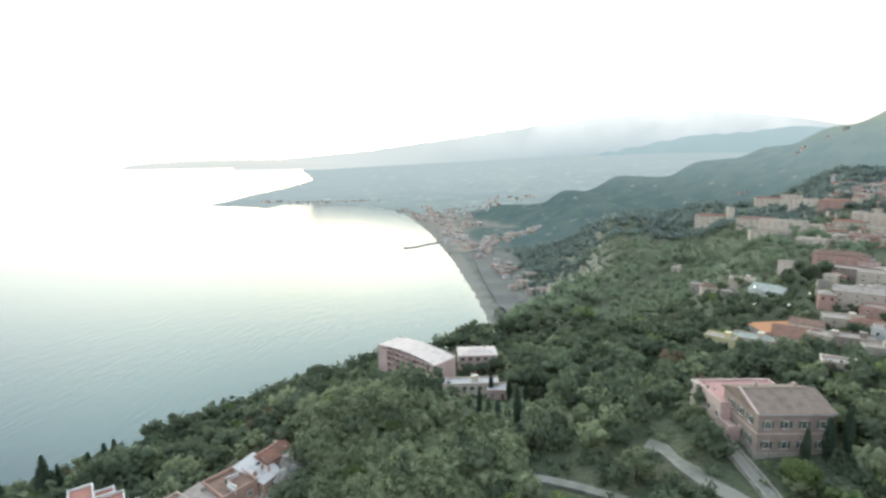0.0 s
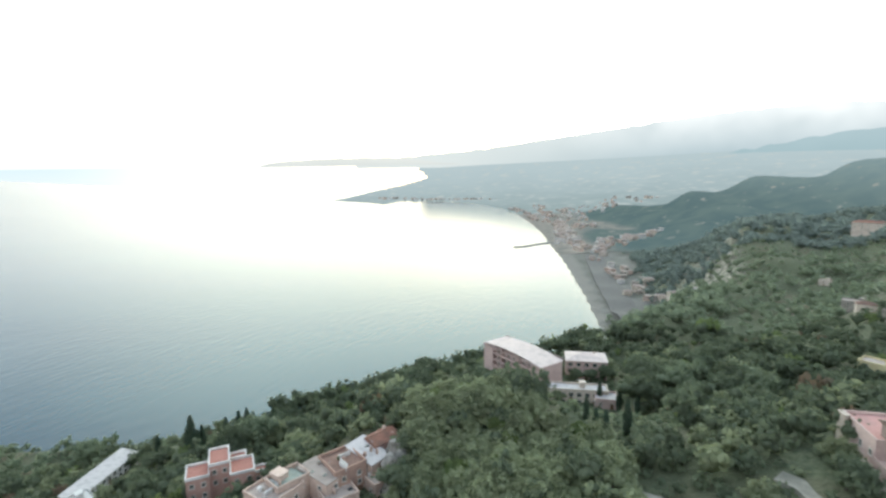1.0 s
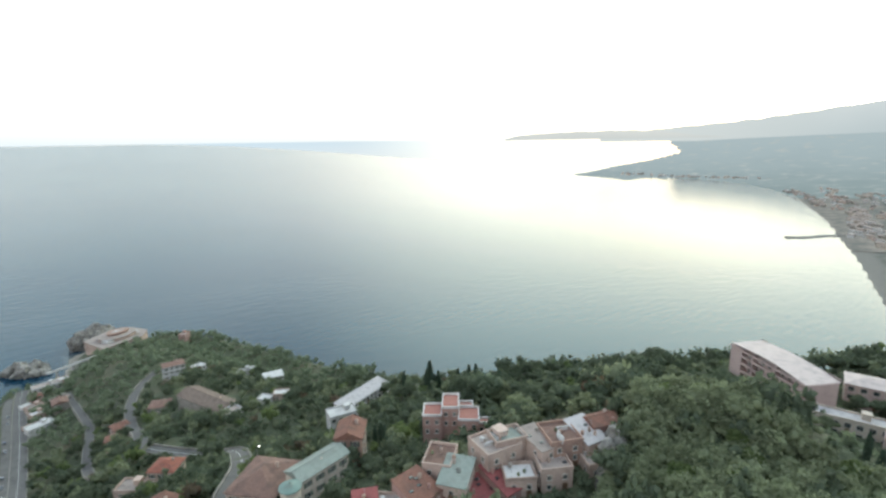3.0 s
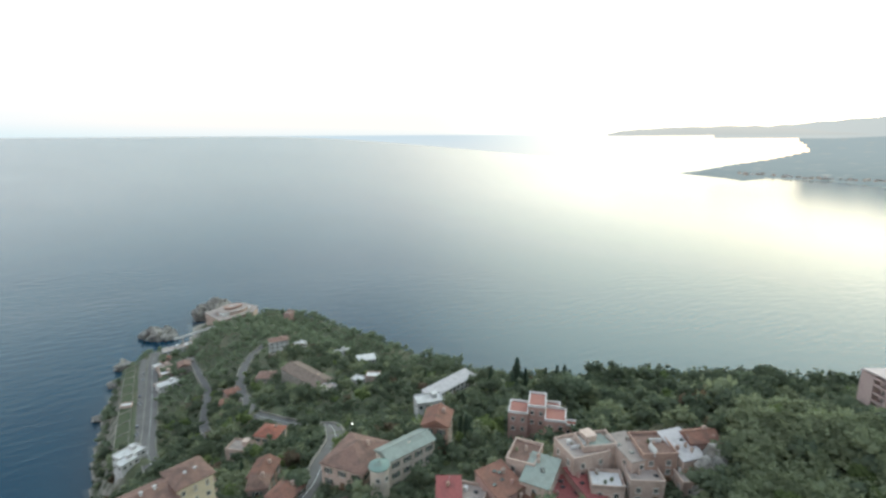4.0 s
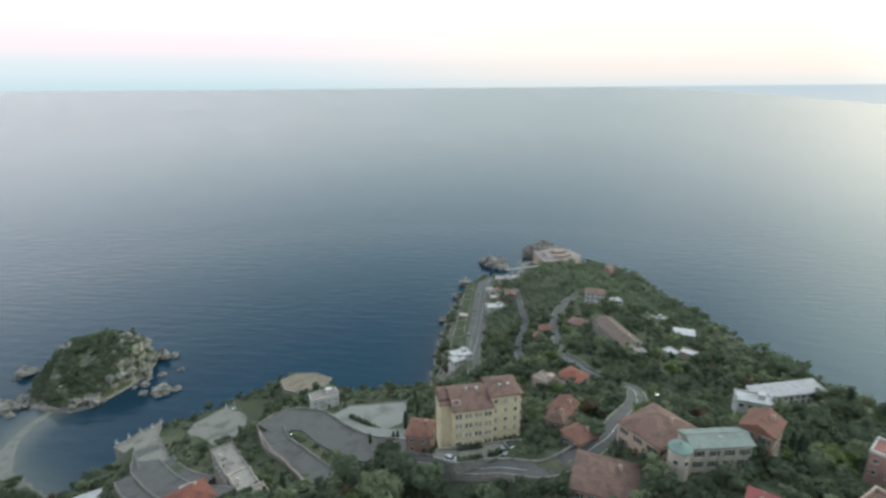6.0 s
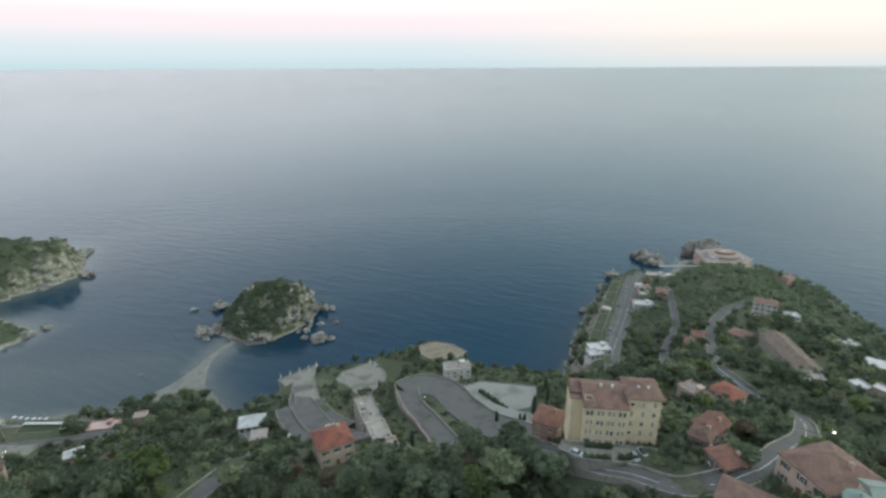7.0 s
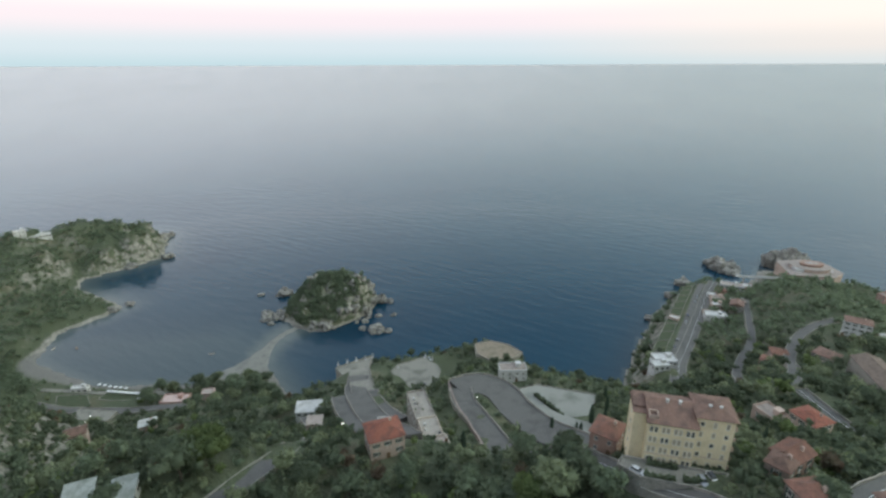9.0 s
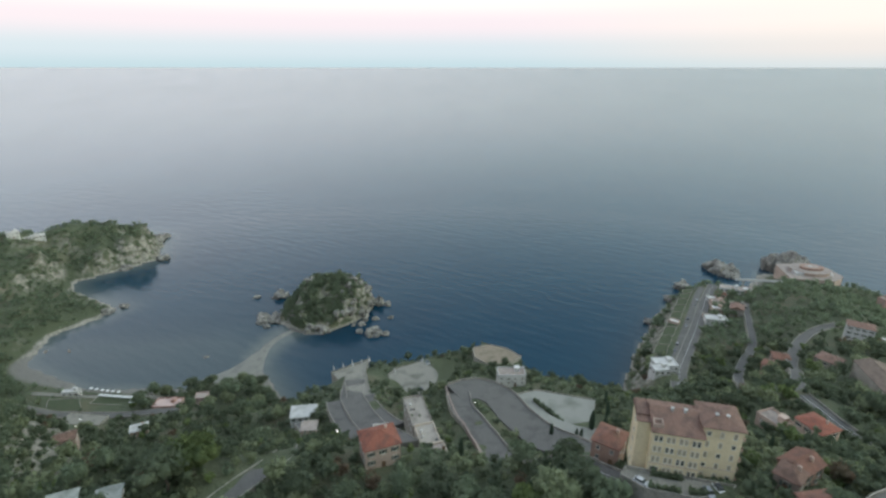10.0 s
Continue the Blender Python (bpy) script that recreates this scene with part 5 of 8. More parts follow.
corner_turret()
house(-98, 58, 58, 15, 14, 3.2, "hip", PINK, BROWN_TILE, "low house with wide brown pyramid roof", 1, rise=2.6)
house(-117, 60, 23, 7, 8, 3.2, "hip", OLD_ROSE, TERRACOTTA, "house with weathered red tile roof", 2, rise=2.0)
house(-97, 99, 34, 7.5, 9, 9, "gable", BRICK, TERRACOTTA, "tall red-brown house with tiled roof", 3, rise=2.0)
house(-43.5, 188, -20, 7, 8, 6, "hip", YELLOW_WALL, BROWN_TILE, "small yellow house at the edge of the wood", 2, rise=1.4, eave=146.8)
house(-70, 75, 44, 5.6, 9, 7, "shed", CREAM, RED_ROOF, "house with bright red painted roof", 2, rise=2.4, eave=162.9, over=0.2, kit=SMALL, chimney=False)
house(-67, 79, 27, 6.4, 8, 7, "flat", CREAM, DECK, "low cream house with flat terrace", 2, rise=0.1, eave=162.7, over=0.2, kit=SMALL, chimney=False, tank=True)
house(-64, 86, 77, 7.8, 9, 7, "shed", PINK, TERRACOTTA, "pink-walled house with red tile roof", 2, rise=1.8, eave=164.0, over=0.2, kit=SMALL, chimney=True)
house(-64.5, 96.5, 20, 7, 9, 7, "flat", CREAM, BROWN_TILE, "cream house with brown tiled terrace and white parapet", 2, rise=0.1, eave=166.2, over=0.2, kit=SMALL, chimney=False)
house(-58, 93.5, 15, 6.9, 9, 7, "shed", CREAM, TEAL_GREY, "house with grey-green sheet roof", 2, rise=2.0, eave=165.3, over=0.2, kit=SMALL, chimney=False)
house(-53, 96, 64, 8.9, 7, 7, "shed", PINK, RED_ROOF, "house with dark red painted roof", 2, rise=1.8, eave=161.5, over=0.2, kit=SMALL, chimney=False)
house(-49, 101, 69, 8.1, 10, 7, "shed", PINK, RED_ROOF, "narrow house with dark red sheet roof", 2, rise=2.2, eave=163.1, over=0.2, kit=SMALL, chimney=False)
house(-54, 105, 62, 9.8, 9, 7, "flat", CREAM, DECK, "cream house with roof terrace", 3, rise=0.1, eave=168.7, over=0.2, kit=SMALL, chimney=False, tank=True)
house(-52, 108, 52, 8.3, 6, 7, "flat", CREAM, TEAL_GREY, "pale house with terrace and pale roof", 2, rise=0.1, eave=169.7, over=0.2, kit=SMALL, chimney=False)
house(-45, 111, 61, 5.5, 10, 7, "shed", CREAM, DECK, "narrow cream house with pale roof", 3, rise=0.8, eave=169.5, over=0.2, kit=SMALL, chimney=False)
house(-41, 115, 46, 8.2, 9, 7, "flat", BRICK, BROWN_TILE, "tall brown house with tiled terrace", 3, rise=0.1, eave=170.2, over=0.2, kit=SMALL, chimney=False)
house(-36, 120, 60, 6.3, 9, 7, "shed", CREAM, CANVAS_ROOF, "tall cream house with pale pitched roof", 3, rise=2.2, eave=169.1, over=0.2, kit=SMALL, chimney=False)
house(-34, 126, 52, 8.1, 6, 7, "gable", PINK, TERRACOTTA, "pink house with tiled roof", 2, rise=1.4, eave=170.4, over=0.2, kit=SMALL, chimney=True)
house(-46, 102, 37, 7.3, 6, 7, "flat", CREAM, WHITE, "house with white roof terraces", 2, rise=0.1, eave=165.2, over=0.2, kit=SMALL, chimney=False)
house(-40, 108, 40, 7.6, 7, 7, "flat", CREAM, DECK, "cream house with flat grey roof", 3, rise=0.1, eave=166.7, over=0.2, kit=SMALL, chimney=False, tank=True)
house(-32, 116, 46, 7.3, 7, 7, "flat", CREAM, DECK, "beige house with flat roof", 3, rise=0.1, eave=166.2, over=0.2, kit=SMALL, chimney=False)
house(-59, 85, 65, 8.3, 8, 7, "shed", CREAM, TERRACOTTA, "low house with pink tiled roof", 2, rise=1.8, eave=161.0, over=0.2, kit=SMALL, chimney=True)


def stepped_house():
    """Three red roof terraces edged with white parapets, stepped like a cross."""
    x, y, turn = -80, 125, 30
    base = spot(x, y) - 3
    top = 160.0
    ob = thing("terrace_house", "house with three red roof terraces edged in white", "house", pose(x, y, base, 0, 0, turn))
    BUILT.append((x, y, 8, 7))
    H = top - base
    for name, x0, x1, y0, y1, h in (("west_block", -8.0, -2.2, -3.6, 3.6, H - 0.3), ("middle_block", -2.2, 3.0, -1.8, 6.8, H + 1.4), ("east_block", 3.0, 9.2, -5.0, 2.6, H - 0.8), ("rear_block", 3.0, 7.4, 2.6, 5.6, H - 0.5), ("low_block", 9.2, 12.4, -4.0, -1.2, H - 2.2)):
        blk = part(name, Shape().box(x0, y0, 0, x1, y1, h).mesh(name, PINK), ob)
        part("terrace_floor", Shape().box(x0 + 0.25, y0 + 0.25, h + 0.004, x1 - 0.25, y1 - 0.25, h + 0.1).mesh("terrace_floor", RED_DECK), blk, "red tiled terrace")
        s = Shape().box(x0 - 0.1, y0 - 0.1, h, x1 + 0.1, y0 + 0.25, h + 0.7).box(x0 - 0.1, y1 - 0.25, h, x1 + 0.1, y1 + 0.1, h + 0.7)
        s.box(x0 - 0.1, y0 + 0.25, h, x0 + 0.25, y1 - 0.25, h + 0.7).box(x1 - 0.25, y0 + 0.25, h, x1 + 0.1, y1 - 0.25, h + 0.7)
        part("parapet", s.mesh("parapet", WHITE), blk, "white parapet")
        for k in range(2):
            for i in range(2):
                put_window(ob, SMALL, x0 + (i + 0.5) * (x1 - x0) / 2, y0, h - 1.8 - k * 3.1, 0)


stepped_house()


# ---- the hotel beyond the wood, with the curved white roof ----
def valley_hotel():
    ob = thing("valley_hotel", "pink hotel with a curved pale roof and deep balconies", "hotel", pose(8.2, 242.7, 128, 0, 0, -49))
    BUILT.append((9.8, 240.8, 24, 12))
    L, D, H = 40.0, 13.0, 22.0
    n = 12

    def rise(x):
        return 1.8 * math.sin(math.pi * min(1.0, (x + L / 2) / L * 0.9 + 0.1))
    ring = [(-L / 2 + L * i / n, 0) for i in range(n + 1)]
    v, f = [], []
    for x, _ in ring:
        for y in (-D / 2 - 0.8, D / 2 + 0.8):
            v += [(x, y, H + rise(x)), (x, y, H + rise(x) + 0.45)]
    for i in range(n):
        a, b = 4 * i, 4 * i + 4
        f += [(a + 1, b + 1, b + 3, a + 3), (a, a + 2, b + 2, b), (a, b, b + 1, a + 1), (a + 2, a + 3, b + 3, b + 2)]
    f += [(0, 1, 3, 2), (4 * n, 4 * n + 2, 4 * n + 3, 4 * n + 1)]
    part("roof", Shape().add(v, f).mesh("roof", PALE_SHEET), ob)
    part("roof_rim", Shape().box(-L / 2, D / 2 + 0.8, H - 0.2, L / 2, D / 2 + 1.05, H + 1.6).mesh("roof_rim", DECK), ob)
    part("roof_edge", Shape().box(-L / 2 - 0.3, -D / 2 - 1.1, H - 0.3, L / 2, -D / 2 - 0.8, H + 0.4).mesh("roof_edge", ROSE_PALE), ob)
    part("wall", Shape().box(-L / 2, -D / 2 + 1.8, 0, L / 2, D / 2, H).mesh("wall", ROSE_PALE), ob)
    part("end_block", Shape().box(-L / 2 - 0.2, -D / 2 - 0.75, 0, -L / 2 + 6.5, -D / 2 + 1.8, H + 0.3).mesh("end_block", ROSE_PALE), ob)
    for x in (-L / 2 + 12, -L / 2 + 24, L / 2 - 2.5):
        part("pier", Shape().box(x, -D / 2 - 0.6, 0, x + 0.9, -D / 2 + 1.8, H + 0.6).mesh("pier", ROSE_PALE), ob)
    part("end_wall", Shape().box(L / 2 - 0.4, -D / 2 - 0.7, 0, L / 2 + 0.3, D / 2, H + 0.2).mesh("end_wall", ROSE_PALE), ob)
    for k in range(5):
        z = H - 3.3 * (k + 1)
        b = part("balcony", Shape().box(-L / 2 + 0.5, -D / 2 - 0.4, z, L / 2, -D / 2 + 1.8, z + 0.2).box(-L / 2 + 0.5, -D / 2 - 0.5, z, L / 2, -D / 2 - 0.36, z + 1.0).mesh("balcony", ROSE_PALE), ob)
        for i in range(9):
            put_window(ob, WIDE, -L / 2 + 9 + i * 3.5, -D / 2 + 1.8, z + 1.5, 0)
    house(39.5, 247.5, -4, 19, 12, 9, "hip", ROSE_PALE, PALE_SHEET, "pink annex with pale roof beside the hotel", 2, eave=146.5, rise=1.6, kit=WIDE)
    house(28.5, 219, -3.5, 31, 7, 7, "flat", PALE_TOWN, CANVAS_ROOF, "long pale service wing with flat roof", 2, eave=143.5, kit=WIDE)
    house(42.5, 213.2, -8, 9, 8, 8, "flat", ROSE_PALE, CANVAS_ROOF, "pale end block of the service wing", 2, eave=142.4, kit=SMALL)


valley_hotel()


# ---- the pink villa ----
def pink_villa():
    base = 176.0
    ob = thing("villa", "large old pink villa with brown gabled roof and red-roofed wing", "villa", pose(82.0, 102.6, base, 0, 0, -7.6))
    BUILT.append((82, 104, 13, 11))
    H, W, D = 12.2, 15.6, 13.6
    w, d = W / 2, D / 2
    body = Shape().box(-w, -d, -2, w, d, H)
    body.add([(-w, -d, H), (-w, d, H), (-w, 0, H + 2.4), (w, -d, H), (w, d, H), (w, 0, H + 2.4)], [(0, 2, 1), (3, 4, 5)])
    part("wall", body.mesh("wall", OLD_ROSE), ob)
    part("plinth", Shape().box(-w - 0.15, -d - 0.15, -2, w + 0.15, -d - 0.003, 3.4).box(-w - 0.15, -d, -2, -w - 0.003, d, 3.4).mesh("plinth", STONE), ob)
    part("string_course", Shape().box(-w - 0.1, -d - 0.1, 7.6, w + 0.1, -d - 0.003, 7.9).box(-w - 0.1, -d, 7.6, -w - 0.003, d, 7.9).mesh("string_course", CREAM), ob)
    part("roof", hip_roof(W, D, H, 2.5, 0.55, False).mesh("roof", GREY_TILE), ob)
    part("verge", Shape().add([(-w - 0.75, -d - 0.6, H + 0.1), (-w - 0.3, -d - 0.6, H + 0.1), (-w - 0.3, 0, H + 2.75), (-w - 0.75, 0, H + 2.75),
                               (-w - 0.75, -d - 0.6, H + 0.5), (-w - 0.3, -d - 0.6, H + 0.5), (-w - 0.3, 0, H + 3.15), (-w - 0.75, 0, H + 3.15)], BOX_FACES).mesh("verge", ROSE_PALE), ob, "pale coping along the gable")
    part("gutter", Shape().beam((-w - 0.5, -d - 0.6, H + 0.05), (w + 0.5, -d - 0.6, H + 0.05), 0.1).mesh("gutter", METAL), ob)
    wing = part("rear_wing", Shape().box(-10.2, d + 0.02, -2, 8.0, d + 9.2, 9.2).box(-10.2, 3.4, -2, -w - 0.02, d + 0.02, 9.2).mesh("rear_wing", ROSE_PALE), ob)
    part("wing_roof", Shape().box(-10.0, d + 0.22, 9.204, 7.8, d + 9.0, 9.34).box(-10.0, 3.6, 9.204, -w - 0.1, d + 0.22, 9.34).mesh("wing_roof", ROSE_ROOF), wing, "rose-red flat roof")
    rim = Shape().box(-10.35, d + 9.05, 9.2, 8.1, d + 9.35, 9.95).box(-10.35, 3.25, 9.2, -10.05, d + 9.05, 9.95).box(7.8, d + 0.3, 9.2, 8.1, d + 9.05, 9.95).box(-10.05, 3.25, 9.2, -w - 0.05, 3.5, 9.95)
    part("wing_parapet", rim.mesh("wing_parapet", ROSE_PALE), wing, "pale rose parapet")
    part("corner_turret", Shape().box(-11.3, d + 6.6, -2, -10.2, d + 9.2, 9.6).box(-11.45, d + 6.45, 9.6, -10.05, d + 9.35, 9.9).mesh("corner_turret", PALE_TOWN), ob)
    part("loggia", Shape().box(-10.4, -1.0, -2, -w - 0.02, 3.4, 5.2).box(-10.6, -1.2, 5.2, -w - 0.02, 3.4, 5.5).box(-10.6, -1.2, 5.5, -10.35, 3.4, 6.4).box(-10.35, -1.2, 5.5, -w - 0.02, -0.95, 6.4).mesh("loggia", ROSE_PALE), ob)
    for k in range(2):
        z = H - 2.4 - k * 4.6
        for i in range(4):
            put_window(ob, TALL, -5.7 + i * 3.8, -d, z, 0)
        for i in range(3):
            put_window(ob, TALL, -w, -4.0 + i * 3.6, z, -90)
        for i in range(3):
            put_window(ob, TALL, w, -4.0 + i * 4.0, z, 90)
    for i in range(3):
        put_window(ob, SMALL, -10.2, 5.0 + i * 3.6, 6.4, -90)
    put_window(ob, SMALL, -10.4, 1.2, 3.6, -90)
    part("door", DOOR_MESH, ob, at=pose(1.9, -d - 0.16, 2.4))
    for x in (-4, 4.5):
        part("chimney", CHIMNEY, ob, at=pose(x, 1.4, H + 2.2))


pink_villa()


# ---- the hotel at the tip of the cape ----
def cape_hotel():
    ob = thing("cape_hotel", "white hotel terraces with an oval red-rimmed roof on the cape", "hotel", pose(-632, 262, 11, 0, 0, 100) @ Matrix.Scale(0.8, 4))
    BUILT.append((-630, 262, 42, 38))

    def oval(a, b, n=28, cx=0, cy=0):
        return [(cx + a * math.cos(2 * math.pi * i / n), cy + b * math.sin(2 * math.pi * i / n)) for i in range(n)]
    part("lower_storey", Shape().prism([(-34, -24), (20, -30), (40, -14), (38, 18), (10, 34), (-26, 30)], -14, 12).mesh("lower_storey", CREAM), ob)
    part("lower_deck", Shape().prism([(-35, -25), (20, -31), (41, -14), (39, 19), (10, 35), (-27, 31)], 12, 12.5).mesh("lower_deck", DECK), ob)
    part("upper_storey", Shape().prism(oval(24, 20, 28, 4, 2), 12.5, 17).mesh("upper_storey", CREAM), ob)
    part("upper_deck", Shape().prism(oval(26, 22, 28, 4, 2), 17, 17.6).mesh("upper_deck", DECK), ob)
    part("oval_hall", Shape().prism(oval(15, 10, 28, 6, 2), 17.6, 20.2).mesh("oval_hall", BRICK), ob)
    part("oval_roof", Shape().prism(oval(15.6, 10.6, 28, 6, 2), 20.2, 20.8).mesh("oval_roof", BRICK), ob, "red-brown oval rim")
    part("inner_court", Shape().prism(oval(10, 6, 24, 6, 2), 20.8, 20.95).mesh("inner_court", DECK), ob)
    part("roof_tent", Shape().tube(3, 2, 20.95, 22.6, 1.8, 0.2, 10).mesh("roof_tent", WHITE), ob)
    part("stair_block", Shape().box(-22, -14, 12.5, -12, -2, 16).box(-22.4, -14.4, 16, -11.6, -1.6, 16.4).mesh("stair_block", WHITE), ob)
    for i in range(12):
        put_window(ob, WIDE, -28 + i * 4.2, -24.45 - (6 * (-28 + i * 4.2 + 34) / 54), 8.4, -6.3)
        put_window(ob, WIDE, -28 + i * 4.2, -24.45 - (6 * (-28 + i * 4.2 + 34) / 54), 4.6, -6.3)
    for i in range(5):
        part("parasol", Shape().tube(0, 0, 0, 2.1, 0.04, 0.04, 6).tube(0, 0, 2.0, 2.6, 1.5, 0.06, 10).mesh("parasol", CANVAS), ob, at=pose(24 + 3 * (i % 3), -16 + i * 6, 12.5))
    walk_ = thing("footbridge", "pale concrete walkway on piers across the rocks", "bridge", pose(-606, 184, 14, 0, 0, 97.5))
    part("deck", Shape().box(0, -1.6, -0.5, 66, 1.6, 0).mesh("deck", WHITE), walk_)
    for s in (-1.6, 1.5):
        part("parapet", Shape().box(0, s, 0, 66, s + 0.1, 1.0).mesh("parapet", WHITE), walk_)
    for x in (8, 24, 40, 56):
        part("pier", Shape().box(x, -0.8, -14, x + 1.2, 0.8, -0.5).mesh("pier", CONCRETE), walk_)


cape_hotel()

# ---- the far town and the bay's villages ----
FAR_BOX = {}


def far_house(x, y, z, turn, w, d, h, roof, walls, roofing):
    """Adds a far house, with its windows, to the joined far villages."""
    c, s_ = math.cos(turn), math.sin(turn)

    def put(shape, material):
        FAR_BOX.setdefault(material.name, (material, Shape()))[1].add([(x + c * a - s_ * b, y + s_ * a + c * b, z + q) for a, b, q in shape.v], shape.f)
    put(Shape().box(-w / 2, -d / 2, -4, w / 2, d / 2, h), walls)
    if roof == "flat":
        put(Shape().box(-w / 2 - 0.2, -d / 2 - 0.2, h, w / 2 + 0.2, d / 2 + 0.2, h + 0.5), roofing)
    else:
        put(hip_roof(w, d, h, min(w, d) * 0.22, 0.5, roof == "hip"), roofing)
    win = Shape()
    for k in range(int(h / 3.2)):
        for i in range(int(w / 3.2)):
            a, q = (i + 0.5) * w / int(w / 3.2) - w / 2, h - 2.2 - 3.2 * k
            win.box(a - 0.55, -d / 2 - 0.06, q - 0.75, a + 0.55, -d / 2 + 0.05, q + 0.75)
    put(win, GLASS)


TOWN_HOUSES = (
    (480, 708, -41, 49.7, 12.0, 22.1, "hip", PALE_TOWN, TERRACOTTA, 3, "long pinkish convent on the brow of the hill"),
    (493, 690, -25, 9.0, 9.0, 34.0, "flat", PALE_TOWN, DECK, 3, "tall square tower house of the convent"),
    (468, 601, -50, 47.7, 12.0, 21.4, "hip", PALE_TOWN, BROWN_TILE, 3, "long pale hotel on the brow of the hill"),
    (459, 549, -48, 47.9, 12.0, 20.1, "flat", PALE_TOWN, DECK, 3, "cream hotel wing with flat roof"),
    (438, 549, -30, 34.6, 12.0, 9.9, "flat", PALE_TOWN, DECK, 3, "low white terrace building below the hotel"),
    (670, 828, -32, 52.3, 12.0, 25.0, "hip", PALE_TOWN, TERRACOTTA, 3, "cream building with tiled roof above the hotel"),
    (600, 704, -42, 26.8, 12.0, 34.7, "flat", PALE_TOWN, DECK, 3, "tall cream block above the hotel"),
    (590, 659, -57, 49.3, 12.0, 18.6, "flat", PALE_TOWN, DECK, 3, "long pink building on the hill"),
    (568, 593, -52, 36.6, 12.0, 17.3, "hip", PINK, TERRACOTTA, 3, "pink town house with tiled roof"),
    (509, 547, -51, 28.4, 12.0, 12.3, "flat", PALE_TOWN, DECK, 3, "white town house with flat roof"),
    (533, 538, -46, 30.5, 12.0, 16.0, "hip", PALE_TOWN, TERRACOTTA, 3, "cream town house with tiled roof"),
    (560, 537, -62, 34.6, 12.0, 20.0, "flat", PALE_TOWN, DECK, 3, "pink town block with flat roof"),
    (431, 421, -54, 25.6, 12.0, 12.7, "hip", PINK, BROWN_TILE, 3, "rose town house with brown roof"),
    (523, 487, -55, 27.2, 12.0, 18.5, "flat", PALE_TOWN, DECK, 3, "cream town house with flat roof"),
    (317, 327, -46, 31.6, 12.0, 13.9, "hip", PINK, BROWN_TILE, 3, "big pink hotel among town houses"),
    (303, 303, -58, 33.7, 12.0, 10.1, "flat", OLD_ROSE, DECK, 3, "long rose-grey building below the hotel"),
    (299, 281, -48, 20.3, 12.0, 12.6, "flat", PALE_TOWN, DECK, 3, "cream block of flats on the hill"),
    (270, 321, -51, 8.5, 5.1, 14.9, "flat", PALE_TOWN, DECK, 3, "narrow tall cream house among trees"),
    (255, 274, -36, 6.0, 5.0, 14.3, "flat", GREY, DECK, 3, "narrow pale house among trees"),
    (271, 285, -59, 7.1, 5.0, 12.2, "flat", PALE_TOWN, DECK, 3, "narrow white house among trees"),
    (259, 255, -47, 22.2, 12.0, 13.8, "gable", PALE_TOWN, DECK, 3, "pale house with light gable roof"),
    (256, 238, -63, 15.9, 9.5, 9.2, "flat", PINK, DECK, 2, "rose town house with flat roof"),
    (212, 236, -51, 14.5, 8.7, 8.4, "gable", PALE_TOWN, BROWN_TILE, 2, "tan house with brown gable roof"),
    (237, 240, -36, 19.2, 11.5, 7.2, "flat", PALE_TOWN, DECK, 2, "cream house with flat roof above the court"),
    (240, 227, -60, 16.6, 9.9, 7.9, "hip", PINK, TERRACOTTA, 2, "rose house with tiled roof"),
    (163, 234, -50, 13.8, 8.3, 6.9, "flat", YELLOW_WALL, DECK, 2, "yellow house with flat roof among cypresses"),
    (179, 232, -38, 17.5, 10.5, 4.9, "flat", PALE_TOWN, GREENHOUSE, 1, "low pale hall with flat roof"),
    (198, 227, -41, 20.0, 12.0, 5.1, "shed", PALE_TOWN, TERRACOTTA, 1, "low house with weathered red roof"),
    (208, 220, -59, 13.9, 8.4, 7.3, "flat", PALE_TOWN, DECK, 2, "cream house beside the gardens"),
    (215, 212, -40, 15.9, 9.6, 7.3, "flat", OLD_ROSE, DECK, 2, "rose-grey house with roof terrace"),
    (210, 195, -35, 11.9, 7.2, 9.0, "flat", PALE_TOWN, DECK, 2, "pale house with white roof terrace"),
    (256, 393, -37, 15.9, 9.6, 7.8, "flat", GREY, DECK, 2, "pale grey house half hidden by trees"),
    (233, 349, -23, 10.5, 6.3, 10.0, "hip", PALE_TOWN, BROWN_TILE, 3, "small cream house half hidden by trees"),
    (250, 336, -43, 16.1, 9.6, 6.0, "flat", PALE_TOWN, DECK, 1, "low cream house among trees"),
    (240, 299, -54, 19.0, 11.4, 4.5, "shed", WHITE, GREENHOUSE, 1, "low white greenhouses in a row"),
    (225, 314, -47, 10.5, 6.3, 6.5, "flat", GREY, DECK, 2, "grey house among trees"),
    (261, 451, -46, 11.9, 7.1, 7.5, "hip", PALE_TOWN, BROWN_TILE, 2, "small cream house on the slope"),
    (321, 536, -46, 9.9, 5.9, 7.4, "flat", PALE_TOWN, DECK, 2, "small white house on the slope"),
    (245, 452, -21, 8.2, 5.0, 4.9, "flat", PALE_TOWN, DECK, 1, "small pale house on the slope"),
    (125, 130, -37, 9.2, 5.5, 3.0, "flat", PALE_TOWN, DECK, 1, "low wall house in the gardens"),
    (363, 402, -56, 21.7, 12.0, 8.9, "flat", PALE_TOWN, DECK, 2, "cream house below the brow"),
    (445, 519, -33, 22.9, 12.0, 8.0, "flat", GREY, DECK, 2, "low grey house below the brow"),
)


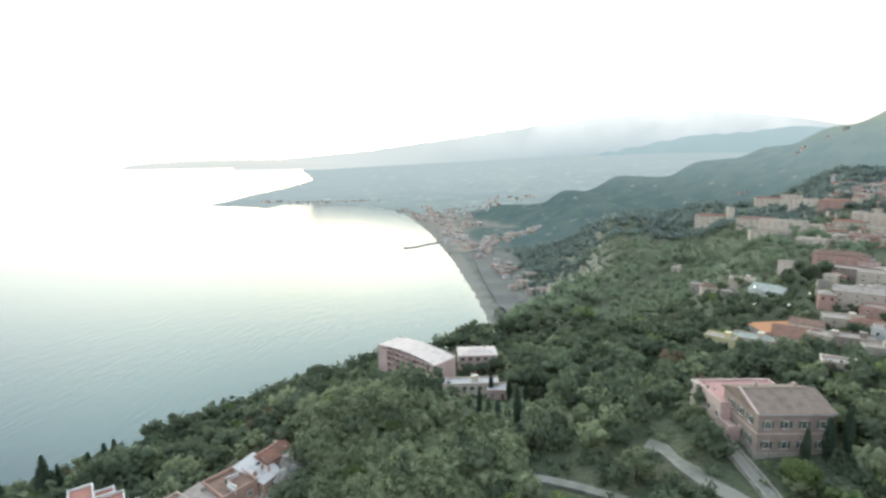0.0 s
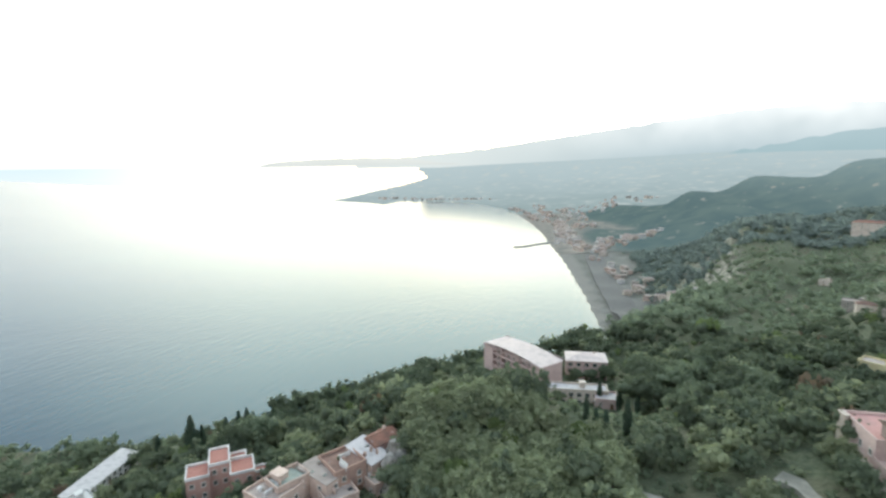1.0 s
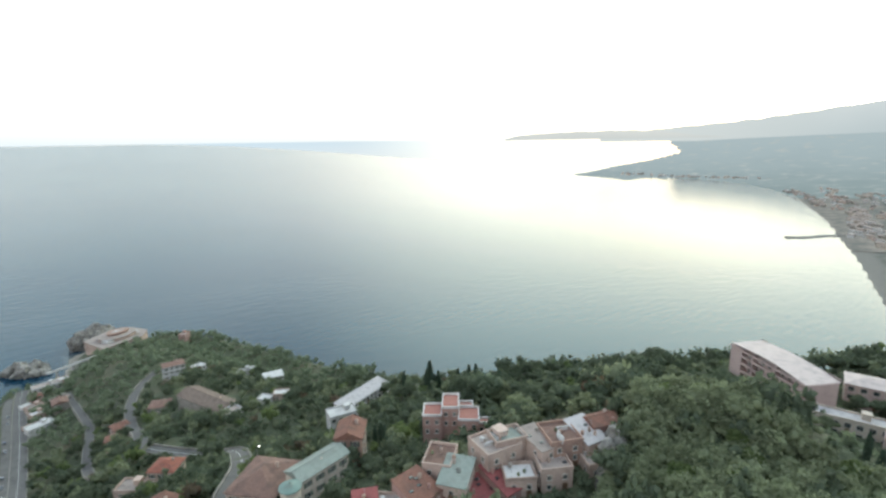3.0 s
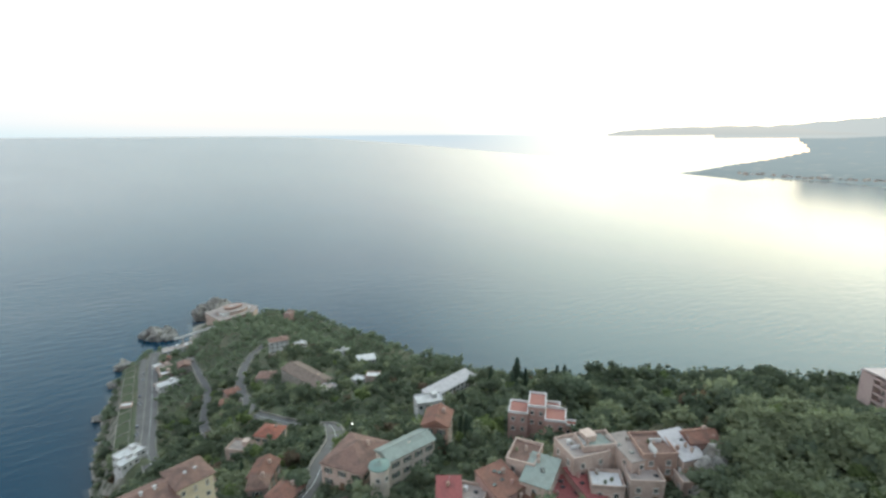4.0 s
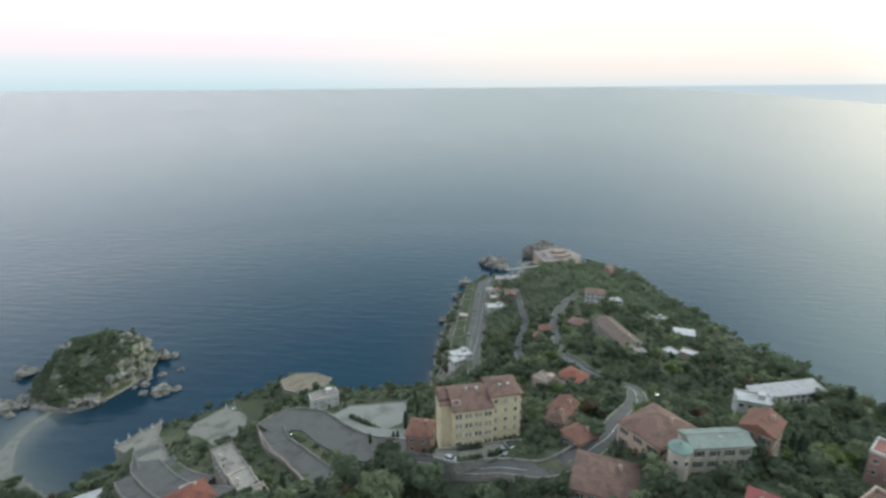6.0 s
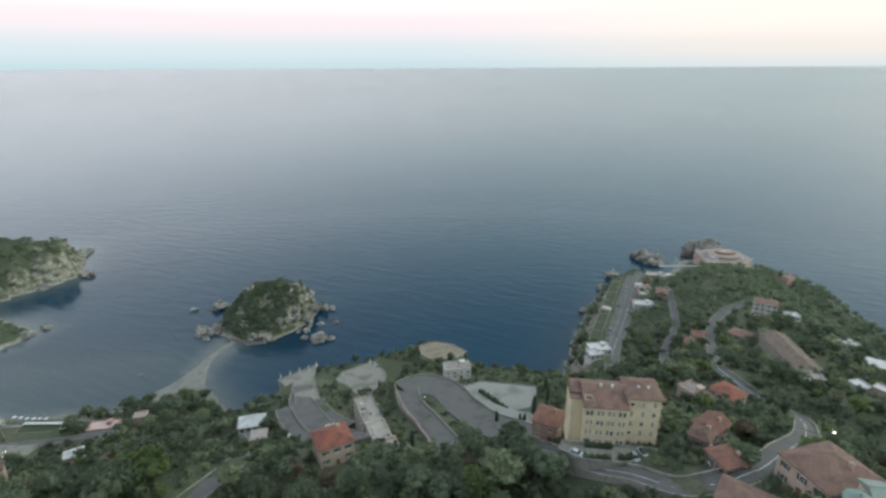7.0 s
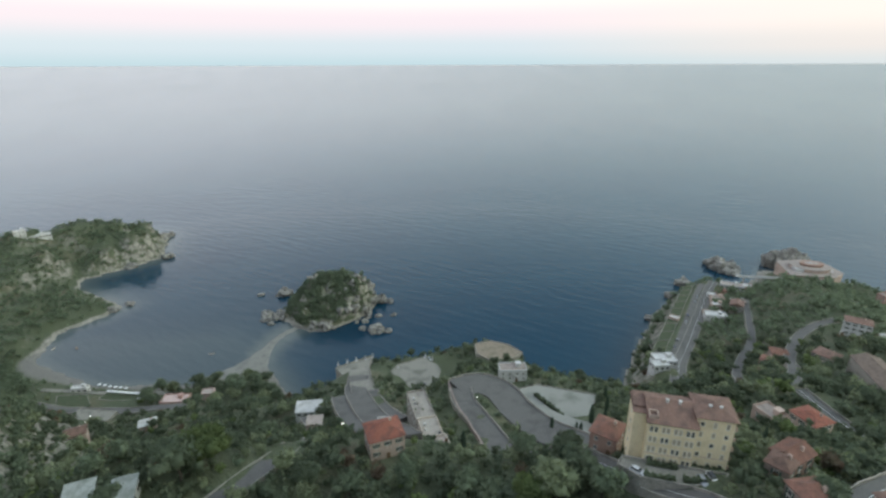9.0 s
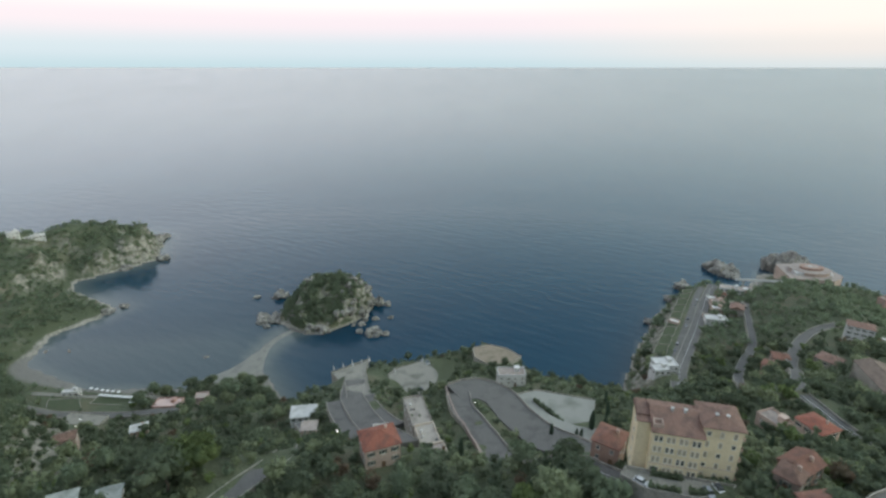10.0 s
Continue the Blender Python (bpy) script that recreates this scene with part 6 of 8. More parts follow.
def plain_house(x, y, turn, w, d, h, roof, walls, roofing, label):
    """A small house of the far town: walls with dark window openings, a roof, perhaps a roof room."""
    base = min(spot(x + a * w * 0.4, y + b * d * 0.4) for a in (-1, 1) for b in (-1, 1)) - 0.8
    BUILT.append((x, y, w * 0.5, d * 0.5))
    ob = thing("house", label, "house", pose(x, y, base, 0, 0, turn), "houses of the hill town")
    H = h + 1.6
    body = Shape().box(-w / 2, -d / 2, 0, w / 2, d / 2, H)
    if roof == "flat":
        body.box(-w / 2 - 0.1, -d / 2 - 0.1, H, w / 2 + 0.1, -d / 2 + 0.2, H + 0.8).box(-w / 2 - 0.1, d / 2 - 0.2, H, w / 2 + 0.1, d / 2 + 0.1, H + 0.8)
        body.box(-w / 2 - 0.1, -d / 2 + 0.2, H, -w / 2 + 0.2, d / 2 - 0.2, H + 0.8).box(w / 2 - 0.2, -d / 2 + 0.2, H, w / 2 + 0.1, d / 2 - 0.2, H + 0.8)
        part("roof", Shape().box(-w / 2 + 0.22, -d / 2 + 0.22, H + 0.004, w / 2 - 0.22, d / 2 - 0.22, H + 0.12).box(-w * 0.1, -d * 0.1, H + 0.12, w * 0.25, d * 0.35, H + 2.3).mesh("roof", roofing), ob)
    else:
        part("roof", hip_roof(w, d, H, min(w, d) * 0.2, 0.4, roof == "hip").mesh("roof", roofing), ob)
    part("wall", body.mesh("wall", walls), ob)
    n = 2
    for i in range(n):
        part("window", TOWN_WINDOW, ob, at=pose((i + 0.5) * w / n - w / 2, -d / 2, H - 2.0))


TOWN_WINDOW = Shape().box(-0.5, -0.06, -0.8, 0.5, 0.05, 0.7).box(-0.6, -0.12, -0.95, 0.6, 0.05, -0.8).mesh("window", GLASS)


def crowded_town(rng):
    """Rows of small houses climbing the hill, terrace above terrace."""
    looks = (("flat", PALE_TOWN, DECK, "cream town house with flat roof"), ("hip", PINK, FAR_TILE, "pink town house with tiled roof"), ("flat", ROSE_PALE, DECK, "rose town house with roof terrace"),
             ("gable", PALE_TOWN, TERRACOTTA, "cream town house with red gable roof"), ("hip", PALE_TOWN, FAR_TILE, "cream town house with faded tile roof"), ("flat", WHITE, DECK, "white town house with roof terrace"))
    # corners of each quarter: near, near, far, far
    for quarter, cols, lines in ((((380, 400), (500, 395), (790, 690), (640, 690)), 11, 17), (((200, 222), (262, 178), (410, 300), (325, 338)), 7, 10), (((545, 610), (600, 600), (760, 800), (690, 800)), 4, 6)):
        (ax, ay), (bx, by), (cx, cy), (dx, dy) = quarter
        for j in range(lines):
            for i in range(cols):
                k, t = (i + rng.uniform(0.2, 0.8)) / cols, (j + rng.uniform(0.25, 0.75)) / lines
                x = (ax * (1 - k) + bx * k) * (1 - t) + (dx * (1 - k) + cx * k) * t
                y = (ay * (1 - k) + by * k) * (1 - t) + (dy * (1 - k) + cy * k) * t
                w, d, h = rng.uniform(8, 13), rng.uniform(7, 10), rng.uniform(4.5, 9.0)
                if rng.random() < 0.12 or any(math.hypot(x - p, y - q) < (r0 + r1) * 0.55 + 3 for p, q, r0, r1 in BUILT):
                    continue
                plain_house(x, y, rng.uniform(-75, -25), w, d, h, *rng.choice(looks))


def village():
    """The town across the valley, house by house, and the villages along the bay."""
    rng = random.Random(4)
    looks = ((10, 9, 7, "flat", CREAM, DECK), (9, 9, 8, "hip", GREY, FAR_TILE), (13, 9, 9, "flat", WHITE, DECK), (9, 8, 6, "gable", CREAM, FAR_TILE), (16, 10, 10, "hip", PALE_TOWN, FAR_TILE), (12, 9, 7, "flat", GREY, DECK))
    # the hill town, terrace above terrace
    for x, y, turn, w, d, h, roof, walls, roofing, floors, label in TOWN_HOUSES:
        house(x, y, turn, w, d, h * (0.72 if x < 330 else 0.66), roof, walls, roofing, label, floors, kit=SMALL, gap=6.5, chimney=False, group="houses of the hill town")
    crowded_town(rng)
    rows = []
    for x0, y0, x1, y1, n, wide in ((245, 1290, 300, 1480, 60, 16), (290, 1380, 460, 1560, 90, 24), (185, 1500, 230, 2000, 120, 20), (250, 660, 265, 1200, 26, 16), (60, 2650, 170, 2050, 70, 30), (-620, 3330, -60, 3230, 60, 60),
                                    (600, 1000, 1100, 1500, 14, 40), (1300, 1500, 1500, 1250, 14, 60), (-800, 3330, -620, 3400, 16, 40), (300, 2200, 700, 2700, 60, 160),
                                    (226, 900, 222, 1350, 14, 12), (224, 1350, 216, 2000, 90, 20), (214, 2000, 196, 2750, 60, 26), (300, 1750, 320, 2500, 60, 50)):
        for i in range(int(n * 0.75)):
            t = rng.random()
            rows.append((x0 + (x1 - x0) * t + rng.uniform(-wide, wide), y0 + (y1 - y0) * t + rng.uniform(-22, 22), rng.uniform(0.75, 1.2)))
    for x, y, k in rows:
        xs, ys = np.array([x]), np.array([y])
        if not on_land(xs, ys)[0] or shore_distance(xs, ys)[0] < 14:
            continue
        w, d, h, roof, walls, roofing = rng.choice(looks)
        far_house(x, y, spot(x, y), radians(rng.uniform(-50, 20)), w * k, d * k, h * k, roof, walls, roofing)
    me = bpy.data.meshes.new("far_houses")
    v, f, mats = [], [], []
    for n, (material, shape) in enumerate(FAR_BOX.values()):
        base = len(v)
        v += shape.v
        f += [tuple(base + i for i in q) for q in shape.f]
        mats += [n] * len(shape.f)
        me.materials.append(material)
    me.from_pydata(v, [], f)
    me.polygons.foreach_set("material_index", mats)
    tagged(new("far_houses", me), "pale houses of the far town and bay villages", "houses", kind="stuff")


village()

# ---- roads, terraces, paths ----
road("road_cape", ((-300, 72), (-357, 84), (-443, 111), (-531, 138), (-582, 156)), 9, ASPHALT, "grey asphalt road running out along the cape", 0.5, True)
road("pavement_cape", ((-352, 77), (-417, 95.5), (-476, 113), (-531, 129), (-566, 141)), 6.0, ASPHALT, "grey parking strip beside the cape road", 0)
road("lane_wood", ((-262, 92), (-330, 112), (-362, 124), (-409, 144), (-478, 160), (-520, 170)), 5, ASPHALT, "narrow lane through the cape's trees", 0.4)
road("lane_villa", ((-255, 112), (-300, 130), (-334, 141), (-377, 161), (-404, 183), (-420, 203)), 6, ASPHALT, "grey lane winding up to the villas", 0.5)
road("road_hotel", ((-170, -6), (-143, 6), (-128, 22), (-117, 37), (-109, 48), (-113, 63), (-127, 78), (-150, 98), (-200, 122), (-250, 112)), 6.5, ASPHALT, "asphalt road passing below the hotel", 0.8, True)
road("ramp", ((-222, -48), (-210, -43), (-194, -32), (-173, -20), (-158, -12), (-146, -4)), 11, ASPHALT, "narrow ramp of grey asphalt beside a stone wall", 0.9)
road("car_park_apron", ((-214, -9), (-206, 4), (-202, 14), (-202, 22)), 11, PALE_GRAVEL, "pale gravel apron of the car park", 0, lift=0.4)
road("hairpin", ((-150, 10), (-172, 13), (-187, 7), (-197, -5), (-211, -18), (-224, -28), (-228, -40), (-221, -49)), 16.5, ASPHALT, "hairpin bend of asphalt road with stone walls", 0.9, sides=(-1,))
road("road_belvedere", ((-148, -51), (-172, -65), (-190, -79), (-206, -94), (-224, -108), (-236, -113), (-250, -118.5)), 12, ASPHALT, "asphalt lane to the viewing terrace", 0.5, lift=1.1)
road("yard_belvedere", ((-186, -75), (-198, -88), (-212, -101), (-222, -108)), 25, ASPHALT, "broad asphalt yard before the viewing terrace", 0.6)
road("road_gardens", ((-92, -92), (-101, -89), (-109, -86.5), (-118, -84.5), (-131, -86), (-150, -96), (-192, -117), (-210, -132)), 7.0, ASPHALT, "road through the gardens above the beach", 0.6)
road("path_wood", ((10, 132), (19, 123), (20.5, 118.6), (19.3, 115.2), (21, 111.4), (27.8, 108.9), (34.2, 104.4), (39.8, 99), (48, 90)), 2.6, GRAVEL, "pale winding gravel path in the wood", 0)
road("driveway", ((70.8, 112), (70.6, 104), (70.2, 96), (69.4, 88), (68, 80)), 2.6, GRAVEL, "pale driveway climbing to the villa", 0.7)
road("path_garden", ((55.5, 109), (58.6, 105), (58.8, 99), (60.5, 92), (63.5, 86), (66, 78)), 4.6, GRAVEL, "pale garden path beside the driveway", 0)
road("road_beach", ((222, 1290), (206, 1100), (199, 975), (186, 790)), 6, GRAVEL, "long pale promenade behind the beach", 0)
road("road_coast", ((232, 1290), (216, 1100), (206, 975), (196, 790), (196, 660)), 44, ASPHALT, "broad grey railway yard and coast road behind the beach", 0)
road("railway", ((-150, -420), (-205, -360), (-226, -328), (-238, -282), (-232, -240)), 6, ASPHALT, "railway bed above the beach", 0.3)
road("path_beach", ((-240, -380), (-252, -330), (-262, -296), (-258, -262)), 2.4, GRAVEL, "gravel beach promenade", 0.3)

BUILT.extend(((21, 107, 3, 3), (28, 104.5, 3, 3), (34.5, 100, 3, 3), (40, 94, 3, 3), (57, 100, 2.5, 2.5), (58, 93, 3, 3), (62, 83, 3, 3), (66, 92, 2, 2)))     # mown banks along the paths
terrace("belvedere", ((-273, -147), (-294.5, -129), (-277, -125), (-252, -111), (-246, -124), (-263.5, -134.5)), 47, GRAVEL, "pale viewing terrace with a stone parapet above the cove", 0.9)
road("belvedere_neck", ((-224, -104), (-232, -108), (-242, -113.5), (-252, -118.5), (-262, -124)), 12.5, GRAVEL, "pale paved neck of the viewing terrace", 0.9, lift=1.4)
terrace("lower_belvedere", ((-279, -109), (-288, -107), (-297, -97), (-303, -92), (-298, -84), (-301, -73), (-285, -70), (-276, -62), (-262, -66), (-250, -76), (-256, -86), (-268, -98)), 47.5, GRAVEL, "round paved viewing terrace", 0.5)
terrace("old_terrace", ((-313, -59), (-320, -49), (-318, -36), (-310, -25), (-299, -32), (-294, -44), (-301, -55)), 57, EARTH, "brown earthen terrace on the bluff", 0.4)
terrace("car_park", ((-226, -25), (-236, -10), (-235, 19), (-209, 17), (-202, 6), (-212, -9), (-219, -18)), 84, PALE_GRAVEL, "pale empty gravel car park on retaining walls", 0.5)
terrace("clay_court", ((188, 236), (214, 236), (216, 252), (190, 252)), 152.5, COURT_CLAY, "orange clay tennis court", 0, "court", 6)
terrace("hotel_yard", ((-125, 18.5), (-121.6, 24), (-121.6, 36), (-124.6, 44), (-128.4, 46.5), (-128.4, 20)), 138.8, GRAVEL, "paved yard before the yellow hotel", 0.8, "yard", 8)
# narrow lawns with pale walls between them, below the cape road
for n in range(9):
    x, y = -382 - 19 * n, 76 + 5.7 * n
    terrace("garden_terrace", ((x, y - 7), (x - 17, y - 2), (x - 20, y + 7.5), (x - 3, y + 3)), spot(x - 10, y + 4) + 0.6, LAWN, "small lawn terrace with a pale wall", 0.45, "terrace", 6)


terrace("lido_lawn", ((-242, -327), (-248.5, -294), (-258, -294.5), (-251, -328.5)), 9.6, LAWN, "green lawn of the beach lido", 0.4, "terrace", 6)
terrace("lido_lawn", ((-225, -347), (-233, -323), (-244, -339.5), (-236.5, -359)), 10.6, LAWN, "small green lawn above the beach", 0.4, "terrace", 6)
terrace("lido_deck", ((-246, -299), (-251.5, -300.5), (-252.5, -295), (-248, -292.5)), 9.9, CANVAS, "white slatted sun deck of the lido", 0, "deck", 4)
terrace("lido_yard", ((-216, -325), (-222, -296), (-232, -298), (-228, -326)), 12.6, GRAVEL, "grey yard behind the beach lawns", 0.4, "yard", 6)

def retaining_wall():
    """The long brown wall that carries the ramp."""
    ob = thing("retaining_wall", "long brown stone retaining wall beside the ramp", "wall", Matrix.Identity(4), kind="structure")
    p = smooth_line(((-236, -58), (-222, -53.5), (-206, -45.5), (-190, -36), (-172, -27.5), (-154, -19)), 4)
    z = height(p[:, 0], p[:, 1])
    for (ax, ay), (bx, by), az, bz in zip(p[:-1], p[1:], z[:-1], z[1:]):
        d = Vector((bx - ax, by - ay, 0)).normalized()
        n = Vector((-d.y, d.x, 0)) * 0.4
        a, b = Vector((ax, ay, 0)), Vector((bx, by, 0))
        ring = [a - n, b - n, b + n, a + n]
        low, high = (-4.0, 2.3), (az, bz, bz, az)
        v = [(q.x, q.y, h + low[0]) for q, h in zip(ring, high)] + [(q.x, q.y, h + low[1]) for q, h in zip(ring, high)]
        part("wall_panel", Shape().add(v, BOX_FACES).mesh("wall_panel", OLD_ROSE), ob)
    TRACKS.append(np.c_[p, np.full(len(p), 1.5)])


retaining_wall()

# ---- the jetty and the spit ----
def jetty():
    ob = thing("jetty", "curved stone breakwater reaching into the bay", "breakwater", pose(0, 0, 0))
    p = smooth_line(((150, 1528), (110, 1500), (75, 1462), (38, 1448)), 8)
    d = np.gradient(p, axis=0)
    n = np.stack([-d[:, 1], d[:, 0]], 1) / np.linalg.norm(d, axis=1)[:, None]
    off = np.array((-9, -5.5, -2, 2, 5.5, 9))
    X, Y = p[:, None, 0] + n[:, None, 0] * off, p[:, None, 1] + n[:, None, 1] * off
    Z = np.array((-4, 1.6, 2.8, 2.8, 1.6, -4)) + 0.5 * ripple(X, Y, 4)
    me, _ = sheet("mole", X, Y, Z, ROCK, smooth=False)
    part("mole", me, ob)
    for k in range(14):
        q = p[int(k * len(p) / 14)] + np.array([random.uniform(-9, 9), random.uniform(-9, 9)])
        part("boulder", rock_mesh(k, 3.5, 0.6), ob, at=pose(q[0], q[1], 0.6, 0, 0, random.uniform(0, 360)))


def rock_mesh(seed, size, flat=0.8, detail=2):
    bm = bmesh.new()
    bmesh.ops.create_icosphere(bm, subdivisions=detail, radius=1)
    for v in bm.verts:
        p = v.co + Vector((seed * 7.1, seed * 3.3, 0))
        n = noise.noise(p * 1.2) * 0.6 + noise.noise(p * 2.9) * 0.3 + noise.noise(p * 6.5) * 0.16 - 0.35 * abs(noise.noise(p * 2.1 + Vector((9, 4, 2))))
        v.co = v.co * (1.05 + n) * size
        v.co.z *= flat
    me = bpy.data.meshes.new("rock")
    bm.to_mesh(me)
    bm.free()
    me.materials.append(ROCK)
    return me


jetty()


def sand_spit():
    """The shingle bar between the beach and the island, half under water."""
    near = smooth_line(((-287, -193), (-296, -208), (-308, -224), (-325, -238), (-345, -249), (-364, -254), (-379, -252), (-393, -247), (-412, -244)), 4)
    away = smooth_line(((-292, -292), (-304, -284), (-317, -276), (-329, -270), (-344, -267), (-359, -265), (-379, -262), (-395, -256), (-412, -252)), 4)
    t = np.linspace(0, 1, 48)
    near, away = (np.stack([np.interp(t, np.linspace(0, 1, len(e)), e[:, i]) for i in (0, 1)], 1) for e in (near, away))
    k = np.linspace(-1, 1, 13)
    w = (k + 1) / 2
    X = near[:, None, 0] * (1 - w) + away[:, None, 0] * w
    Y = near[:, None, 1] * (1 - w) + away[:, None, 1] * w
    crown = np.interp(t, (0, 0.3, 0.6, 1), (0.9, 0.5, 0.3, 0.16))
    Z = crown[:, None] * (1 - k ** 2) - 0.3 * k ** 2 + 0.1 * ripple(X, Y, 5)
    me, _ = sheet("sand_spit", X, Y, Z, SAND)
    tagged(new("sand_spit", me), "pale curved shingle spit leading to the island", "beach", kind="structure")


sand_spit()


# ---- the island ----
ISLAND_AT = pose(-431.8, -235.4, 0, 0, 0, 105)     # local x along the shore, y out to sea


def island_height(u, v):
    """A crag with a level crest, a long wooded slope to the spit and broken cliffs at its end."""
    rise = np.interp(u, (-58, -48, -34, -22, -5, 18, 31, 38, 44, 50), (-0.2, 0.05, 0.42, 0.90, 1.0, 0.97, 0.94, 0.62, 0.08, -0.3))
    deep = np.interp(v, (-50, -41, -34, -20, -4, 10, 26, 36, 44), (-0.3, 0.02, 0.16, 0.46, 0.80, 1.0, 0.92, 0.40, -0.3))
    whole = np.where((rise > 0) & (deep > 0), rise * deep, np.minimum(rise, deep))
    whole = whole - 0.5 * np.clip((1.46 * (u - 5) - 40 - v) / 14, 0, 1) * (u > 5) - 0.5 * np.clip((-0.52 * (u + 10) - 40 - v) / 14, 0, 1) * (u < -10)
    bite = np.exp(-((u - 36) / 7) ** 2 - ((v + 30) / 12) ** 2) + np.exp(-((u + 40) / 9) ** 2 - ((v + 34) / 13) ** 2)
    return 35 * whole - 9 * bite + np.clip(whole * 3, 0, 1) * (2.6 * ripple(u, v, 5.5) + 1.5 * ripple(u, v, 2.4, 4))


def island():
    ob = thing("island", "small rocky wooded island in the cove", "island", ISLAND_AT)
    X, Y = np.meshgrid(np.arange(-58, 51, 1.8), np.arange(-50, 45, 1.8))
    Z = island_height(X, Y)
    me, _ = sheet("mound", X, Y, Z, HILLSIDE, keep=Z > -3)
    part("mound", me, ob)
    rng = random.Random(5)
    rows = [(-10.4, -38, 3.0), (-7, -36, 3.4), (-0.5, -36, 4.0), (4.7, -39, 4.2), (8.3, -37, 2.6), (15.8, -24, 3.6), (21.6, -20, 4.4), (28, -14, 5.0), (36, -6, 4.6), (42, 12, 4.2),
            (-62, -5.6, 4.4), (-52, -17, 3.8), (-66, -11, 3.0), (-45, -17, 3.2), (-56, -10, 3.0), (40, 2, 3.4), (44, 22, 4.6), (38, 28, 5.0)]
    for k in range(34):
        rows.append((rng.uniform(16, 42), rng.uniform(-24, 32), rng.uniform(1.4, 3.6)))
    for k in range(20):
        rows.append((rng.uniform(-46, 20), rng.uniform(-36, 26), rng.uniform(0.9, 2.2)))
    for k, (u, v, size) in enumerate(rows):
        z = max(0.2, float(island_height(np.array([u]), np.array([v]))[0]))
        part("boulder", rock_mesh(k, size, rng.uniform(0.6, 1.1)), ob, at=pose(u, v, z + size * 0.15, rng.uniform(0, 35), 0, rng.uniform(0, 360)))
    for u, v, s in ((-21, 12, 3.6), (-16, 14, 3.0), (27, 12, 3.8), (33, 14, 3.4), (24, 20, 4.0), (6, 15, 2.4), (38, 20, 4.2)):
        z = float(island_height(np.array([u]), np.array([v]))[0])
        part("crag", rock_mesh(int(s * 10), s, 1.1), ob, at=pose(u, v, z + 0.4, 0, 0, s * 40))


island()
SEA_ROCKS = ((-449, -330, 4, 0.6), (-458, -306, 8, 0.8), (-401, -290, 6, 0.7), (-410, -298, 4, 0.8), (-414, -284, 5, 0.7), (-392, -281, 3.4, 0.6), (-467, -193, 5, 1.7), (-469, -184, 4, 0.7),
             (-436, -184, 3.4, 0.6), (-442, -170, 2.8, 0.6), (-407, -189, 3.6, 0.6), (-406, -175, 7.5, 0.75), (-409, -163, 4.2, 0.7), (-398, -226, 4, 0.7), (-392, -236, 3.4, 0.7), (-396, -231, 3, 0.7))
for n, (x, y, s, f) in enumerate(SEA_ROCKS):
    rock = new("sea_rock", rock_mesh(40 + n, s, f, 3))
    rock.matrix_basis = pose(x, y, s * f * 0.15, 0, 0, n * 47)
    tagged(rock, "pale weathered rock standing in the sea", "rock", "rocks round the island")
CAPE_ROCKS = ((-660, 182, 11, 0.9), (-674, 176, 9, 1.0), (-686, 182, 8, 0.8), (-668, 194, 10, 0.7), (-650, 190, 9, 0.6), (-700, 268, 15, 1.15), (-716, 280, 13, 0.9), (-690, 244, 10, 1.5), (-684, 254, 9, 1.7), (-678, 262, 10, 1.6), (-704, 256, 12, 1.2),
              (-735, 290, 9, 0.5), (-578, -586, 10, 0.8), (-596, -590, 8, 0.7), (-520, -520, 8, 0.6), (-480, -540, 7, 0.6), (-392, -452, 5, 0.5), (-376, -458, 6, 0.6), (-358, -74, 8, 0.8), (-352, -48, 7, 0.7), (-345, -92, 6, 0.8),
              (-318, -144, 6, 0.7), (-306, -158, 5, 0.7), (-600, 128, 8, 0.8), (-560, 110, 7, 0.7), (-500, 84, 6, 0.7))
for n, (x, y, s, f) in enumerate(CAPE_ROCKS):
    rock = new("shore_rock", rock_mesh(80 + n, s, f, 4 if s > 8 else 3))
    rock.matrix_basis = pose(x, y, s * f * 0.2, 0, 0, n * 61)
    tagged(rock, "rugged brown-grey rock at the foot of the cliff", "rock", "rocks along the shore")

def rock_face():
    """The pale rock and walling under the edge of the knoll."""
    for n, (x, y, z, s) in enumerate(((-27.6, 113.5, 164.0, 3.0), (-28.2, 117.5, 165.5, 3.4), (-29.0, 121.5, 167.0, 3.0), (-27.0, 109.8, 162.5, 2.6))):
        rock = new("rock_face", rock_mesh(140 + n, s, 1.7, 3))
        rock.matrix_basis = pose(x, y, z, 0, 0, n * 50)
        tagged(rock, "pale broken rock face below the wooded knoll", "rock", "rocks under the knoll")


rock_face()

# ---- plants ----
def orient(n, normal, rng, size, aspect=0.7, tilt=0.7):
    """Random leaf sprays: triangles pairs lying roughly across the given normals."""
    normal = normal + tilt * rng.normal(size=(n, 3))
    normal /= np.linalg.norm(normal, axis=1)[:, None]
    u = np.cross(normal, rng.normal(size=(n, 3)))
    u /= np.linalg.norm(u, axis=1)[:, None]
    v = np.cross(normal, u)
    s = (size * rng.uniform(0.6, 1.3, n))[:, None]
    return np.stack([-u * s, v * s * aspect, u * s, -v * s * aspect * 0.8], 1)


def lumps(rng, count, radius, tall):
    """Centres and radii of the clumps that make up a crown."""
    c = rng.normal(size=(count, 3)) * (0.42, 0.42, 0.30)
    c = np.clip(c, -0.8, 0.8) * (radius, radius, tall)
    return c, radius * rng.uniform(0.26, 0.48, count)


ICO = bmesh.new()
bmesh.ops.create_icosphere(ICO, subdivisions=1, radius=1)
ICO_V = np.array([v.co[:] for v in ICO.verts])
ICO_F = np.array([[v.index for v in f.verts] for f in ICO.faces])
ICO.free()


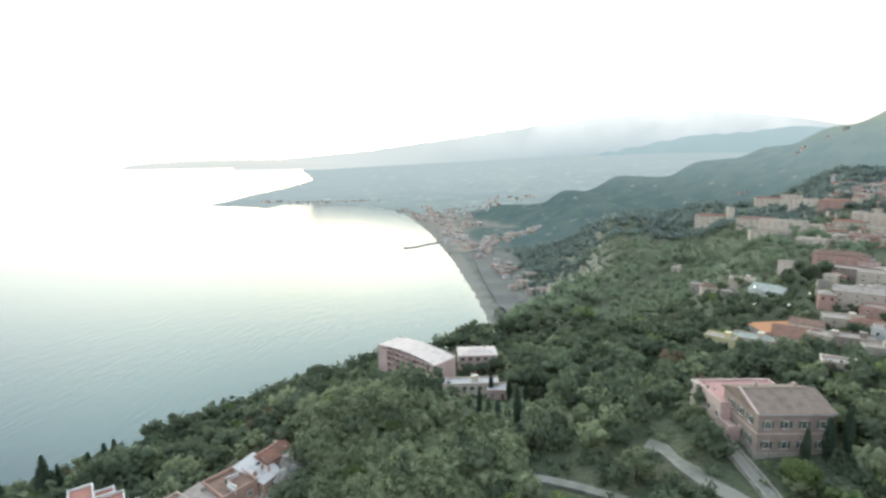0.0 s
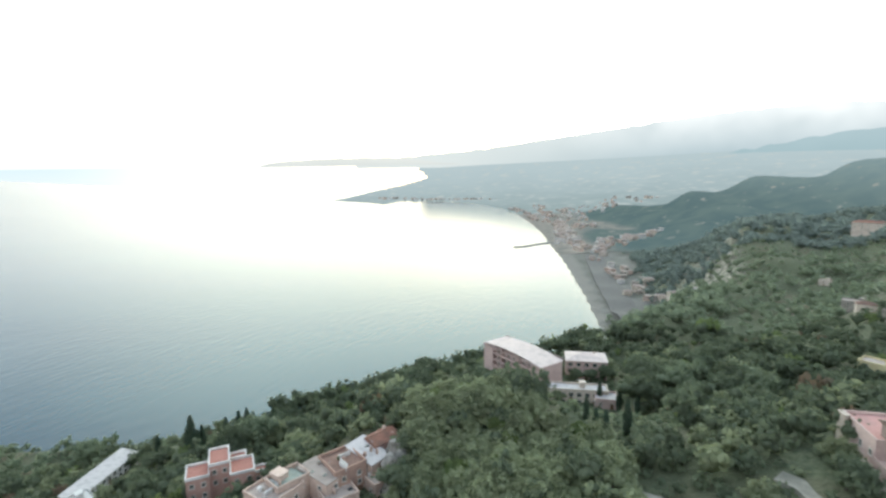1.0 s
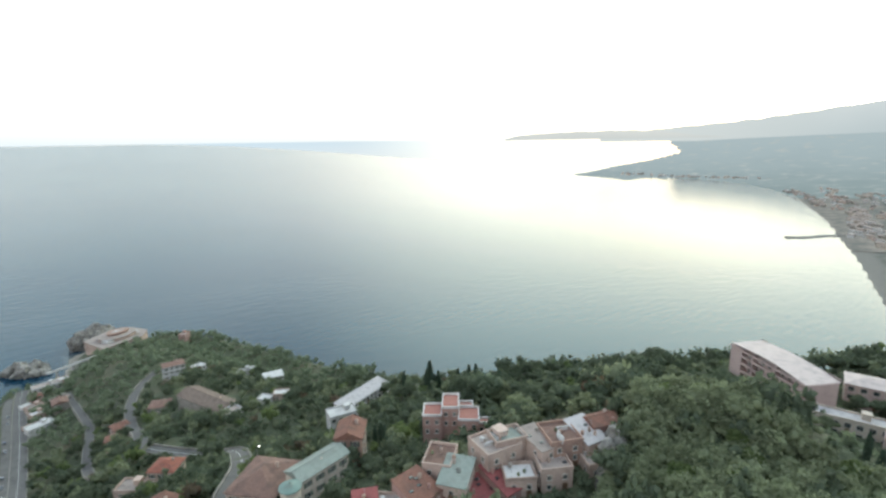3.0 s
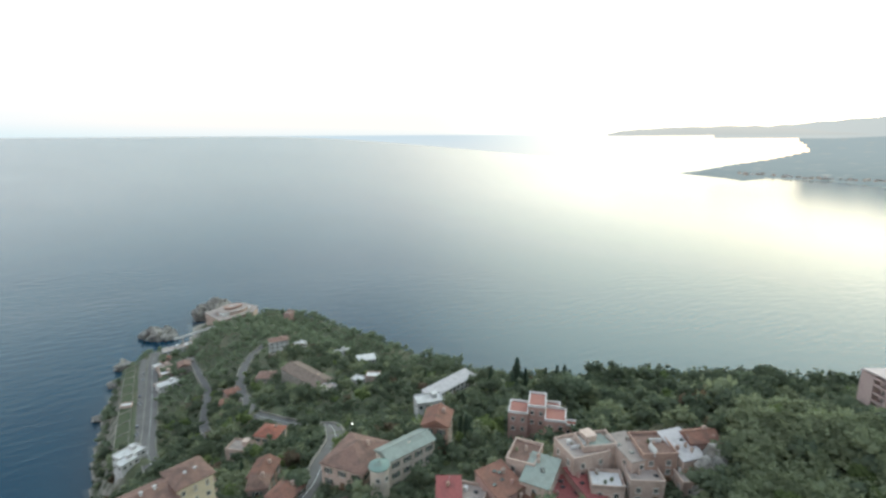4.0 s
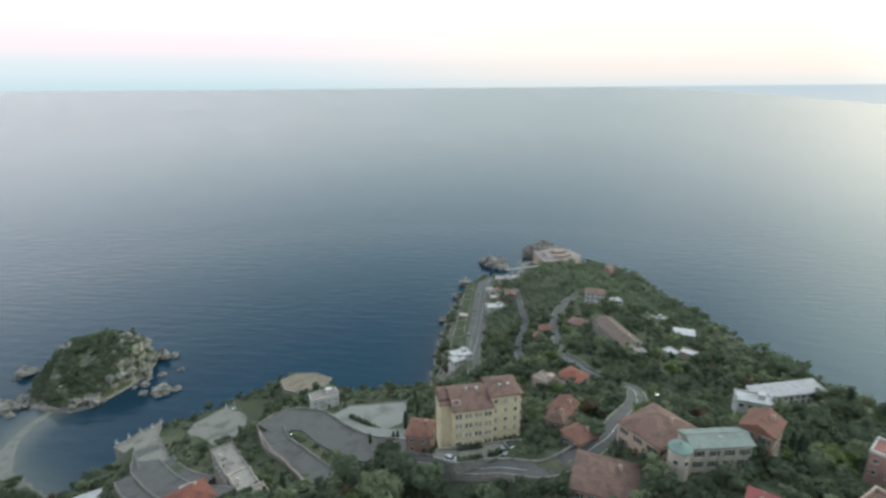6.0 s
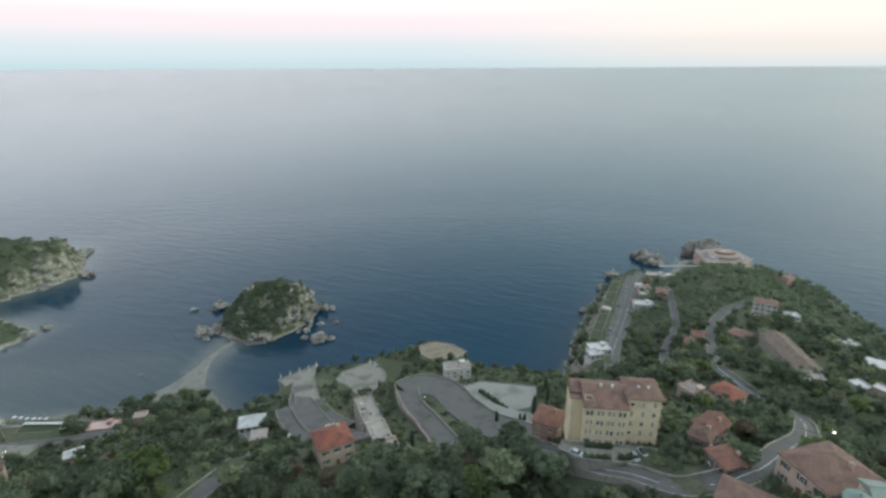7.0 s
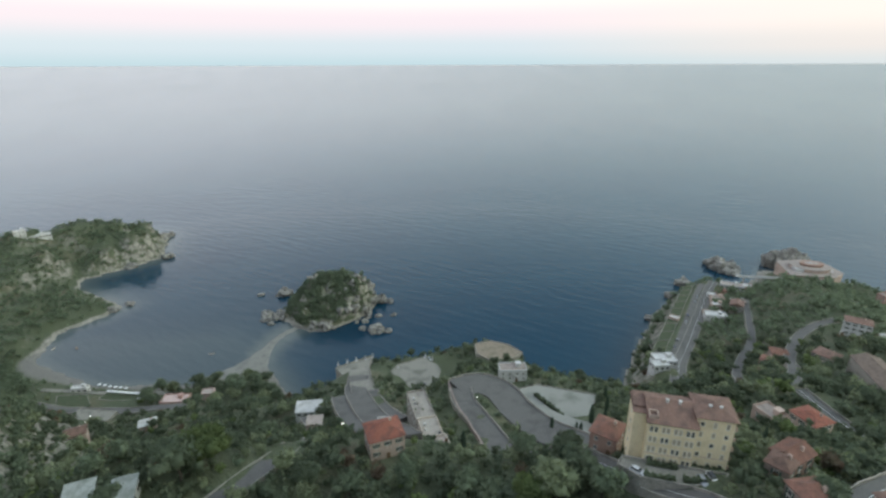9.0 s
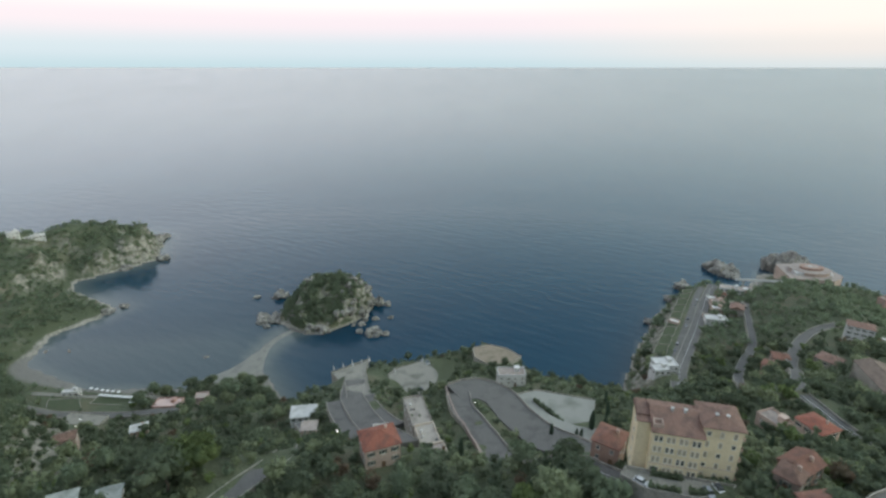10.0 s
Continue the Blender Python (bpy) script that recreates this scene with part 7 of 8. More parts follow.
def crown_data(seed, radius, tall, lump_count, leaves, leaf_size):
    """Leaf sprays over dark inner clumps: vertices, triangles, quads."""
    rng = np.random.default_rng(seed)
    c, r = lumps(rng, lump_count, radius, tall)
    c[0], r[0] = 0, radius * 0.6
    V, T = [], []
    for k in range(lump_count):
        wob = 1 + 0.25 * rng.normal(size=(len(ICO_V), 1))
        V.append(c[k] + ICO_V * wob * r[k] * 0.82 * (1, 1, tall / radius * 0.9 + 0.1))
        T.append(ICO_F + k * len(ICO_V))
    pick = rng.integers(0, lump_count, leaves)
    d = rng.normal(size=(leaves, 3))
    d /= np.linalg.norm(d, axis=1)[:, None]
    d[:, 2] = np.abs(d[:, 2]) * 0.9 + d[:, 2] * 0.1
    at = c[pick] + d * (r[pick] * rng.uniform(0.78, 1.3, leaves))[:, None] * (1, 1, tall / radius * 0.9 + 0.1)
    swell = 0.80 + 0.13 * np.sin(3 * d[:, 0] + seed) + 0.12 * np.sin(4 * d[:, 1] + 2 * seed) + 0.10 * np.sin(7 * d[:, 0] - 5 * d[:, 1] + seed) + 0.09 * rng.normal(size=leaves)
    shell = d * swell[:, None] * (radius, radius, tall)
    at = np.where((rng.uniform(size=leaves) < 0.62)[:, None], shell, at)
    quads = at[:, None] + orient(leaves, d, rng, leaf_size * rng.uniform(0.6, 1.3, leaves), 0.7, 0.9)
    base = lump_count * len(ICO_V)
    Q = base + np.arange(leaves * 4).reshape(-1, 4)
    return np.vstack(V + [quads.reshape(-1, 3)]), np.vstack(T), Q


def quick_mesh(name, verts, tris, quads, material):
    me = bpy.data.meshes.new(name)
    loops = np.concatenate([tris.ravel(), quads.ravel()]).astype(np.int32)
    total = np.concatenate([np.full(len(tris), 3), np.full(len(quads), 4)]).astype(np.int32)
    begin = np.concatenate([[0], np.cumsum(total)[:-1]]).astype(np.int32)
    me.vertices.add(len(verts))
    me.vertices.foreach_set("co", verts.astype(np.float32).ravel())
    me.loops.add(len(loops))
    me.loops.foreach_set("vertex_index", loops)
    me.polygons.add(len(total))
    me.polygons.foreach_set("loop_start", begin)
    me.polygons.foreach_set("loop_total", total)
    me.update(calc_edges=True)
    me.materials.append(material)
    return me


def trunk_mesh(height_, r, seed, forks=4):
    rng = random.Random(seed)
    s = Shape()
    p = Vector((0, 0, -0.8))
    for k in range(4):
        q = Vector((rng.uniform(-0.15, 0.15) * k, rng.uniform(-0.15, 0.15) * k, -0.8 + (height_ + 0.8) * (k + 1) / 4))
        s.beam(p, q, r * (1 - 0.15 * k), 7)
        p = q
    for k in range(forks):
        a = rng.uniform(0, 6.28)
        s.beam(p - Vector((0, 0, 0.3)), p + Vector((math.cos(a), math.sin(a), 1.1)) * height_ * 0.35, r * 0.35, 5)
    return s.mesh("trunk", BARK)


def tree_kind(name, label, radius, tall, stem, material, seed, leaves=1150, leaf=0.33, lump_count=18):
    """One tree: tapered trunk with limbs and a ragged crown."""
    v, t, q = crown_data(seed, radius, tall, lump_count, leaves, leaf)
    v = v + (0, 0, stem + tall * 0.75)
    ob = thing(name, label, "tree", pose(0, 0, -500))
    part("trunk", trunk_mesh(stem + tall * 0.4, 0.16 + radius * 0.03, seed), ob)
    part("crown", quick_mesh("crown", v, t, q, material), ob)
    return ob


def cypress_kind():
    rng = np.random.default_rng(9)
    n = 700
    h = rng.uniform(0, 1, n) ** 0.8
    rad = 0.95 * np.sin(np.pi * np.clip(h * 0.86 + 0.12, 0, 1)) ** 0.8
    a = rng.uniform(0, 6.283, n)
    d = np.stack([np.cos(a), np.sin(a), 0.6 + 0 * a], 1)
    at = np.stack([rad * np.cos(a), rad * np.sin(a), 0.6 + 9.6 * h], 1)
    q = (at[:, None] + orient(n, d, rng, np.full(n, 0.38), 0.6, 0.4)).reshape(-1, 3)
    core = []
    for k in range(7):
        core.append(ICO_V * (0.62, 0.62, 1.1) * math.sin(math.pi * (0.2 + 0.1 * k)) ** 0.6 + (0, 0, 1.4 + 1.3 * k))
    v = np.vstack(core + [q])
    t = np.vstack([ICO_F + k * len(ICO_V) for k in range(7)])
    ob = thing("cypress", "slender dark green cypress", "tree", pose(0, 0, -500))
    part("trunk", Shape().tube(0, 0, -0.8, 1.6, 0.2, 0.15).mesh("trunk", BARK), ob)
    part("crown", quick_mesh("crown", v, t, 7 * len(ICO_V) + np.arange(4 * n).reshape(-1, 4), LEAF_CYPRESS), ob)
    return ob


def palm_kind():
    ob = thing("palm", "palm tree with arching fronds on the beach", "palm", pose(0, 0, -500))
    part("trunk", Shape().tube(0, 0, -0.5, 6.2, 0.26, 0.18, 9).mesh("trunk", BARK), ob)
    for k in range(13):
        s = Shape()
        a = k * 2.4
        for i in range(5):
            r0, r1 = i * 0.55, (i + 1) * 0.55
            z0, z1 = 6.2 + 1.0 * math.sin(r0 * 0.9) - 0.16 * r0 ** 2, 6.2 + 1.0 * math.sin(r1 * 0.9) - 0.16 * r1 ** 2
            w0, w1 = 0.34 * (1 - i / 6), 0.34 * (1 - (i + 1) / 6)
            c, n = (math.cos(a), math.sin(a)), (-math.sin(a), math.cos(a))
            for sgn in (-1, 1):
                s.add([(c[0] * r0, c[1] * r0, z0), (c[0] * r1, c[1] * r1, z1), (c[0] * r1 + n[0] * w1 * sgn, c[1] * r1 + n[1] * w1 * sgn, z1 - 0.18), (c[0] * r0 + n[0] * w0 * sgn, c[1] * r0 + n[1] * w0 * sgn, z0 - 0.18)], [(0, 1, 2, 3)])
        part("frond", s.mesh("frond", LEAF_DARK), ob)
    return ob


def clear_of(x, y, extra=0.0):
    """Whether a place is free of houses, roads and terraces."""
    free = np.ones(len(x), bool)
    for bx, by, a, b in BUILT:
        free &= np.hypot(x - bx, y - by) > (a + b) / 2 + extra
    for tr in TRACKS:
        for px, py, w in tr[::2]:
            free &= np.hypot(x - px, y - py) > w + extra
    return free


def scatter(rng, count, r0, r1, a0, a1):
    r = np.sqrt(rng.uniform(r0 ** 2, r1 ** 2, count))
    a = np.radians(rng.uniform(a0, a1, count))
    return -r * np.sin(a), r * np.cos(a)


def thin(x, y, gap):
    """Drop places that crowd one another."""
    seen, keep = {}, []
    for i, (px, py) in enumerate(zip(x, y)):
        k = (int(px // gap), int(py // gap))
        if any((px - x[j]) ** 2 + (py - y[j]) ** 2 < gap * gap for dx in (-1, 0, 1) for dy in (-1, 0, 1) for j in seen.get((k[0] + dx, k[1] + dy), ())):
            continue
        seen.setdefault(k, []).append(i)
        keep.append(i)
    return np.array(keep, int)


def slope_free(x, y):
    z = height(x, y)
    return z, (z > 3.0) & on_land(x, y)


KINDS = [tree_kind("tree", "rounded olive-green tree on the slope", 3.2, 2.6, 2.2, LEAF_OLIVE, 1),
         tree_kind("tree", "dark evergreen tree on the slope", 3.6, 3.2, 2.6, LEAF_DARK, 2, 1250),
         tree_kind("tree", "low spreading olive-green tree", 3.0, 2.0, 1.5, LEAF_OLIVE, 3),
         tree_kind("tree", "tall dark evergreen oak", 3.4, 4.2, 3.0, LEAF_DARK, 4, 1300),
         tree_kind("tree", "fresh yellow-green tree on the slope", 2.8, 2.6, 2.0, LEAF_BRIGHT, 5),
         tree_kind("tree", "reddish-brown leaved tree on the slope", 2.6, 2.2, 2.0, LEAF_PLUM, 6)]
BIG = tree_kind("pine", "broad umbrella pine with dense dark crown", 5.4, 2.6, 5.5, LEAF_DARK, 7, 1700, 0.42, 24)
CYPRESS, PALM = cypress_kind(), palm_kind()


def plant_near():
    """The trees closest to the town, each one a thing of its own."""
    rng = np.random.default_rng(21)
    x, y = scatter(rng, 9000, 60, 235, -62, 150)
    ok = clear_of(x, y, 1.4) & ~((x > 2) & (x < 52) & (y > 146) & (y < 236)) & ~((x > 9) & (x < 46) & (y > 131) & (y < 150))
    x, y = x[ok], y[ok]
    k = thin(x, y, 4.2)
    x, y = x[k], y[k]
    order = np.argsort(np.hypot(x, y))[:1100]
    near, rest = order[:225], order[225:]
    used = {}
    for i in near:
        px, py = float(x[i]), float(y[i])
        wood = px > -26 and py > 104 and px < 60          # the dense knoll
        pick = int(rng.choice([0, 1, 2, 3, 4, 5], p=[0.62, 0.06, 0.20, 0.03, 0.07, 0.02] if wood else [0.14, 0.46, 0.14, 0.19, 0.04, 0.03]))
        s = float(rng.uniform(1.2, 1.7) if wood else 0.65 + 0.8 * rng.uniform() ** 1.6)
        if px < -60 and py < 40:
            s *= 1.3                                       # full-grown garden trees
        m = pose(px, py, spot(px, py), rng.uniform(-4, 4), rng.uniform(-4, 4), rng.uniform(0, 360)) @ Matrix.Scale(s, 4)
        if pick not in used:
            KINDS[pick].matrix_basis = m
            used[pick] = True
            tagged(KINDS[pick], group="trees on the near slope")
        else:
            made = copy_thing(KINDS[pick], m)
            made.matrix_basis = m
            made["group"] = "trees on the near slope"
    return x[rest], y[rest]


def add_crowns(name, x, y, z, scale, variants, material, label, seed):
    """Many far trees in one mesh."""
    rng = np.random.default_rng(seed)
    which = rng.integers(0, len(variants), len(x))
    turn = rng.uniform(0, 6.283, len(x))
    V, T, Q, base = [], [], [], 0
    for i in range(len(x)):
        v, t, q = variants[which[i]]
        c, s = math.cos(turn[i]), math.sin(turn[i])
        w = v * scale[i] * (1, 1, rng.uniform(0.85, 1.25))
        V.append(np.stack([w[:, 0] * c - w[:, 1] * s + x[i], w[:, 0] * s + w[:, 1] * c + y[i], w[:, 2] + z[i]], 1))
        T.append(t + base)
        Q.append(q + base)
        base += len(v)
    if not V:
        return None
    me = quick_mesh(name, np.vstack(V), np.vstack(T), np.vstack(Q), material)
    return tagged(new(name, me), label, "trees", kind="stuff")


def light_crown(seed, radius, tall, stem, leaves, lump_count, leaf):
    v, t, q = crown_data(seed, radius, tall, lump_count, leaves, leaf)
    return v + (0, 0, stem + tall * 0.55), t, q


def plant_woods():
    rx, ry = plant_near()
    rng = np.random.default_rng(33)
    x, y = scatter(rng, 42000, 60, 800, -62, 150)
    z, ok = slope_free(x, y)
    r = np.hypot(x, y)
    ok &= (r > 150) & clear_of(x, y, 1.2)
    # open ground: the far town, beach plains and terraces stay thinner
    patch = ripple(x, y, 30, 4)
    ok &= (patch > -0.55) | (rng.uniform(size=len(x)) < 0.3)
    ok &= ~((x > 2) & (x < 52) & (y > 146) & (y < 236))
    town = (x > 190) & (y > 190) & (y < 720) & (x > y * 0.62)
    ok &= ~town | (rng.uniform(size=len(x)) < 0.7)
    x, y, r = x[ok], y[ok], r[ok]
    close, wide = r < 400, r >= 400
    cx, cy, wx, wy = x[close], y[close], x[wide], y[wide]
    k, j = thin(cx, cy, 4.7), thin(wx, wy, 4.9)
    j = j[(wx[j] < -100) | (rng.uniform(size=len(j)) < 0.62)]
    x, y = np.concatenate([rx, cx[k], wx[j]]), np.concatenate([ry, cy[k], wy[j]])
    r = np.hypot(x, y)
    z = height(x, y)
    kind = rng.choice(4, len(x), p=[0.20, 0.69, 0.07, 0.04])
    dense = (x > -140) & (y > 140) & (y < 620)
    kind[dense & (rng.uniform(size=len(x)) < 0.6)] = 1
    size = (0.5 + 0.75 * rng.uniform(size=len(x)) ** 1.8) * np.where(dense, 1.55, 1.0) * np.where((x < -225) & (y < 60), 0.75, 1.0)
    size *= np.where((x < -230) & (y > 60), 1.2, 1.0) * np.where((r > 400) & (x > -100), 1.35, 1.0)
    size *= np.where((x > 150) & (y > 190) & (y < 720) & (x > y * 0.42), 0.7, 1.0)
    size *= np.where((x > -218) & (x < -135) & (y > -80) & (y < 12), 0.45, 1.0)
    size *= np.where((x > -30) & (x < 64) & (y > 146) & (y < 262), 0.55, 1.0)
    mid = [light_crown(50 + i, 3.3, 2.7 + 0.5 * (i % 3), 1.4, 110, 7, 0.62) for i in range(6)]
    for n, (material, name, label) in enumerate(((LEAF_OLIVE, "olive_grove", "olive-green trees covering the slopes"), (LEAF_DARK, "evergreen_wood", "dark evergreen wood on the slopes"),
                                                 (LEAF_BRIGHT, "fresh_grove", "fresh green trees among the gardens"), (LEAF_PLUM, "plum_grove", "reddish shrubs among the gardens"))):
        s = (kind == n) & (r < 430)
        add_crowns(name, x[s], y[s], z[s], size[s], mid, material, label, 60 + n)
    s = r >= 430
    light = [light_crown(150 + i, 3.3, 2.7 + 0.5 * (i % 3), 1.4, 46, 4, 0.95) for i in range(6)]
    cape = s & (x < -100)
    add_crowns("cape_wood", x[cape], y[cape], z[cape], size[cape], light, LEAF_DARK, "dark evergreen trees covering the cape", 69)
    s &= x >= -100
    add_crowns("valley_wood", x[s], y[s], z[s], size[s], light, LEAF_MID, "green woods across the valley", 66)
    # wooded flank beyond the gardens
    edge = np.random.default_rng(44)
    x, y = scatter(edge, 2600, 170, 540, 148.5, 157)
    z, ok = slope_free(x, y)
    x, y, z = x[ok], y[ok], z[ok]
    k = thin(x, y, 4.2)
    add_crowns("flank_wood", x[k], y[k], z[k] - 0.4, edge.uniform(0.6, 1.2, len(k)), mid, LEAF_DARK, "dark evergreen wood on the steep flank", 67)
    # the closed canopy of the knoll
    kx, ky = rng.uniform(-28, 26, 1500), rng.uniform(102, 150, 1500)
    ok = clear_of(kx, ky, 0.4) & (kx > -26.5) & ~((kx > 9) & (ky > 131))
    kx, ky = kx[ok], ky[ok]
    k = thin(kx, ky, 2.7)
    fine = [light_crown(170 + i, 3.3, 2.9 + 0.4 * (i % 3), 1.4, 300, 9, 0.36) for i in range(5)]
    add_crowns("knoll_canopy", kx[k], ky[k], height(kx[k], ky[k]) - 0.3, rng.uniform(0.75, 1.15, len(k)), fine, LEAF_OLIVE, "olive-green lower canopy of the knoll", 68)
    # undergrowth between the near trees
    ux, uy = scatter(rng, 26000, 50, 330, -62, 150)
    uz, ok = slope_free(ux, uy)
    ok &= clear_of(ux, uy, 0.2) & (rng.uniform(size=len(ux)) < np.clip(260 / np.hypot(ux, uy), 0, 1))
    ux, uy, uz = ux[ok], uy[ok], uz[ok]
    k = thin(ux, uy, 3.1)[:5600]
    low = [light_crown(90 + i, 1.9, 1.2, 0.0, 26, 2, 0.6) for i in range(5)]
    half = rng.uniform(size=len(k)) < 0.8
    add_crowns("undergrowth", ux[k][half], uy[k][half], uz[k][half] - 0.2, rng.uniform(0.7, 1.4, half.sum()), low, LEAF_DARK, "dark green undergrowth between the trees", 80)
    add_crowns("shrubs", ux[k][~half], uy[k][~half], uz[k][~half] - 0.2, rng.uniform(0.7, 1.4, (~half).sum()), low, LEAF_OLIVE, "olive-green shrubs between the trees", 81)
    # far woods on the hills beyond
    x, y = scatter(rng, 4600, 790, 1330, -60, 4)
    z, ok = slope_free(x, y)
    ok &= (z > 12) & ((ripple(x, y, 120, 2) > -0.5) | (rng.uniform(size=len(x)) < 0.35))
    x, y, z = x[ok], y[ok], z[ok]
    r = np.hypot(x, y)
    keep = rng.uniform(size=len(x)) < np.clip(1250 / r, 0, 1)
    x, y, z, r = x[keep], y[keep], z[keep], r[keep]
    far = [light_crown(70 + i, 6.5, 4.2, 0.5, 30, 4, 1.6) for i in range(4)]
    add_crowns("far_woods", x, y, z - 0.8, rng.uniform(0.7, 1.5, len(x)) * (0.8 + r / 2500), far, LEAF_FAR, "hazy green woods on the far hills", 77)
    # woods on the headland and the island
    x, y = scatter(rng, 9000, 560, 1100, 128, 150)
    z, ok = slope_free(x, y)
    ok &= (z > 8) & (ripple(x, y, 16, 7) > -0.45)
    x, y, z = x[ok], y[ok], z[ok]
    k = thin(x, y, 3.9)[:2600]
    add_crowns("headland_scrub", x[k], y[k], z[k] - 1.5, rng.uniform(0.45, 0.95, len(k)), light, LEAF_DARK, "green scrub and trees on the rocky headland", 78)
    u, v = rng.uniform(-50, 40, 1000), rng.uniform(-40, 32, 1000)
    lz = island_height(u, v)
    keep = (lz > 3.5) & (ripple(u, v, 6, 3) > -0.55) & ((u < 22) | (rng.uniform(size=1000) < 0.35))
    spots = np.array([ISLAND_AT @ Vector((a, b, c)) for a, b, c in zip(u[keep], v[keep], lz[keep])])
    add_crowns("island_scrub", spots[:, 0], spots[:, 1], spots[:, 2] - 1.2, rng.uniform(0.4, 0.95, keep.sum()), mid, LEAF_DARK, "dense green scrub on the island", 79)


plant_woods()


def plant_singles():
    rng = random.Random(8)
    first = True
    rows = [(-198.5, -0.5), (-197, 10), (-198, 12), (-207, 16.5), (-206, 22), (-222, 24), (-236, 24), (-130, 4), (-122, -4), (-150, -30), (-92, 108), (-97, 112), (-103, 116), (-70, 210), (-74, 214), (-78, 218),
            (-82, 222), (-140, 205), (-145, 208), (-150, 212), (40, 214), (46, 205), (52, 200), (23, 135), (21.5, 141), (24.5, 130), (31, 134), (81, 92.4), (86, 92.6), (90.5, 92.4), (93, 95), (-196, 60), (-170, 70), (110, 170), (116, 174), (104, 180), (140, 205), (150, 212), (20, 262), (24, 258), (-146, 209), (-143, 213), (-138.5, 226), (-135, 232), (-131, 233), (-160, 205), (-124, 248)]
    for x, y in rows:
        s = rng.uniform(0.75, 1.2) * (1.7 if x < -120 and y > 203 else 1.0)
        m = pose(x, y, spot(x, y), 0, 0, rng.uniform(0, 360)) @ Matrix.Scale(s, 4)
        ob = CYPRESS if first else copy_thing(CYPRESS, m)
        ob.matrix_basis = m
        ob["group"] = "cypresses"
        first = False
    first = True
    for x, y, s in ((-122, 2, 0.9), (-136, -8, 0.8), (-150, 6, 0.9), (-118, 64, 0.7), (-92, -60, 0.9), (-112, -70, 0.8), (-104, -112, 0.9), (-160, -120, 1.0), (-60, 232, 1.2), (-78, 240, 1.2), (-96, 236, 1.1),
                    (-110, 232, 1.2), (-40, 246, 1.1), (64, 236, 1.2), (76, 228, 1.2), (90, 240, 1.2), (-128, 215, 1.0), (-250, 140, 0.9), (-225, 76, 0.9), (95, 150, 1.0), (60, 180, 1.0)):
        m = pose(x, y, spot(x, y), 0, 0, rng.uniform(0, 360)) @ Matrix.Scale(s, 4)
        ob = BIG if first else copy_thing(BIG, m)
        ob.matrix_basis = m
        ob["group"] = "umbrella pines"
        first = False
    first = True
    for k in range(9):
        x, y = -271 - 0.5 * (k % 3) + 3 * (k % 2), -304 + 5 * k
        m = pose(x, y, spot(x, y), 0, 0, rng.uniform(0, 360)) @ Matrix.Scale(rng.uniform(0.7, 1.0), 4)
        ob = PALM if first else copy_thing(PALM, m)
        ob.matrix_basis = m
        ob["group"] = "palms on the beach"
        first = False


plant_singles()


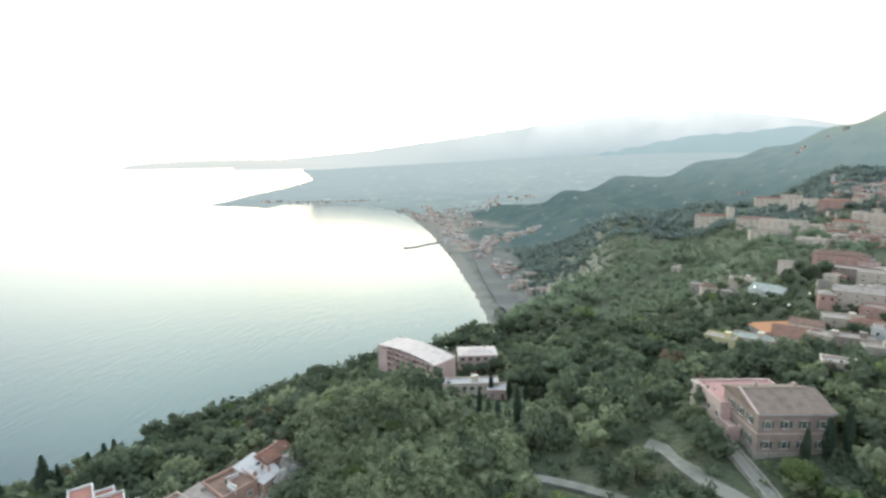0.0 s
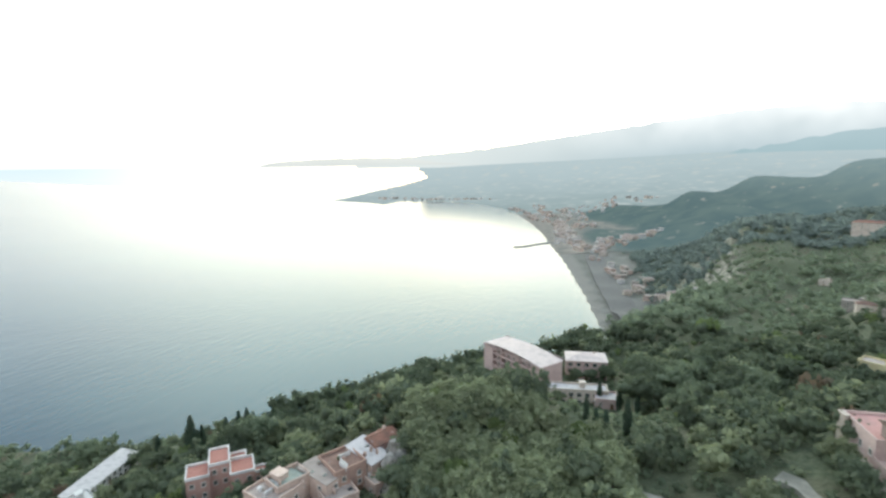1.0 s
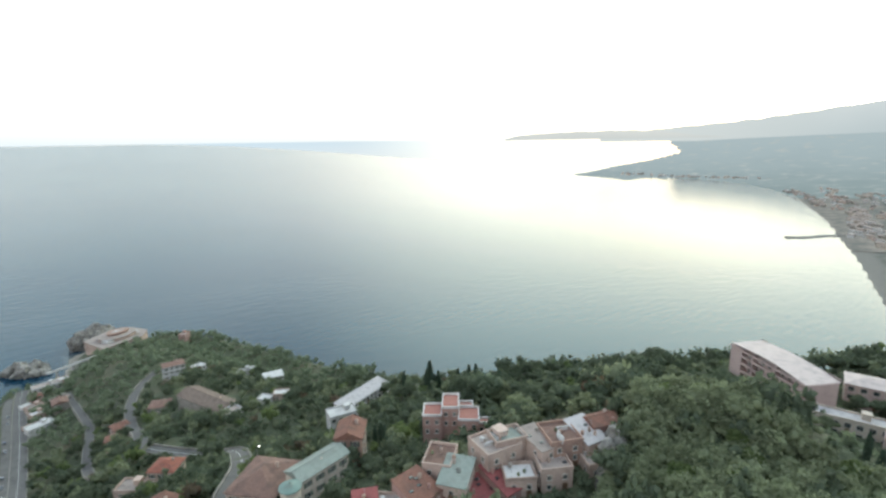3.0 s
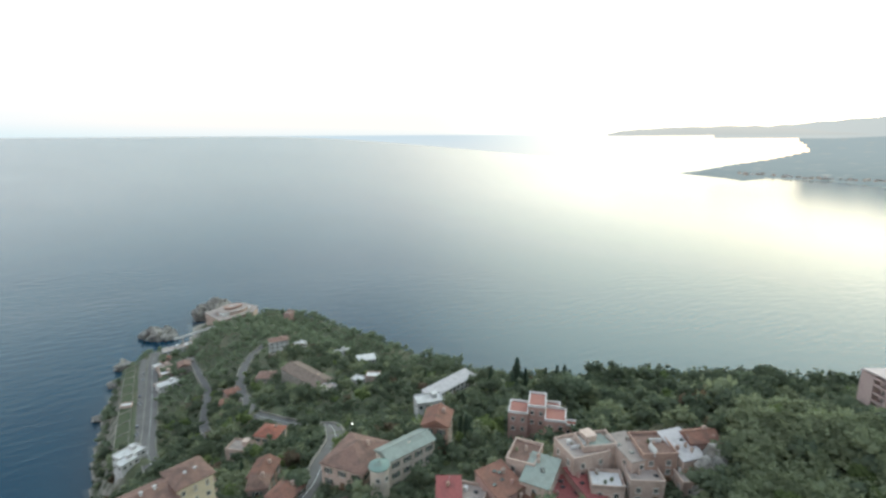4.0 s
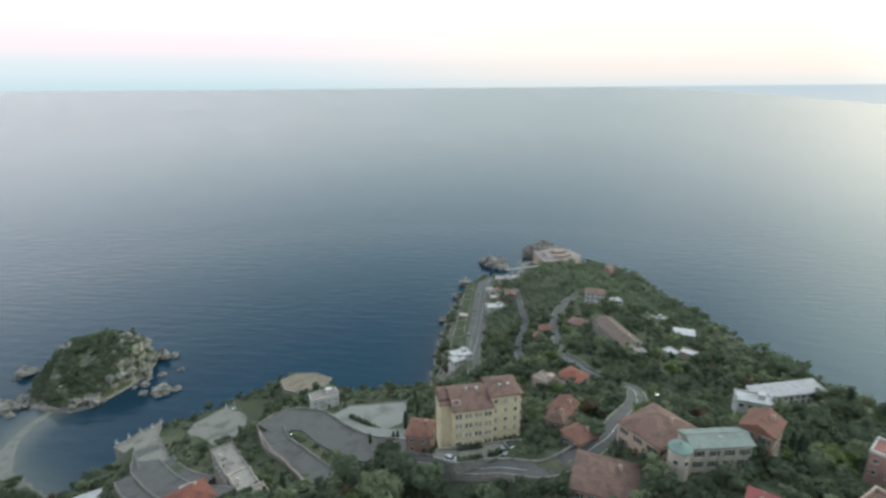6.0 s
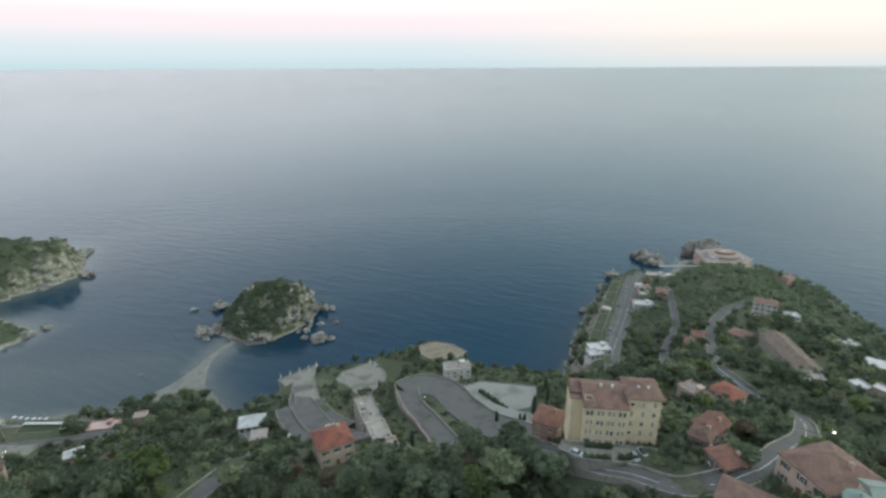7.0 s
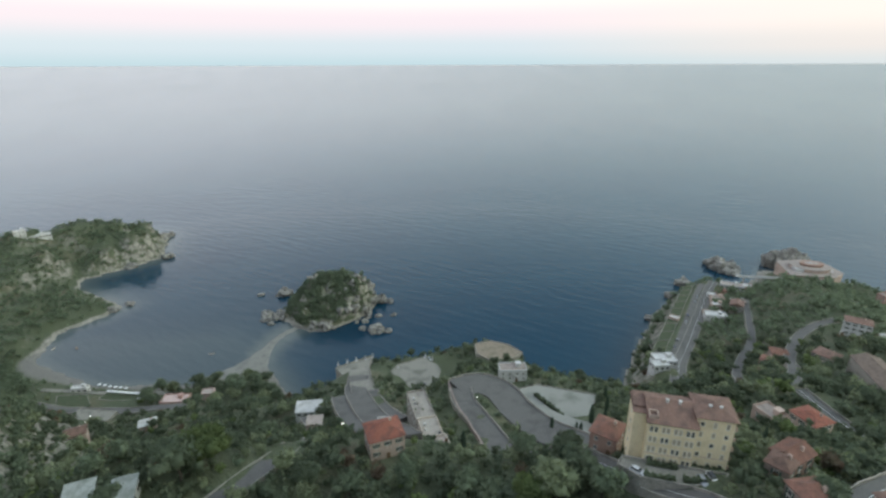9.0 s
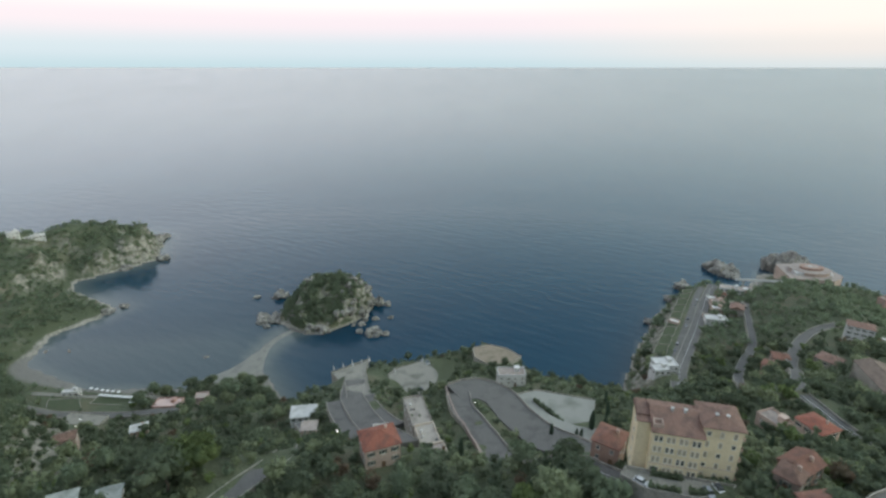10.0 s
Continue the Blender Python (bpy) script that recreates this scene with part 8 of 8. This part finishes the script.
def plant_marked():
    """The crowded knoll above the town and the tall trees along the edge of the slope."""
    rng = np.random.default_rng(14)
    x, y = rng.uniform(-29, 25, 900), rng.uniform(104, 148, 900)
    ok = clear_of(x, y, 1.0) & (x > -26.5) & (y > 103 + 0.25 * np.abs(x + 2)) & ~((x > 9) & (y > 131))
    x, y = x[ok], y[ok]
    k = thin(x, y, 4.0)[:90]
    rows = [(float(x[i]), float(y[i]), 0.0, int(rng.choice([0, 1, 3, 4], p=[0.80, 0.05, 0.03, 0.12]))) for i in k]
    # tree tops that stand out against the sea
    rows += [(-75, 224, 137, 0), (-87, 226, 139, 1), (-98, 222, 136, 1), (-106, 216, 132, 0), (-66, 229, 138, 0), (-56, 232, 142, 1), (-46, 235, 144, 3), (-38, 232, 142, 1), (-30, 226, 146, 0),
             (-116, 210, 128, 1), (-124, 206, 126, 3), (-158, 186, 108, 0), (-160, 198, 110, 1), (-156, 204, 109, 3), (-92, 205, 132, 0), (-70, 208, 134, 1), (-180, 222, 104, 0), (-204, 226, 100, 1), (-222, 232, 96, 1)]
    rows += [(75, 86.5, spot(75, 86.5) + 7.5, 4), (48, 99, spot(48, 99) + 8, 0), (65, 103, spot(65, 103) + 6.5, 1), (67, 109, spot(67, 109) + 7, 0), (95, 100, spot(95, 100) + 7, 0)]     # crowns round the villa
    # tall dark wood beside the hotel's service wing
    rows += [(33, 235, 142.5, 1), (40, 236, 143, 1), (47, 238, 142.5, 3), (2, 225, 145, 1), (-5, 229, 146, 3), (14, 220, 143.5, 0), (-12, 234, 145, 1), (22, 212, 142, 0)]
    rows += [(54, 205, 156, 1), (62, 214, 158, 3), (70, 212, 157, 1), (80, 216, 159, 3), (86, 205, 157, 1), (63, 200, 154, 3), (73, 200, 156, 1), (58, 224, 157, 1), (92, 214, 160, 3),
             (68, 190, 155, 1), (80, 190, 157, 0), (90, 192, 158, 1), (60, 186, 153, 0), (100, 204, 160, 1)]
    # big crowns in the gardens, before the hotel road and over the beach
    rows += [(-100, -104, 140, 1), (-107, -101, 140, 4), (-93, -127, 131, 1), (-86, -116.5, 133, 1), (-80, -120, 133, 0), (-100, -126, 133, 3), (-104, 12, 0, 1), (-104, 22, 0, 1), (-103, 31, 0, 1), (-100, 39, 0, 1), (-98, 48, 0, 1), (-110, 2, 0, 3), (-112, -6, 0, 1), (-114, -3, 139, 4), (-116, -14, 0, 1), (-120, -22, 0, 1),
             (-124, 8, 142, 1), (-118, 3, 142, 0), (-119, 15, 141, 1), (-110, 150, 134, 4), (-116, 158, 132, 0), (-118, -40, 0, 3), (-112, -56, 0, 1), (-106, -68, 0, 0)]
    bx, by = rng.uniform(-300, -236, 160), rng.uniform(-300, -186, 160)
    keep = clear_of(bx, by, 1.5) & on_land(bx, by) & (shore_distance(bx, by) > 9)
    bx, by = bx[keep], by[keep]
    rows += [(float(bx[i]), float(by[i]), spot(bx[i], by[i]) + rng.uniform(7.5, 11), int(rng.choice([0, 1, 3], p=[0.3, 0.5, 0.2]))) for i in thin(bx, by, 5.0)[:38]]
    for px, py, top, kind in rows:
        tall = (7.0, 8.0, 5.6, 10.2, 6.4, 6.0)[kind]
        ground_ = spot(px, py)
        s = float(rng.uniform(0.85, 1.2)) if not top else min(2.3, max(0.9, (top - ground_) / tall))
        m = pose(px, py, ground_, 0, 0, rng.uniform(0, 360)) @ Matrix.Scale(s, 4)
        made = copy_thing(KINDS[kind], m)
        made.matrix_basis = m
        made["group"] = "trees on the knoll" if not top else "tall trees along the slope"


plant_marked()


def car_park_hedge():
    ob = thing("hedge", "ragged dark hedge crossing the pale car park", "hedge", pose(-227, -10.5, 84.0, 0, 0, 47))
    part("leaves", quick_hedge(0.0, 20.0, -0.9, 0.9, -0.2, 1.7), ob)


car_park_hedge()


def yard_hedges():
    """Clipped shrubs along the edge of the hotel's yard."""
    for x, y, turn, long_ in ((-122.4, 24.8, 92, 8.0), (-123.2, 34.5, 98, 5.0), (-127.4, 26.0, 90, 8.0)):
        ob = thing("hedge", "clipped green hedge beside the hotel yard", "hedge", pose(x, y, 138.8, 0, 0, turn), "hedges of the hotel yard")
        part("leaves", quick_hedge(0.0, long_, -0.6, 0.6, -0.1, 1.5), ob)


yard_hedges()

# ---- street lamps, cars, beach things ----
def street_lamp():
    ob = thing("street_lamp", "tall grey street lamp with a lit head", "lamp", pose(0, 0, -500), "street lamps")
    part("pole", Shape().tube(0, 0, -0.5, 7.0, 0.09, 0.06, 8).mesh("pole", METAL), ob)
    part("arm", Shape().beam((0, 0, 6.9), (1.1, 0, 7.25), 0.045).mesh("arm", METAL), ob)
    part("head", Shape().box(0.8, -0.16, 7.2, 1.5, 0.16, 7.34).mesh("head", METAL), ob)
    part("bulb", Shape().box(0.86, -0.14, 7.02, 1.44, 0.14, 7.19).mesh("bulb", LAMP_GLOW), ob, "bright white lamp glass")
    return ob


def set_out(ob, places):
    for n, m in enumerate(places):
        made = ob if n == 0 else copy_thing(ob, m)
        made.matrix_basis = m


LAMP = street_lamp()
set_out(LAMP, [pose(x, y, spot(x, y) + 0.2, 0, 0, a) for x, y, a in (
    (-133, 93, 0), (-207, -37, 60), (-147, -75, 0), (-198, -279, 0), (206, 268, 0), (216, 270, 0), (218, 257, 0), (241, 269, 0), (247, 267, 0), (53, 208, 0),
    (470, 690, 0), (230, 300, 0), (240, 1180, 0), (300, 1400, 0), (-216, -300, 0), (1100, 2050, 0))])


def car():
    ob = thing("car", "small parked car beside the road", "car", pose(0, 0, -500), "parked cars")
    b = Shape()
    prof = ((-2.0, 0.35), (2.0, 0.35), (2.02, 0.75), (1.2, 0.92), (-1.9, 0.95), (-2.03, 0.7))
    n = len(prof)
    b.add([(x, -0.85, z) for x, z in prof] + [(x, 0.85, z) for x, z in prof], [tuple(range(n)), tuple(range(2 * n - 1, n - 1, -1))] + [((i + 1) % n, i, n + i, n + (i + 1) % n) for i in range(n)])
    part("body", b.mesh("body", CAR_PAINT), ob)
    c = Shape()
    cab = ((-1.75, 0.93), (0.95, 0.9), (0.3, 1.42), (-1.3, 1.45))
    c.add([(x, -0.78 if z < 1 else -0.62, z) for x, z in cab] + [(x, 0.78 if z < 1 else 0.62, z) for x, z in cab], [(0, 1, 2, 3), (7, 6, 5, 4), (1, 0, 4, 5), (2, 1, 5, 6), (3, 2, 6, 7), (0, 3, 7, 4)])
    part("window_band", c.mesh("window_band", GLASS), ob)
    part("roof_panel", Shape().box(-1.28, -0.6, 1.44, 0.28, 0.6, 1.49).mesh("roof_panel", CAR_PAINT), ob)
    for x in (-1.25, 1.25):
        for y in (-0.8, 0.8):
            w = part("wheel", Shape().beam((x, y - 0.1, 0.32), (x, y + 0.1, 0.32), 0.32, 12).mesh("wheel", TYRE), ob)
            part("rim", Shape().beam((x, y - 0.11, 0.32), (x, y + 0.11, 0.32), 0.19, 10).mesh("rim", METAL), w)
    for y in (-0.6, 0.6):
        part("headlight", Shape().box(1.95, y - 0.18, 0.6, 2.03, y + 0.18, 0.74).mesh("headlight", GLASS), ob)
    return ob


CAR = car()
set_out(CAR, [pose(x, y, z, 0, 0, a) for x, y, z, a in (
    (-124.2, 39.5, 138.82, 15), (-126.0, 42.2, 138.82, 20), (-123.6, 23.5, 138.82, 62), (-300, -88, 47.52, 30), (-270, -84, 47.52, 120))] +
    [pose(x, y, spot(x, y) + 0.9, 0, 0, a) for x, y, a in ((-391, 86, 165), (-404, 90, 165), (-447, 104, 165), (-462, 108, 165), (-500, 121, 163), (-516, 126, 163))])


def parasol():
    ob = thing("parasol", "white parasol on the shingle beach", "parasol", pose(0, 0, -500), "parasols on the beach")
    part("pole", Shape().tube(0, 0, -0.3, 2.2, 0.03, 0.03, 6).mesh("pole", METAL), ob)
    part("canopy", Shape().tube(0, 0, 1.95, 2.5, 1.4, 0.05, 10).mesh("canopy", CANVAS), ob)
    return ob


PARASOL = parasol()
set_out(PARASOL, [pose(-250.6 - 0.38 * i, -326 + 2.7 * i, 9.6, 0, 0, 20 * i) for i in range(10)] + [pose(-264 - 0.1 * i, -352 + 5.2 * i, max(1.0, spot(-264 - 0.1 * i, -352 + 5.2 * i)), 0, 0, 0) for i in range(6)])


def small_boat():
    ob = thing("boat", "small white moored boat", "boat", pose(0, 0, -500), "moored boats")
    ring = ((-2.4, -0.8), (1.0, -0.9), (2.8, 0), (1.0, 0.9), (-2.4, 0.8))
    s = Shape()
    n = len(ring)
    s.add([(x * 0.8, y * 0.6, -0.2) for x, y in ring] + [(x, y, 0.65) for x, y in ring], [tuple(range(n - 1, -1, -1))] + [(i, (i + 1) % n, n + (i + 1) % n, n + i) for i in range(n)])
    part("hull", s.mesh("hull", WHITE), ob)
    part("deck", Shape().prism([(x * 0.9, y * 0.85) for x, y in ring], 0.4, 0.45).mesh("deck", WOOD_DOOR), ob)
    part("thwart", Shape().box(-0.6, -0.7, 0.45, -0.2, 0.7, 0.55).mesh("thwart", WOOD_DOOR), ob)
    return ob


set_out(small_boat(), [pose(x, y, 0, 0, 0, a) for x, y, a in ((-300, -445, 20), (-306, -425, 60), (-330, -300, 120))])


def statues():
    """White pinnacles along the edge of the viewing terrace."""
    first = None
    for x, y in ((-277, -147), (-281, -142), (-285, -137), (-289, -132), (-293, -128), (-302, -92), (-299, -86), (-284, -106)):
        m = pose(x, y, 47.2 if y < -60 else 57.2, 0, 0, x * 7) @ Matrix.Scale(1.1, 4)
        if first is None:
            first = thing("pinnacle", "small white stone pinnacle on the terrace edge", "ornament", m, "pinnacles on the terrace")
            part("base", Shape().box(-0.5, -0.5, -0.3, 0.5, 0.5, 0.7).mesh("base", WHITE), first)
            part("spire", Shape().tube(0, 0, 0.7, 2.9, 0.42, 0.1, 8).mesh("spire", WHITE), first)
        else:
            copy_thing(first, m)


statues()
